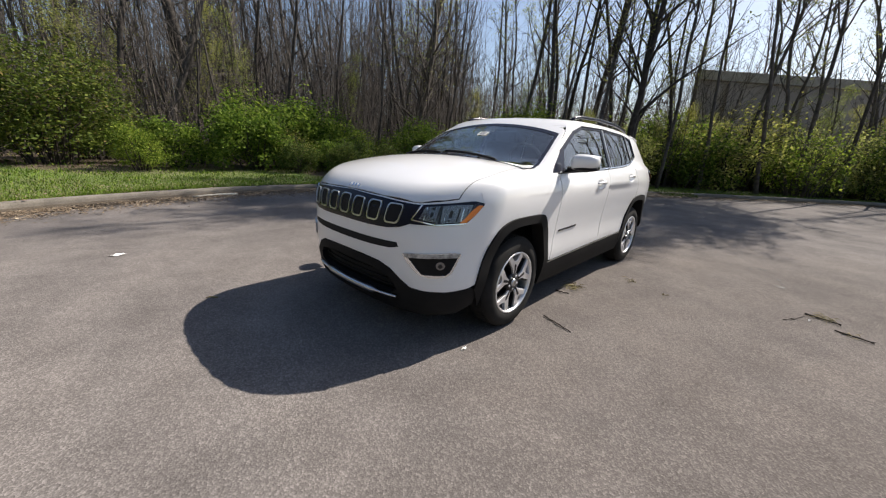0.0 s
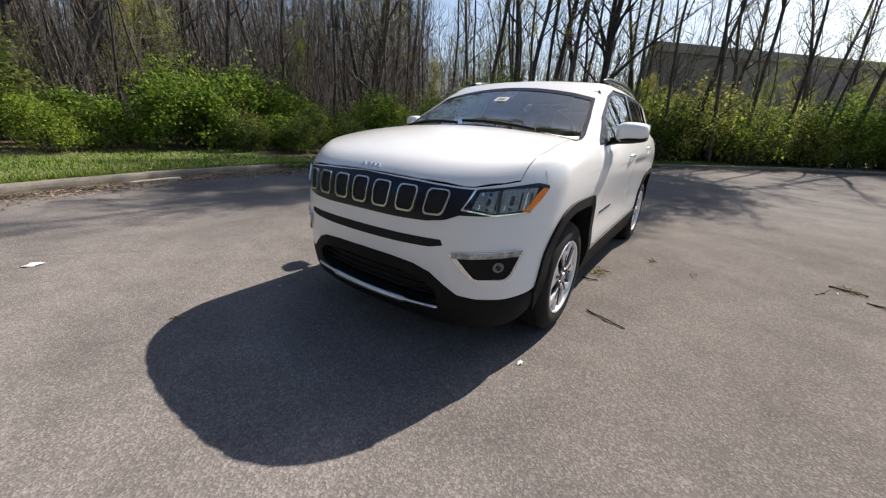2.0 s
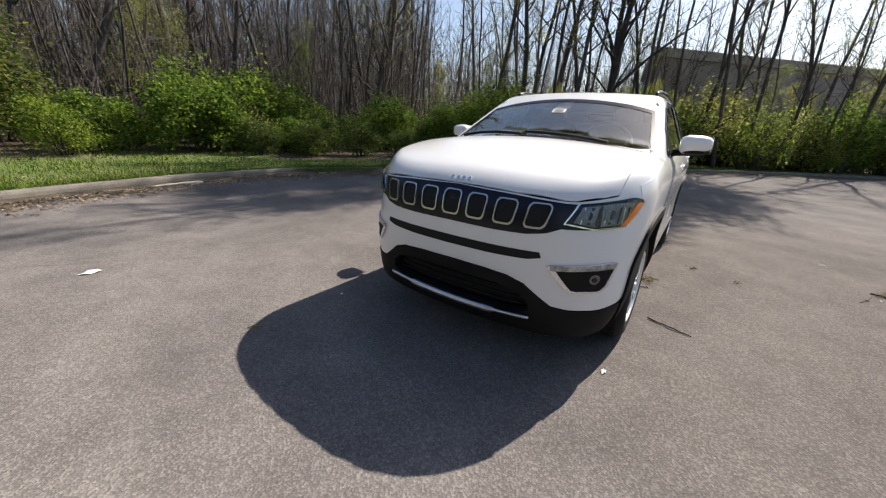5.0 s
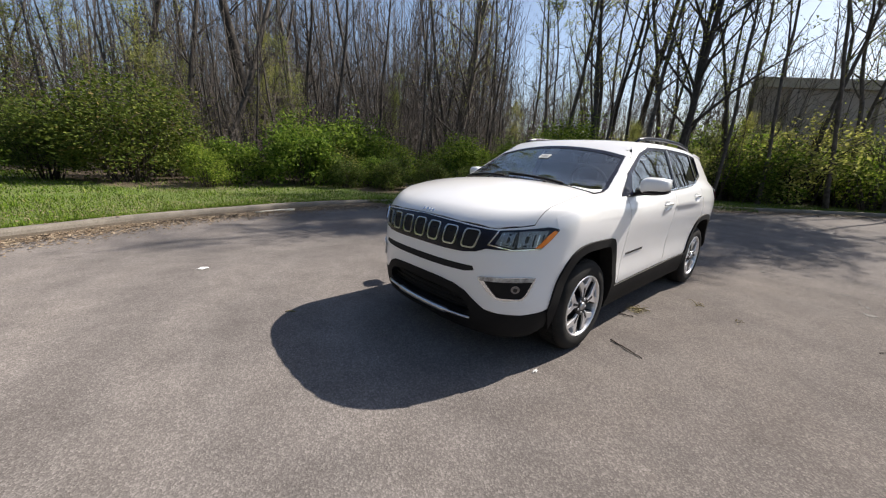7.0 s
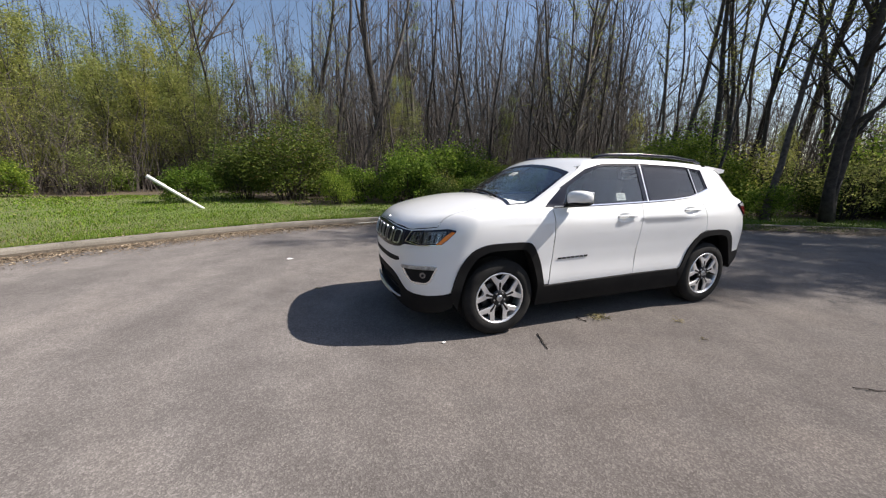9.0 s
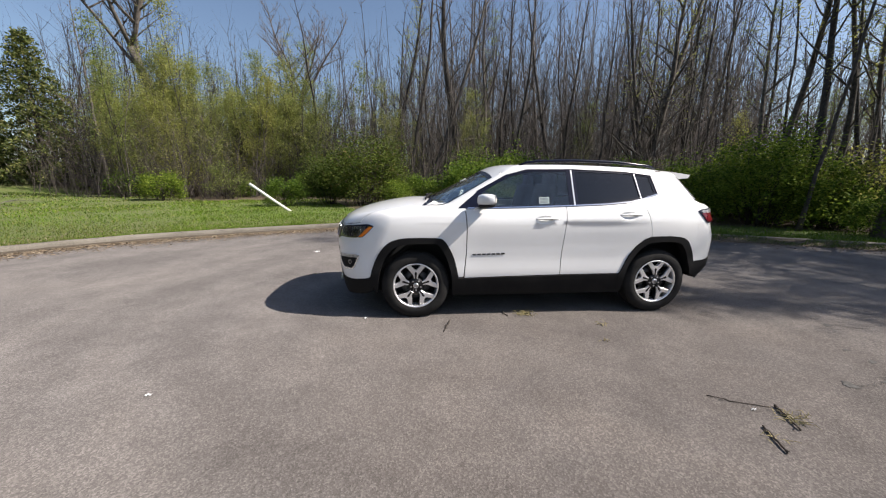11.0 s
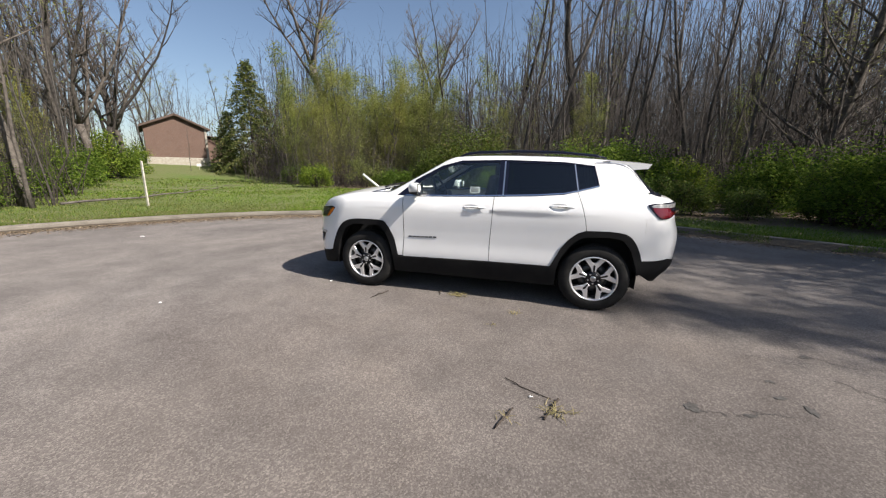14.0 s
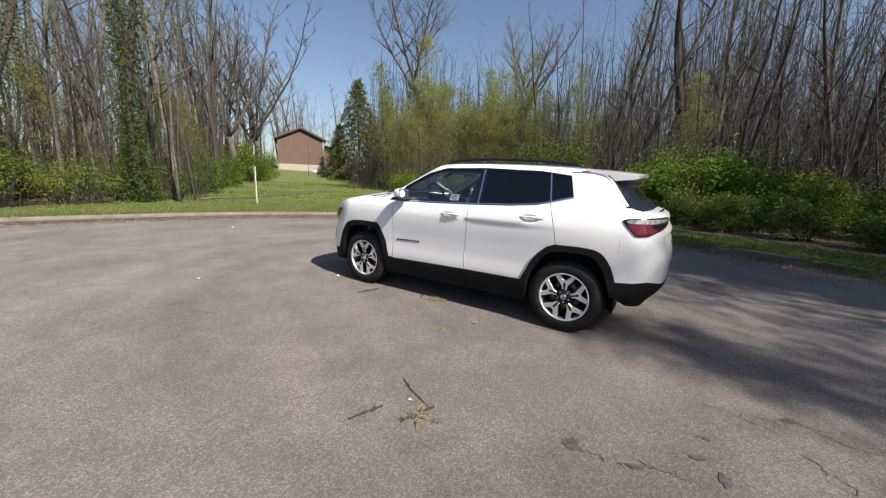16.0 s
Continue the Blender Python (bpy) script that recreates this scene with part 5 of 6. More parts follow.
def grow_shrub(name, seed, height, width, leaves, leaf_size, mat, label, group="", stems=14):
    """Arching stems from one root with leaves in uneven clumps out to a ragged edge."""
    rng = random.Random(seed)
    sv, sf, spots = [], [], []
    for i in range(stems):
        a = i * 2.399 + rng.uniform(-0.4, 0.4)
        out = width * 0.5 * rng.uniform(0.2, 1.0)
        top = height * rng.uniform(0.55, 1.0) * (1.05 - 0.35 * out / (width * 0.5))
        p0 = Vector((math.cos(a) * 0.15 * width * rng.random(), math.sin(a) * 0.15 * width * rng.random(), -0.1))
        p3 = Vector((math.cos(a) * out, math.sin(a) * out, top))
        pts = []
        for k in range(7):
            t = k / 6
            pts.append(p0.lerp(p3, t) + Vector((0, 0, math.sin(math.pi * t) * height * 0.14)) + Vector((rng.uniform(-1, 1), rng.uniform(-1, 1), 0)) * 0.05 * width * t)
        tube_data(pts, taper(0.028, 0.005, 7), 4, sv, sf)
        for _ in range(6):
            k = rng.randint(1, 6)
            tp = bent(rng, pts[k], (rng.uniform(-1, 1), rng.uniform(-1, 1), rng.uniform(-0.3, 0.8)), height * rng.uniform(0.15, 0.35), 3, 0.25, -0.02)
            spike(tp[0], tp[-1], 0.009, sv, sf)
            spots += tp[1:]
        spots += pts[2:]
    clumps = []
    for s in spots:
        clumps += [s] * rng.choice((0, 1, 1, 2, 4))
    lumps = []
    for i in range(int(14 + 5 * width)):
        a = rng.uniform(0, 6.28)
        e = rng.uniform(0.05, 1.0)
        d = width * 0.40 * math.sqrt(1 - 0.75 * e * e) * rng.uniform(0.75, 1.1)
        lumps.append((Vector((math.cos(a) * d, math.sin(a) * d, height * (0.12 + 0.76 * e) * rng.uniform(0.85, 1.05))), height * rng.uniform(0.10, 0.18) + 0.06))
    shrub = empty(name, label, "shrub", group)
    tagged(mesh_object("stem_mass", sv, sf, STEM, shrub), kind="stuff")
    v, f = [], []
    leaf_cloud(rng, clumps, leaf_size, height * 0.085, leaves // 3, v, f)
    for c, r in lumps:
        near = [c + Vector((rng.gauss(0, 1), rng.gauss(0, 1), rng.gauss(0, 0.8))).normalized() * r * rng.uniform(0.5, 1.0) for _ in range(24)]
        leaf_cloud(rng, near, leaf_size, r * 0.28, int(leaves * 0.67 / len(lumps)), v, f)
    mesh_object("foliage", v, f, mat, shrub)
    return shrub


def stand(ob, x, y, turn=0.0, size=1.0, tall=None, tilt=0.0):
    """Puts a first model or a copy of it on the land."""
    m = Matrix.Translation((x, y, ground_z(x, y) if not on_road(x, y) else 0.0)) @ Matrix.Rotation(turn, 4, "Z")
    c = ob if ob.name not in PLACED else copy_thing(ob, m)
    PLACED.add(ob.name)
    c.matrix_basis = m
    c.scale = (size, size, tall or size)
    if tilt:
        c.matrix_basis = m @ Matrix.Rotation(tilt, 4, "X") @ Matrix.Diagonal((size, size, tall or size, 1))
    return c


PLACED = set()
KX = [p.x for p in KERB]
KY = [p.y for p in KERB]


def on_road(x, y):
    hit = False
    n = len(KX)
    for i in range(n):
        j = i - 1
        if (KY[i] > y) != (KY[j] > y) and x < (KX[j] - KX[i]) * (y - KY[i]) / (KY[j] - KY[i]) + KX[i]:
            hit = not hit
    return hit


def kerb_gap(x, y):
    return min(math.hypot(x - a, y - b) for a, b in zip(KX, KY))


wood = random.Random(11)
BARE = [grow_tree("tree", 100 + i, wood.uniform(15, 21), wood.uniform(0.09, 0.18), 0.24, 20, 0.17, subs=5, twigs=5, label="tall slender bare woodland tree with grey-brown bark", group="woodland trees") for i in range(7)]
HAZED = [grow_tree("tree", 130 + i, wood.uniform(14, 19), wood.uniform(0.09, 0.16), 0.28, 18, 0.18, leaves=1900, leaf_size=0.062, haze=0.2, leaf_mat=BUD_LEAF, subs=4, twigs=3, label="slender woodland tree with its first yellow-green buds", group="woodland trees") for i in range(3)]
BUDDING = [grow_tree("tree", 200 + i, wood.uniform(9, 13), wood.uniform(0.05, 0.085), 0.14, 15, 0.27, stems=(2, 2, 3, 2)[i], leaves=(6000, 6200, 6600, 5800)[i], leaf_size=0.068, haze=0.26, leaf_mat=BUD_LEAF,
                     label="young tree hazed with yellow-green spring buds", group="budding trees", subs=4, twigs=2, steep=0.95) for i in range(4)]
STEMS = [grow_tree("sapling", 300 + i, wood.uniform(8, 13), wood.uniform(0.035, 0.06), 0.3, 9, 0.14, label="thin bare sapling in the undergrowth", category="tree", group="saplings", subs=2, twigs=2, steep=1.4) for i in range(4)]
BIG = grow_tree("tree", 401, 24, 0.25, 0.28, 28, 0.20, thick=1.6, label="large old bare tree with a thick dark trunk", group="large trees", subs=5, twigs=4)
TWIN = grow_tree("tree", 402, 23, 0.50, 0.34, 16, 0.18, stems=2, label="double-stemmed bare tree with dark bark", group="large trees", subs=4, twigs=4)
FORKED = grow_tree("tree", 403, 22, 0.33, 0.3, 40, 0.22, fork=0.50, thick=2.4, label="open-grown bare tree forking into bent limbs", group="large trees", subs=5, twigs=4)
LIMBED = grow_tree("tree", 404, 19, 0.34, 0.14, 26, 0.27, stems=2, leaves=1500, leaf_size=0.07, leaf_mat=BUD_LEAF, label="dark many-limbed tree with first pale leaves", group="large trees", subs=5, twigs=4)
IVIED = grow_tree("tree", 405, 20, 0.24, 0.36, 14, 0.17, stems=2, ivy=11000, label="tree with its lower trunk wrapped in green ivy", group="large trees")
SHRUBS = [grow_shrub("shrub", 500 + i, (2.4, 2.9, 2.1, 3.1)[i], (3.4, 3.2, 3.2, 3.6)[i], (5600, 5400, 5000, 6200)[i], 0.062, SHRUB_LEAF, "leafy green bush honeysuckle at the wood's edge", "bushes") for i in range(4)]
LEANING = grow_tree("tree", 406, 17, 0.18, 0.17, 24, 0.25, stems=2, steep=1.0, leaves=5200, leaf_size=0.07, haze=0.2, leaf_mat=BUD_LEAF, label="dark wide-crowned roadside tree forking low, with its first leaves", group="large trees", subs=6, twigs=4, thick=0.9)
ROADSIDE = [grow_tree("tree", 410 + i, (15.0, 13.5, 16.0, 14.0)[i], (0.066, 0.070, 0.078, 0.074)[i], (0.56, 0.3, 0.52, 0.3)[i], (24, 36, 26, 36)[i], 0.24, fork=(None, 0.50, None, 0.54)[i], leaves=(5200, 4600, 4800, 5000)[i], leaf_size=0.075, haze=0.22, leaf_mat=BUD_LEAF, thick=2.0, steep=0.8,
                      label="slender roadside tree with a twiggy high crown and pale buds", group="roadside trees", subs=7, twigs=5) for i in range(4)]
FAN = grow_tree("tree", 408, 19, 0.27, 0.3, 44, 0.22, fork=0.26, thick=1.8, label="bare tree fanning into long ascending limbs", group="large trees", subs=5, twigs=4)
TALL_SHRUB = grow_shrub("shrub", 510, 5.2, 5.0, 15000, 0.066, SHRUB_LEAF, "tall dense dark-green bush", "bushes", 22)
TALL_DARK = grow_shrub("shrub", 511, 5.2, 5.2, 15000, 0.066, MID_LEAF, "tall dense dark-green bush with brown twigs", "bushes", 24)
SPARSE = [grow_shrub("shrub", 520 + i, 2.6, 3.0, 2900, 0.043, (BUD_LEAF, SHRUB_LEAF)[i % 2], "thin twiggy bush with pale new leaves", "bushes", 18) for i in range(2)]

BUSHLETS = [grow_shrub("shrub", 530 + i, 2.4, 2.8, 5000, 0.060, MID_LEAF, "dark evergreen bush in the shade of the trees", "bushes", 14) for i in range(2)]


# conifer
def grow_conifer(seed, height, width):
    rng = random.Random(seed)
    tree = empty("spruce", "dark-green spruce with drooping layered branches", "tree")
    tube("trunk", [(0, 0, -0.2), (0, 0, height * 0.5), (0, 0, height)], [0.2, 0.11, 0.02], 8, BARK, tree)
    bv, bf, v, f = [], [], [], []
    for k in range(120):
        t = 0.08 + 0.9 * k / 120
        a = k * 2.399
        L = width * 0.5 * (1 - t) ** 0.85 * rng.uniform(0.7, 1.15) + 0.15
        pts = [Vector((math.cos(a) * L * s, math.sin(a) * L * s, height * t + L * (0.12 * s - 0.38 * s * s))) for s in (0, 0.3, 0.6, 0.85, 1)]
        tube_data(pts, taper(0.03, 0.005, 5), 3, bv, bf)
        leaf_cloud(rng, pts[1:] + [pts[2].lerp(pts[3], 0.5)], 0.115, 0.20, int(60 + 190 * (1 - t)), v, f)
    mesh_object("branches", bv, bf, TWIG, tree)
    mesh_object("crown", v, f, NEEDLE, tree)
    return tree


SPRUCE = grow_conifer(61, 13.5, 10.5)
stand(SPRUCE, 30.8, -28.0, 0.4, 0.90)
stand(SPRUCE, 33.0, -27.0, 2.4, 0.5)

# known large trees
stand(TWIN, -3.1, -23.2, 0.6, 0.9)
stand(LIMBED, -11.4, -14.5, 0.3, 0.9)
stand(BIG, -20.7, -8.0, 0.0, 0.8)
stand(LEANING, -11.8, -2.5, 2.2, 0.95)
stand(FORKED, 25.3, -35.0, 0.9, 1.22)
stand(IVIED, 15.2, -1.4, 0.3, 0.8)
stand(IVIED, 17.0, 2.6, 2.0, 0.85)
stand(FAN, 29.5, -12.6, 1.0, 0.98)
stand(FAN, 32.6, -15.2, 4.1, 1.02)
stand(FAN, 34.4, -17.6, 2.6, 1.00)
for x, y, turn, k in ((27.0, -9.0, 0.5, 0), (31.0, -10.6, 2.0, 1), (28.6, -10.4, 3.1, 2), (34.6, -14.0, 4.0, 4), (36.4, -15.0, 1.2, 5)):
    stand(BARE[k], x, y, turn, 0.85)
stand(STEMS[2], 35.4, -24.2, 1.0, 0.62)
stand(HAZED[2], 45.0, -27.0, 1.0, 0.75)
stand(FORKED, 13.9, -35.2, 2.6, 0.92)
stand(BIG, 3.1, -26.4, 2.0, 0.84)
# the row on the sunny side, whose crowns shade the road behind the car
for model, x, y, turn, size in ((ROADSIDE[0], -14.6, -0.4, 0.4, 1.0), (ROADSIDE[1], -16.8, 0.6, 1.9, 1.05), (ROADSIDE[2], -15.9, 1.4, 3.0, 0.95), (ROADSIDE[3], -18.5, 2.5, 0.9, 1.05), (ROADSIDE[0], -18.2, 3.9, 2.6, 1.0), (ROADSIDE[3], -13.2, -1.6, 3.7, 0.9),
                                (ROADSIDE[0], -9.6, -4.6, 5.0, 0.8), (ROADSIDE[2], -16.4, -2.2, 1.1, 1.0), (ROADSIDE[1], -12.4, -4.6, 0.6, 1.0), (ROADSIDE[3], -19.6, 0.6, 2.2, 1.0), (ROADSIDE[0], -14.8, -4.2, 4.0, 1.05), (ROADSIDE[2], -15.4, -7.4, 2.0, 1.0), (ROADSIDE[0], -14.2, -9.4, 1.0, 1.0),
                                (HAZED[1], -20.3, 6.1, 4.4, 0.7), (BARE[2], -22.9, 7.2, 5.2, 0.8), (HAZED[0], -19.6, 5.2, 1.4, 0.62), (HAZED[1], -17.9, 1.8, 1.0, 0.6), (HAZED[2], -15.2, -1.6, 4.0, 0.7), (HAZED[2], -10.4, -3.4, 2.0, 0.75),
                                (HAZED[0], -13.6, -6.2, 0.6, 0.8), (HAZED[2], -12.0, -8.4, 3.0, 0.75), (HAZED[1], -17.2, -8.0, 4.0, 0.85), (BARE[1], -11.2, -7.2, 2.0, 0.8), (HAZED[0], -19.3, 1.6, 2.2, 0.81), (HAZED[1], -10.7, -5.4, 0.2, 0.72), (BARE[5], -21.2, 4.6, 5.0, 0.68),
                                (HAZED[2], -22.4, 5.0, 3.1, 0.77), (BARE[0], -17.4, -5.2, 3.3, 0.90), (BARE[3], -12.8, -6.6, 1.3, 0.81)):
    stand(model, x, y, turn, size)


def fill(kinds, count, az, near, far, size=(0.8, 1.2), gap=0.7, rng=wood, ok=None, off=0.9):
    """Scatters copies over a sector seen from the car, keeping them apart."""
    done, tries = [], 0
    while len(done) < count and tries < count * 30:
        tries += 1
        a = radians(rng.uniform(*az))
        d = math.sqrt(rng.uniform(near ** 2, far ** 2))
        x, y = d * math.cos(a), d * math.sin(a)
        if on_road(x, y) or kerb_gap(x, y) < off or any((x - p) ** 2 + (y - q) ** 2 < gap * gap for p, q in done) or (ok and not ok(x, y)):
            continue
        s = rng.uniform(*size)
        stand(rng.choice(kinds), x, y, rng.uniform(0, 6.28), s, s * rng.uniform(0.9, 1.1), rng.gauss(0, 0.045))
        done.append((x, y))


def off_lawn(x, y):
    s, q = 0.857 * x - 0.514 * y, 0.514 * x + 0.857 * y
    return not (-6.0 < q < 5.0 and 5 < s < 62)


# woods behind the car, dense
fill(BARE + HAZED[:1], 43, (-137, -84), 15.4, 31.7, (0.68, 1.03), 1.3)
fill(BARE + HAZED, 9, (-178, -137), 18.5, 29.9, (0.63, 0.85), 2.5)
fill(STEMS, 86, (-138, -82), 15.0, 29.9, (0.72, 1.17), 0.7)
fill(STEMS, 14, (-178, -138), 15.8, 26.4, (0.63, 0.90), 1.2)
fill(BUDDING, 9, (-150, -80), 16.7, 29.9, (0.54, 0.85), 2)
fill(BUDDING, 6, (-178, -150), 15.8, 22.9, (0.32, 0.50), 2)
# woods beyond the lawn
fill(BUDDING, 50, (-74, -46), 28.2, 44.0, (0.81, 1.26), 1.5, ok=off_lawn)
fill(STEMS, 55, (-78, -44), 25.5, 38.7, (0.54, 0.85), 0.8, ok=off_lawn)
fill(BARE + HAZED, 10, (-70, -44), 30.0, 46.0, (0.55, 0.85), 1.5, ok=off_lawn)
fill(BARE + HAZED, 9, (-78, -62), 29.0, 44.0, (0.72, 0.99), 1.5, ok=off_lawn)
fill(HAZED, 5, (-60, -46), 35.2, 45.8, (0.54, 0.68), 3, ok=off_lawn)
# woods beside the lawn
fill(BARE + HAZED * 2, 34, (-20, 30), 15.4, 33.4, (0.68, 0.99), 1.4, ok=off_lawn)
fill(STEMS, 44, (-22, 30), 15.0, 31.7, (0.72, 1.17), 0.9, ok=off_lawn)
fill(BUDDING, 14, (-20, 30), 17.6, 33.4, (0.63, 0.90), 2, ok=off_lawn)
fill(BARE * 2 + HAZED, 30, (-23, 10), 24.0, 46.0, (0.80, 1.15), 1.6, ok=off_lawn)
fill(HAZED * 2 + BARE, 14, (-41, -25), 60.0, 74.0, (0.75, 1.05), 2.0)
# woods along the road
fill(BARE + HAZED, 7, (158, 180), 23.8, 33.4, (0.63, 0.85), 2.0)
fill(STEMS, 12, (155, 180), 22.9, 29.9, (0.63, 0.90), 1.0)
fill(BUDDING, 6, (158, 180), 22.9, 28.2, (0.32, 0.54), 1.6)
# trees on the near side, which only show in reflections
fill(BARE, 18, (35, 150), 21.1, 35.2, (0.72, 0.99), 3)

# shrub layer
stand(TALL_DARK, 3.6, -15.0, 0.3, 0.90, 0.74)
stand(TALL_DARK, 5.9, -16.6, 2.0, 0.62, 0.56)
stand(TALL_SHRUB, -8.6, -7.4, 1.2, 0.55, 0.42)
stand(TALL_SHRUB, -9.7, -6.0, 4.0, 0.70, 0.60)
stand(TALL_SHRUB, -10.9, -5.3, 2.6, 0.46, 0.42)
stand(TALL_SHRUB, -12.8, -8.6, 5.0, 0.60, 0.48)
for x, y, k, w in ((-1.4, -12.1, 0, 0.87), (-2.9, -12.7, 1, 0.92), (0.6, -13.2, 2, 0.74), (-4.6, -12.5, 3, 0.78), (-6.2, -13.6, 1, 0.78), (1.8, -12.1, 1, 0.46), (7.6, -14.4, 0, 0.64), (-3.8, -11.1, 2, 0.55), (-2.1, -13.7, 3, 0.92),
                   (-8.1, -10.9, 3, 0.74), (-10.9, -7.0, 0, 0.78), (-10.6, -3.5, 1, 0.46), (-14.6, -3.0, 2, 0.69), (-13.2, -2.8, 0, 0.55), (-15.7, -0.8, 3, 0.69), (-17.4, 1.4, 1, 0.74), (-19.0, 3.4, 0, 0.78), (-20.4, 5.6, 3, 0.74), (-21.5, 7.9, 1, 0.83),
                   (33.4, -16.3, 0, 1.20), (31.9, -13.7, 1, 1.20), (35.4, -18.5, 3, 0.92), (35.2, -32.1, 2, 0.92)):
    w *= 1.35 if x < -12.3 else 1.0
    stand(SPARSE[k % 2] if x < -12.3 and k != 3 else SHRUBS[k], x, y, x * 3.1 + y, w, w * (0.9 + 0.2 * ((k * 7 + int(x)) % 3) / 2))
for x, y, k, w in ((-3.6, -9.6, 0, 0.50), (-5.2, -9.0, 1, 0.56), (-6.5, -8.2, 0, 0.46), (-4.4, -10.4, 1, 0.62), (-2.4, -10.6, 0, 0.52)):
    stand(BUSHLETS[k], x, y, x * 2.3, w, w * 0.9)
for x, y, k, w in ((29.6, -11.6, 2, 1.10), (27.2, -9.8, 0, 1.00), (24.6, -7.9, 3, 0.85), (21.8, -6.2, 1, 0.80)):
    stand(SHRUBS[k], x, y, x * 2.3, w)
fill(BUDDING, 9, (180, 197), 15.4, 21.1, (0.25, 0.43), 1.2, off=1.6)
fill(SPARSE, 10, (168, 196), 15.4, 21.1, (0.99, 1.53), 1.2, off=1.6)
fill(SPARSE, 5, (158, 182), 16.7, 22.0, (0.63, 0.99), 1.6)
fill(BUSHLETS, 5, (-178, -140), 14.1, 19.4, (0.54, 0.81), 1.8)
fill(SHRUBS, 10, (-118, -80), 15.4, 21.1, (0.41, 0.77), 2.2)
fill(SHRUBS + BUSHLETS * 2, 16, (-176, -122), 8.8, 19.4, (0.36, 0.81), 1.9, off=2.6)
fill(SPARSE, 26, (-178, -100), 11.4, 22.9, (0.54, 1.08), 1.5, off=2.2)
fill(SHRUBS + SPARSE, 10, (156, 182), 18.0, 24.6, (0.63, 0.99), 1.8)
fill(SPARSE, 12, (156, 187), 16.3, 23.8, (0.63, 1.08), 1.6)
fill(SHRUBS, 3, (-78, -48), 24.6, 29.9, (0.54, 0.90), 1.8, ok=off_lawn)
fill(SPARSE, 8, (-78, -44), 23.8, 31.7, (0.81, 1.35), 1.6, ok=off_lawn)
fill(SHRUBS + BUSHLETS, 5, (-18, 22), 16.3, 23.8, (0.45, 0.72), 2.0, ok=off_lawn)
fill(SPARSE, 12, (-18, 22), 14.5, 23.8, (0.63, 0.99), 1.8, ok=off_lawn)
fill(SHRUBS, 10, (35, 150), 16.7, 26.4, (0.72, 1.08), 2.5)


# the depth of the wood: thin far stems with a few branches, too many to count
def far_woods(count, az, near, far, seed, tall=(8, 20)):
    rng = random.Random(seed)
    v, f = [], []
    for _ in range(count):
        a, d = radians(rng.uniform(*az)), math.sqrt(rng.uniform(near ** 2, far ** 2))
        x, y = d * math.cos(a), d * math.sin(a)
        if not off_lawn(x, y):
            continue
        h, r = rng.uniform(*tall), rng.uniform(0.03, 0.09)
        pts = bent(rng, (x, y, ground_z(x, y) - 0.2), (rng.uniform(-0.1, 0.1), rng.uniform(-0.1, 0.1), 1), h, 5, 0.06, 0.02)
        tube_data(pts, taper(r, 0.015, 6), 3, v, f)
        for _ in range(11):
            i = rng.randint(1, 4)
            p = pts[i].lerp(pts[i + 1], rng.random())
            L = h * rng.uniform(0.08, 0.24)
            w = Vector((rng.uniform(-1, 1), rng.uniform(-1, 1), rng.uniform(0.3, 1.6))).normalized()
            q = p + w * L + Vector((0, 0, 0.1 * L))
            spike(p, q, max(r * 0.3, 0.016), v, f)
            for _ in range(4):
                s = p.lerp(q, rng.uniform(0.2, 1.0))
                t = s + Vector((rng.uniform(-1, 1), rng.uniform(-1, 1), rng.uniform(-0.1, 1.1))) * L * 0.4
                k = len(v)
                side = Vector((rng.uniform(-1, 1), rng.uniform(-1, 1), rng.uniform(-0.5, 0.5))).normalized() * 0.011
                v += [s - side, s + side, t]
                f.append((k, k + 1, k + 2))
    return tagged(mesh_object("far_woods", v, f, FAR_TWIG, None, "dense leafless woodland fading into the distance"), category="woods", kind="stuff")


far_woods(1500, (-138, -91), 22.9, 74.8, 71)
far_woods(340, (-91, -76), 24.0, 74.8, 77, (7, 15))
far_woods(320, (-180, -138), 26.4, 74.8, 76, (6, 14))
far_woods(1150, (-76, -44), 38.7, 88.0, 72, (7, 17))
far_woods(130, (-40, -24), 56.3, 96.8, 75, (6, 14))
far_woods(700, (-24, 35), 22.9, 74.8, 73)
far_woods(190, (150, 180), 29.9, 74.8, 74, (6, 14))


def brush(count, az, near, far, seed, tall):
    """Leafless undergrowth between the trunks: bundles of thin crooked stems."""
    rng = random.Random(seed)
    v, f = [], []
    for _ in range(count):
        a, d = radians(rng.uniform(*az)), math.sqrt(rng.uniform(near ** 2, far ** 2))
        x, y = d * math.cos(a), d * math.sin(a)
        if not off_lawn(x, y) or on_road(x, y) or kerb_gap(x, y) < 2.0:
            continue
        for _ in range(4):
            h = rng.uniform(*tall)
            pts = bent(rng, (x + rng.uniform(-0.4, 0.4), y + rng.uniform(-0.4, 0.4), ground_z(x, y) - 0.1), (rng.uniform(-0.35, 0.35), rng.uniform(-0.35, 0.35), 1), h, 4, 0.17, 0.0)
            tube_data(pts, taper(rng.uniform(0.010, 0.028), 0.004, 5), 3, v, f)
            for _ in range(5):
                b = bent(rng, rng.choice(pts[1:]), (rng.uniform(-1, 1), rng.uniform(-1, 1), rng.uniform(0, 1)), h * rng.uniform(0.15, 0.35), 2, 0.25, 0.0)
                spike(b[0], b[2], 0.009, v, f)
    return tagged(mesh_object("undergrowth", v, f, TWIG, None, "leafless brown undergrowth between the trunks"), category="undergrowth", kind="stuff")


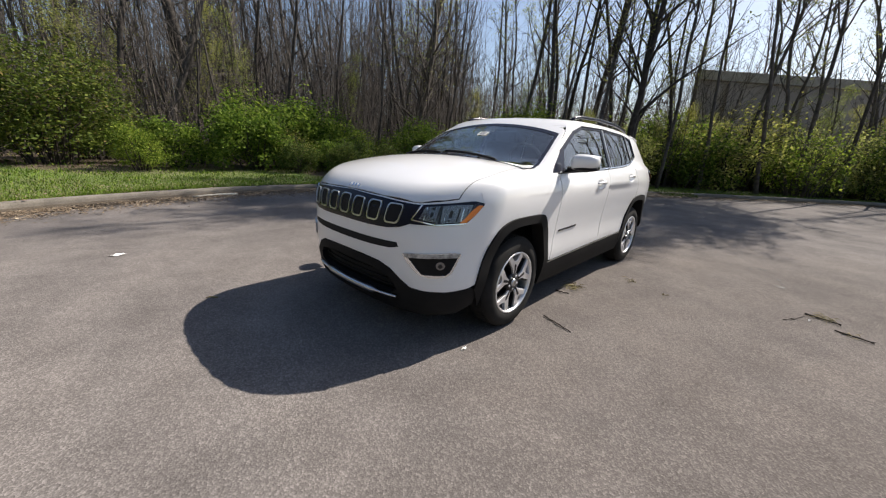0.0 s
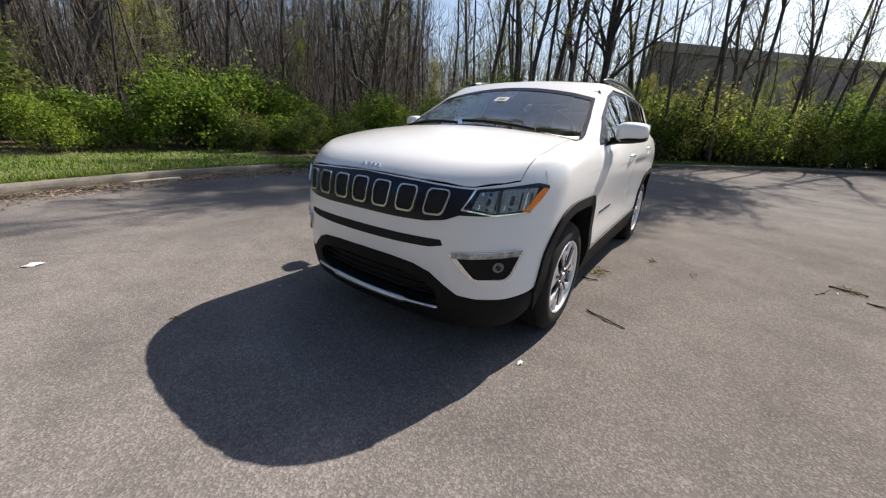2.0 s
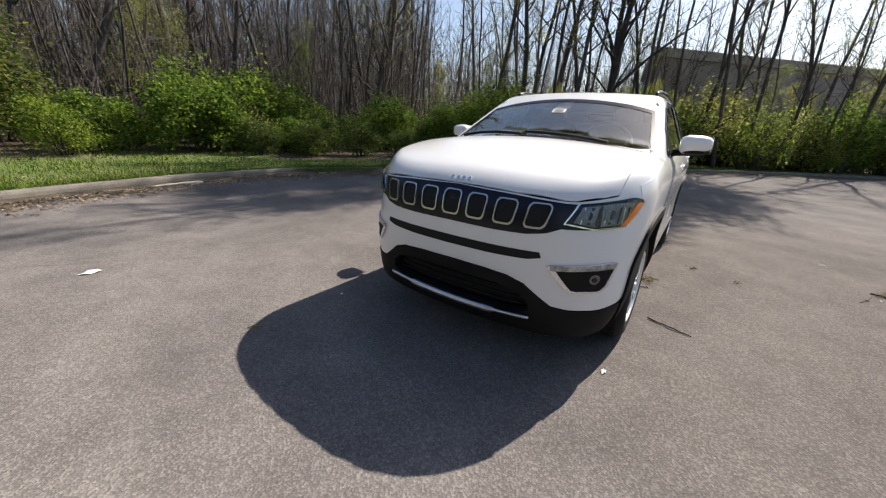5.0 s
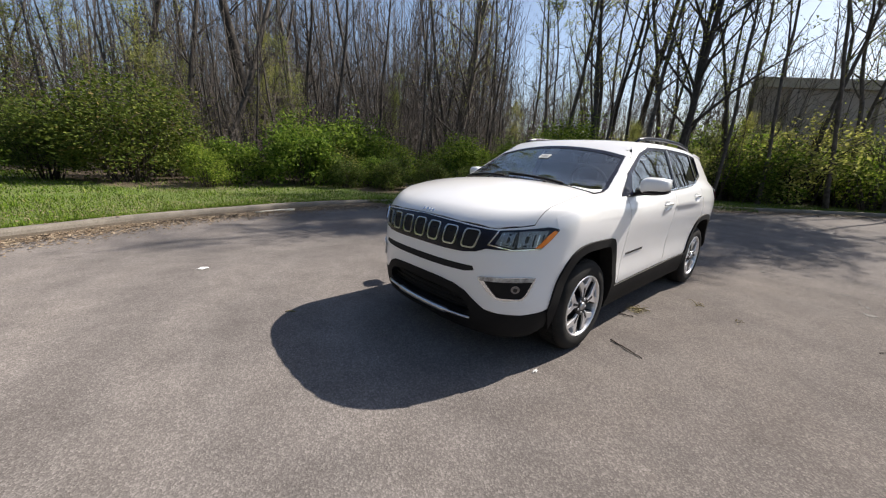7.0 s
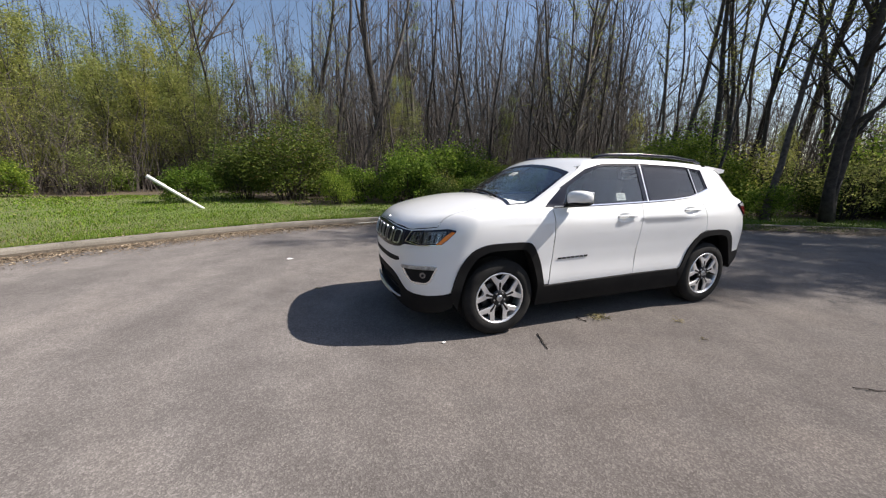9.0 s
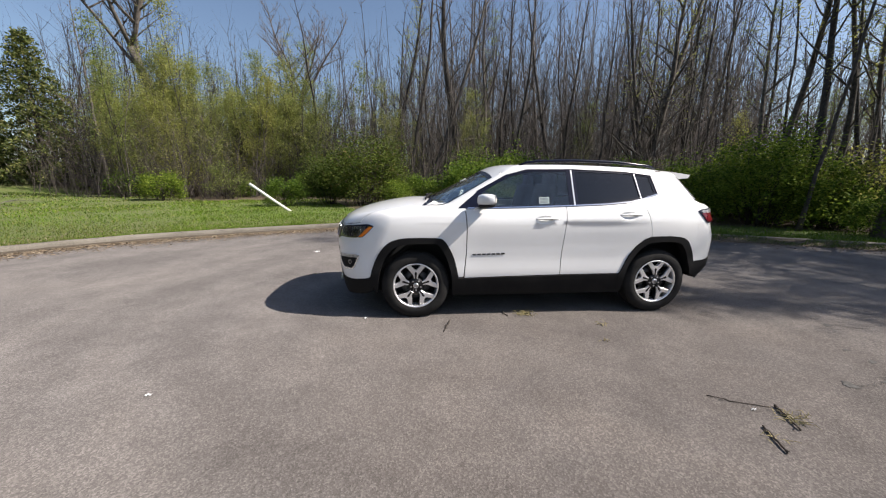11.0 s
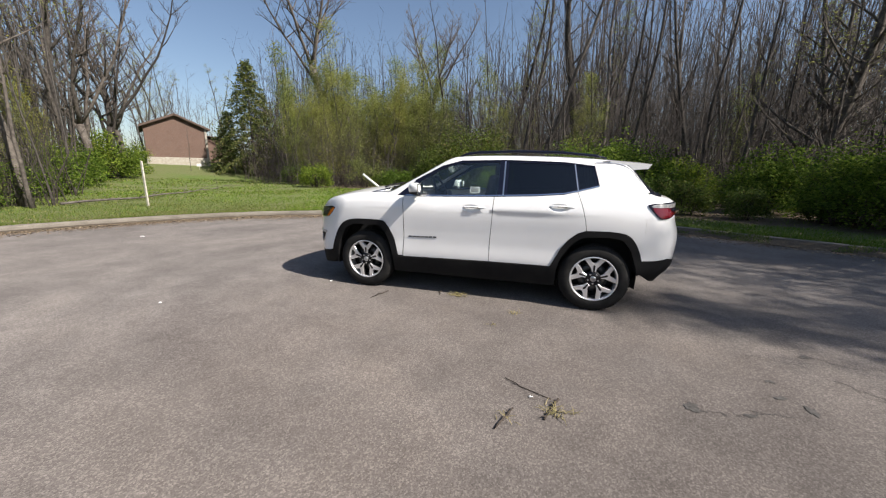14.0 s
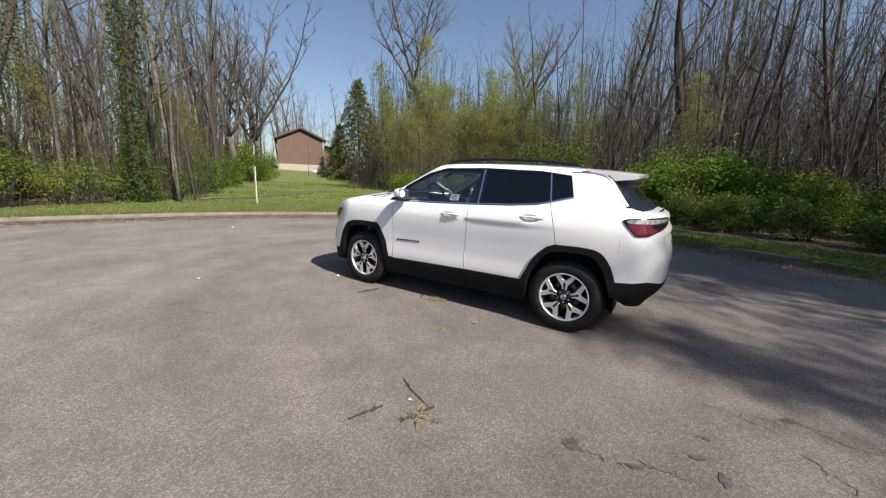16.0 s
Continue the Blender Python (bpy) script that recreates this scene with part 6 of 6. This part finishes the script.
brush(1250, (-180, -76), 14.5, 38.7, 81, (1.5, 7.5))
brush(500, (-78, -40), 25.5, 45.8, 82, (1.5, 6.0))
brush(450, (-24, 30), 15.0, 39.6, 83, (1.5, 5.0))
brush(260, (150, 182), 15.8, 39.6, 84, (1.5, 4.5))


# ---- buildings beyond the trees ----
def gabled_house(x, y, z, turn):
    """A brick house seen end-on: gable wall, pale plinth, shingle roof."""
    h = empty("house", "red-brown brick house with a low gable and pale foundation", "house", m=Matrix.Translation((x, y, z)) @ Matrix.Rotation(turn, 4, "Z"))
    w, d, e, t = 5.8, 10.0, 3.7, 5.0
    v = [(-w / 2, 0, 0.35), (w / 2, 0, 0.35), (w / 2, 0, e), (0, 0, t), (-w / 2, 0, e), (-w / 2, d, 0.35), (w / 2, d, 0.35), (w / 2, d, e), (0, d, t), (-w / 2, d, e)]
    mesh_object("wall", v, [(0, 1, 2, 3, 4), (9, 8, 7, 6, 5), (1, 6, 7, 2), (5, 0, 4, 9), (0, 5, 6, 1)], BRICK, h, "brick wall")
    part("foundation", box((w + 0.1, d + 0.1, 1.0), (0, d / 2, -0.12), 0.03), STONE_BASE, h, "pale foundation")
    for s in (-1, 1):
        a = Matrix.Rotation(s * math.atan2(t - e, w / 2), 4, "Y")
        part("roof", box((w / 2 + 0.75, d + 0.7, 0.12), (s * (w / 4 + 0.15), d / 2, (e + t) / 2 + 0.04), 0.01, a), ROOFING, h, "brown shingle roof")
        part("barge_board", box((w / 2 + 0.75, 0.05, 0.18), (s * (w / 4 + 0.15), -0.36, (e + t) / 2 - 0.03), 0.01, a), ROOFING, h)
    part("downpipe", box((0.22, 0.12, e - 0.3), (w / 2 - 0.12, -0.06, (e + 0.3) / 2), 0.02), STONE_BASE, h, "pale corner board")
    part("wing", box((3.2, 4.5, 2.9), (w / 2 + 1.7, d / 2 + 0.6, 1.45), 0.02), BRICK, h, "lower brick wing")
    part("wing_roof", box((3.8, 5.1, 0.14), (w / 2 + 1.75, d / 2 + 0.6, 3.0), 0.02, Matrix.Rotation(radians(7), 4, "Y")), ROOFING, h, "brown shingle roof")
    return h


def flat_building(x, y, z, turn, skew):
    """A long low block with a slanting plan: front wall along x, end wall along the skew direction."""
    b = empty("building", "long flat-roofed grey-brown building behind the trees", "building", m=Matrix.Translation((x, y, z)) @ Matrix.Rotation(turn, 4, "Z"))
    L, D, H = 38.0, 12.0, 5.7
    sx, sy = D * math.cos(skew), D * math.sin(skew)

    def prism(g, z0, z1):
        plan = [(-g, -g), (L + g, -g), (L + g + sx, sy + g), (sx - g, sy + g)]
        v = [(px, py, z0) for px, py in plan] + [(px, py, z1) for px, py in plan]
        return v, [(3, 2, 1, 0), (4, 5, 6, 7)] + [(i, (i + 1) % 4, (i + 1) % 4 + 4, i + 4) for i in range(4)]

    mesh_object("wall", *prism(0.0, 0.0, H), CLADDING, b, "grey-brown wall")
    mesh_object("roof_edge", *prism(0.15, H, H + 0.5), STONE_BASE, b, "pale metal roof edge")
    for i in range(9):
        part("pilaster", box((0.5, 0.25, H - 0.1), (2.2 + i * 4.7, -0.10, H / 2 - 0.05), 0.02), CLADDING, b)
    return b


gabled_house(40.3, -26.9, ground_z(40.3, -26.9) - 0.1, radians(-124))
flat_building(-22.5, -2.9, 0.1, radians(136), radians(54))

# ---- poles and small signs on the lawn ----
pz = ground_z(6.45, -11.3)
pole = tube("fallen_pole", [(6.35, -11.33, pz - 0.1), (7.09, -10.95, 0.68), (7.74, -10.62, 1.27)], [0.055, 0.055, 0.055], 14, WHITE_PVC, None, "white plastic pipe leaning out of the grass")
tagged(pole, category="pole")
pz = ground_z(12.7, -4.3)
post = tagged(part("marker_post", box((0.07, 0.045, 1.65), (12.7, -4.3, pz + 0.72), 0.006), POST_WOOD, None, "slim weathered pale marker post in the lawn"), category="post")
for x, y in ((36.1, -25.7), (33.6, -28.0)):
    z = ground_z(x, y)
    sg = empty("sign", "small white lawn sign on a short stake", "sign", "lawn signs", Matrix.Translation((x, y, z)) @ Matrix.Rotation(radians(60), 4, "Z"))
    part("board", box((0.42, 0.02, 0.28), (0, 0, 0.45), 0.004), WHITE_PVC, sg)
    part("stake", box((0.03, 0.02, 0.5), (0, 0.02, 0.2), 0.002), POST_WOOD, sg)
lb = random.Random(3)
bv, bf = [], []
main = [(15.2 + 0.20 * i + 0.020 * i * i, -3.2 - 0.95 * i + 0.12 * math.sin(i * 1.7)) for i in range(14)]
main = [Vector((x, y, ground_z(x, y) + 0.08 + 0.05 * abs(math.sin(i)))) for i, (x, y) in enumerate(main)]
tube_data(main, taper(0.045, 0.014, 14), 7, bv, bf)
for i in range(3, 14):
    tube_data(bent(lb, main[i], (lb.uniform(-1, 1), lb.uniform(-1, 1), 0.25), 1.2, 4, 0.2, -0.03), taper(0.014, 0.004, 5), 4, bv, bf)
tagged(mesh_object("fallen_branch", bv, bf, FAR_TWIG, None, "long grey fallen branch lying on the lawn", True), category="branch")


# ---- litter on the asphalt ----
def stick(points, r, label, mat=STICK, knots=3, seed=0):
    rng = random.Random(seed)
    v, f = [], []
    pts = []
    for (x0, y0), (x1, y1) in zip(points, points[1:]):
        for k in range(4):
            pts.append(Vector((x0 + (x1 - x0) * k / 4 + rng.uniform(-0.004, 0.004), y0 + (y1 - y0) * k / 4 + rng.uniform(-0.004, 0.004), r * 0.9 + rng.uniform(0, 0.006))))
    pts.append(Vector((*points[-1], r * 0.8)))
    tube_data(pts, [r * rng.uniform(0.75, 1.15) * (1 - 0.4 * i / len(pts)) for i in range(len(pts))], 6, v, f)
    for _ in range(knots):
        p = rng.choice(pts[1:-1])
        tube_data([p, p + Vector((rng.uniform(-0.03, 0.03), rng.uniform(-0.03, 0.03), 0.008))], [r * 0.6, r * 0.3], 4, v, f)
    return tagged(mesh_object("stick", v, f, mat, None, label, True), category="stick", group="sticks on the asphalt")


stick([(0.97, 0.98), (1.01, 1.12), (1.06, 1.26)], 0.007, "crooked dark twig lying beside the front wheel", seed=1)
stick([(0.36, 0.78), (0.36, 0.84), (0.34, 0.91)], 0.008, "short dark twig beside a tuft of dry grass", seed=2)
stick([(-0.70, 2.75), (-0.66, 2.86), (-0.62, 2.96)], 0.008, "thick broken dark stick on the asphalt", seed=3)
stick([(-0.97, 2.58), (-0.93, 2.69), (-0.89, 2.80)], 0.009, "thick broken dark stick beside dry grass", seed=4)
stick([(-0.62, 2.43), (-0.76, 2.52), (-0.93, 2.58)], 0.004, "long thin crooked twig on the asphalt", seed=5)
stick([(0.85, -6.75), (1.25, -6.80), (1.72, -6.70)], 0.028, "pale broken branch lying in the gutter", POST_WOOD, seed=6)
stick([(-1.70, -6.62), (-2.05, -6.42)], 0.025, "pale broken branch lying in the gutter", POST_WOOD, seed=7)
stick([(2.80, -1.01), (2.87, -1.06)], 0.006, "tiny dry twig on the asphalt", STRAW, seed=8)


def dry_tuft(x, y, r, count, seed):
    """Dry grass stalks in a flat tangle."""
    rng = random.Random(seed)
    v, f = [], []
    for _ in range(count):
        a, d = rng.uniform(0, 6.28), rng.uniform(0, r)
        p = Vector((x + d * math.cos(a), y + d * math.sin(a) * 0.7, 0.004))
        b = rng.uniform(0, 6.28)
        L = rng.uniform(0.4, 1.0) * r
        tube_data([p, p + Vector((math.cos(b) * L * 0.5, math.sin(b) * L * 0.5, rng.uniform(0.005, 0.03))), p + Vector((math.cos(b) * L, math.sin(b) * L, rng.uniform(0.0, 0.02)))], [0.0022, 0.002, 0.001], 3, v, f)
    return tagged(mesh_object("dry_grass", v, f, STRAW, None, "flattened tuft of dry straw-coloured grass on asphalt"), category="grass", group="dry tufts", kind="stuff")


dry_tuft(-0.96, 2.70, 0.10, 34, 1)
dry_tuft(0.13, 0.87, 0.11, 60, 3)
dry_tuft(-0.57, 1.20, 0.08, 12, 5)
dry_tuft(-0.67, 2.86, 0.07, 8, 6)
dry_tuft(-0.38, 1.56, 0.06, 7, 7)


def stain(x, y, r, seed, label="small dark tar stain soaked into the asphalt", stretch=1.0, turn=0.0):
    rng = random.Random(seed)
    n = 26
    v = [(x, y, 0.004)]
    for k in range(n):
        a = 2 * math.pi * k / n
        q = r * (0.50 + 0.45 * noise.noise((math.cos(a) * 1.7 + seed, math.sin(a) * 1.7, seed * 0.7)) + 0.25 * rng.random())
        px, py = q * math.cos(a) * stretch, q * math.sin(a)
        v.append((x + px * math.cos(turn) - py * math.sin(turn), y + px * math.sin(turn) + py * math.cos(turn), 0.004))
    return tagged(mesh_object("stain", v, [(0, 1 + k, 1 + (k + 1) % n) for k in range(n)], STAIN, None, label), category="stain", group="stains on the asphalt", kind="stuff")


stain(-1.77, 2.39, 0.060, 1, stretch=1.3, turn=1.2)
stain(-2.48, 2.21, 0.038, 2, stretch=1.8, turn=1.5)
stain(-2.41, 1.90, 0.028, 3, stretch=1.6)
stain(-2.37, 2.11, 0.032, 4, stretch=1.8, turn=0.4)
stain(-2.89, 1.38, 0.042, 5, stretch=1.6, turn=0.5)
stain(-2.08, 2.38, 0.022, 6, stretch=2.4, turn=0.2)


def crack(points, seed):
    """A hairline crack: a narrow ragged dark strip in the asphalt."""
    rng = random.Random(seed)
    v, f = [], []
    pts = []
    for (x0, y0), (x1, y1) in zip(points, points[1:]):
        for k in range(12):
            pts.append((x0 + (x1 - x0) * k / 12 + rng.gauss(0, 0.018), y0 + (y1 - y0) * k / 12 + rng.gauss(0, 0.018)))
    for i, (x, y) in enumerate(pts):
        a, b = pts[max(i - 1, 0)], pts[min(i + 1, len(pts) - 1)]
        d = math.hypot(b[0] - a[0], b[1] - a[1]) or 1
        w = rng.uniform(0.0008, 0.0035)
        nx, ny = -(b[1] - a[1]) / d * w, (b[0] - a[0]) / d * w
        v += [(x + nx, y + ny, 0.003), (x - nx, y - ny, 0.003)]
    for i in range(len(pts) - 1):
        f.append((2 * i, 2 * i + 1, 2 * i + 3, 2 * i + 2))
    return tagged(mesh_object("crack", v, f, STAIN, None, "thin ragged dark crack in the asphalt"), category="crack", group="cracks in the asphalt", kind="stuff")


crack([(5.2, -4.7), (4.38, -3.98), (3.87, -3.56), (3.39, -3.21), (2.79, -2.79), (2.45, -2.48)], 1)
crack([(-2.45, 1.50), (-2.75, 1.56), (-2.88, 1.37), (-3.12, 1.50), (-3.5, 1.42)], 2)
crack([(-1.80, 2.40), (-1.95, 2.43), (-2.10, 2.37), (-2.36, 2.30)], 3)
crack([(-2.85, 1.72), (-3.01, 1.90), (-3.00, 2.10), (-3.08, 2.35)], 4)

# pale specks: a dropped leaf and a bit of paper
for x, y, r, sd in ((3.25, -2.82, 0.07, 1), (1.845, 0.867, 0.022, 2), (-0.80, 2.60, 0.014, 3), (3.12, 2.13, 0.02, 4), (7.4, -0.55, 0.05, 5)):
    n = 9
    v = [(x, y, 0.012)] + [(x + r * math.cos(k * 0.698) * (1 + 0.4 * math.sin(k * 2.1 + sd)), y + r * 0.6 * math.sin(k * 0.698), 0.004 + 0.01 * (k % 2)) for k in range(n)]
    tagged(mesh_object("paper_scrap", v, [(0, 1 + k, 1 + (k + 1) % n) for k in range(n)], PAPER, None, "crumpled pale scrap lying on the asphalt"), category="litter", group="scraps")

# a ragged band of dirt in the gutter
v, f = [], []
rd = random.Random(9)
for i in range(m + 1):
    k = i % m
    for s in range(2):
        p = KERB[k].lerp(KERB[(k + 1) % m], s / 2)
        w = 0.22 + 0.30 * (0.5 + 0.5 * noise.noise((p.x * 0.5, p.y * 0.5, 7))) + 0.10 * noise.noise((p.x * 3, p.y * 3, 1)) + rd.uniform(0, 0.05)
        q = p - OUT[k] * max(w, 0.05)
        o = p + OUT[k] * 0.02
        silt = smoothstep((-p.x - 0.5) / 2.0) * smoothstep((0.5 - p.y) / 2.0)
        v += [(q.x, q.y, 0.004), (p.x * 0.5 + q.x * 0.5, p.y * 0.5 + q.y * 0.5, 0.016 + 0.035 * silt), (o.x, o.y, 0.035 + 0.075 * silt)]
for i in range(len(v) // 3 - 2):
    for c in range(2):
        f.append((3 * i + c, 3 * i + c + 1, 3 * i + c + 4, 3 * i + c + 3))
tagged(mesh_object("gutter_dirt", v, f, DIRT, None, "brown dirt and leaf mould gathered against the kerb"), category="dirt", kind="stuff")

# ---- grass blades on the verge, dead leaves along the gutter ----
rg = random.Random(21)
seen = [i for i in range(m) if KERB[i].y < 5.0]
green, dull = ([], []), ([], [])
for _ in range(150000):
    i = rg.choice(seen)
    t = rg.random()
    j = (i + 1) % m
    d = 0.17 + 15.0 * rg.random() ** 2.0
    p = KERB[i].lerp(KERB[j], t) + OUT[i].lerp(OUT[j], t) * d
    if d > (2.4 if p.x < -1.5 else 1.3) and is_woods(p.x, p.y) > 0.6 and rg.random() < 0.85:
        continue
    if p.x < -1.5 and d > 2.4 and rg.random() < 0.8:
        continue
    z = (0.12 if d < 0.3 else ground_z(p.x, p.y)) - 0.01
    h = rg.uniform(0.03, 0.085) * (1 + 0.6 * noise.noise((p.x * 0.8, p.y * 0.8, 2)))
    w = rg.uniform(0.004, 0.008) * (1 + d * 0.25)
    a = rg.uniform(0, 3.14)
    lean = Vector((rg.uniform(-1, 1), rg.uniform(-1, 1), 0)) * h * 0.6
    v, f = dull if rg.random() < (0.85 * smoothstep((p.x - 6.5) / 3.0) * smoothstep((p.y + 9.0) / 4.0) + 0.08) else green
    k = len(v)
    v += [(p.x - math.cos(a) * w, p.y - math.sin(a) * w, z), (p.x + math.cos(a) * w, p.y + math.sin(a) * w, z), (p.x + lean.x, p.y + lean.y, z + h)]
    f.append((k, k + 1, k + 2))
# coarser tufts up the far lawn
for _ in range(26000):
    s, q = rg.uniform(17, 44), rg.uniform(-9.5, 9.5)
    x, y = 0.857 * s + 0.514 * q, -0.514 * s + 0.857 * q
    if noise.noise((x * 0.45, y * 0.45, 8)) < rg.uniform(-0.5, 0.35):
        continue
    z = ground_z(x, y) - 0.02
    h, w, a = rg.uniform(0.05, 0.12), rg.uniform(0.02, 0.05), rg.uniform(0, 3.14)
    v, f = dull if rg.random() < 0.6 else green
    k = len(v)
    v += [(x - math.cos(a) * w, y - math.sin(a) * w, z), (x + math.cos(a) * w, y + math.sin(a) * w, z), (x + rg.uniform(-1, 1) * h, y + rg.uniform(-1, 1) * h, z + h)]
    f.append((k, k + 1, k + 2))
# grass that has crept over the silted gutter behind the car
creep = [i for i in seen if KERB[i].x < -1.0 and KERB[i].y < 0.0]
for _ in range(16000):
    i = rg.choice(creep)
    t = rg.random()
    d = rg.uniform(-0.34, 0.22)
    p = KERB[i].lerp(KERB[(i + 1) % m], t) + OUT[i].lerp(OUT[(i + 1) % m], t) * d
    if noise.noise((p.x * 1.3, p.y * 1.3, 4)) < -0.12 + 0.5 * max(0.0, -d - 0.12):
        continue
    z = 0.115 if d > 0 else 0.10 + d * 0.28
    h = rg.uniform(0.02, 0.06)
    a = rg.uniform(0, 3.14)
    w = rg.uniform(0.005, 0.010)
    v, f = dull if rg.random() < 0.45 else green
    k = len(v)
    v += [(p.x - math.cos(a) * w, p.y - math.sin(a) * w, z - 0.01), (p.x + math.cos(a) * w, p.y + math.sin(a) * w, z - 0.01), (p.x + rg.uniform(-1, 1) * h, p.y + rg.uniform(-1, 1) * h, z + h)]
    f.append((k, k + 1, k + 2))
tagged(mesh_object("grass", *green, GRASS, None, "short bright-green spring grass on the verge"), category="grass", kind="stuff")
tagged(mesh_object("grass", *dull, DULL_GRASS, None, "dull olive grass thinning towards the trees"), category="grass", kind="stuff")
v, f = [], []
for _ in range(36000):
    i = rg.choice(seen)
    d = -abs(rg.gauss(0, 0.42)) - 0.02 if rg.random() < 0.93 else rg.uniform(0.0, 1.6)
    if KERB[i].x < -4 and rg.random() < 0.5:
        continue
    t = rg.random()
    p = KERB[i].lerp(KERB[(i + 1) % m], t) + OUT[i].lerp(OUT[(i + 1) % m], t) * d
    z = 0.008 if d < 0 else (0.135 if d < 0.3 else ground_z(p.x, p.y) + 0.03)
    s = rg.uniform(0.012, 0.034)
    a = rg.uniform(0, 6.28)
    c, sn = math.cos(a) * s, math.sin(a) * s
    k = len(v)
    q = [rg.uniform(0, 0.018) for _ in range(4)]
    v += [(p.x - c, p.y - sn, z + q[0]), (p.x + sn * 0.6, p.y - c * 0.6, z + q[1]), (p.x + c, p.y + sn, z + q[2]), (p.x - sn * 0.6, p.y + c * 0.6, z + q[3])]
    f.append((k, k + 1, k + 2, k + 3))
tagged(mesh_object("leaf_litter", v, f, DEAD_LEAF, None, "brown dead leaves drifted along the kerb"), category="leaves", kind="stuff")
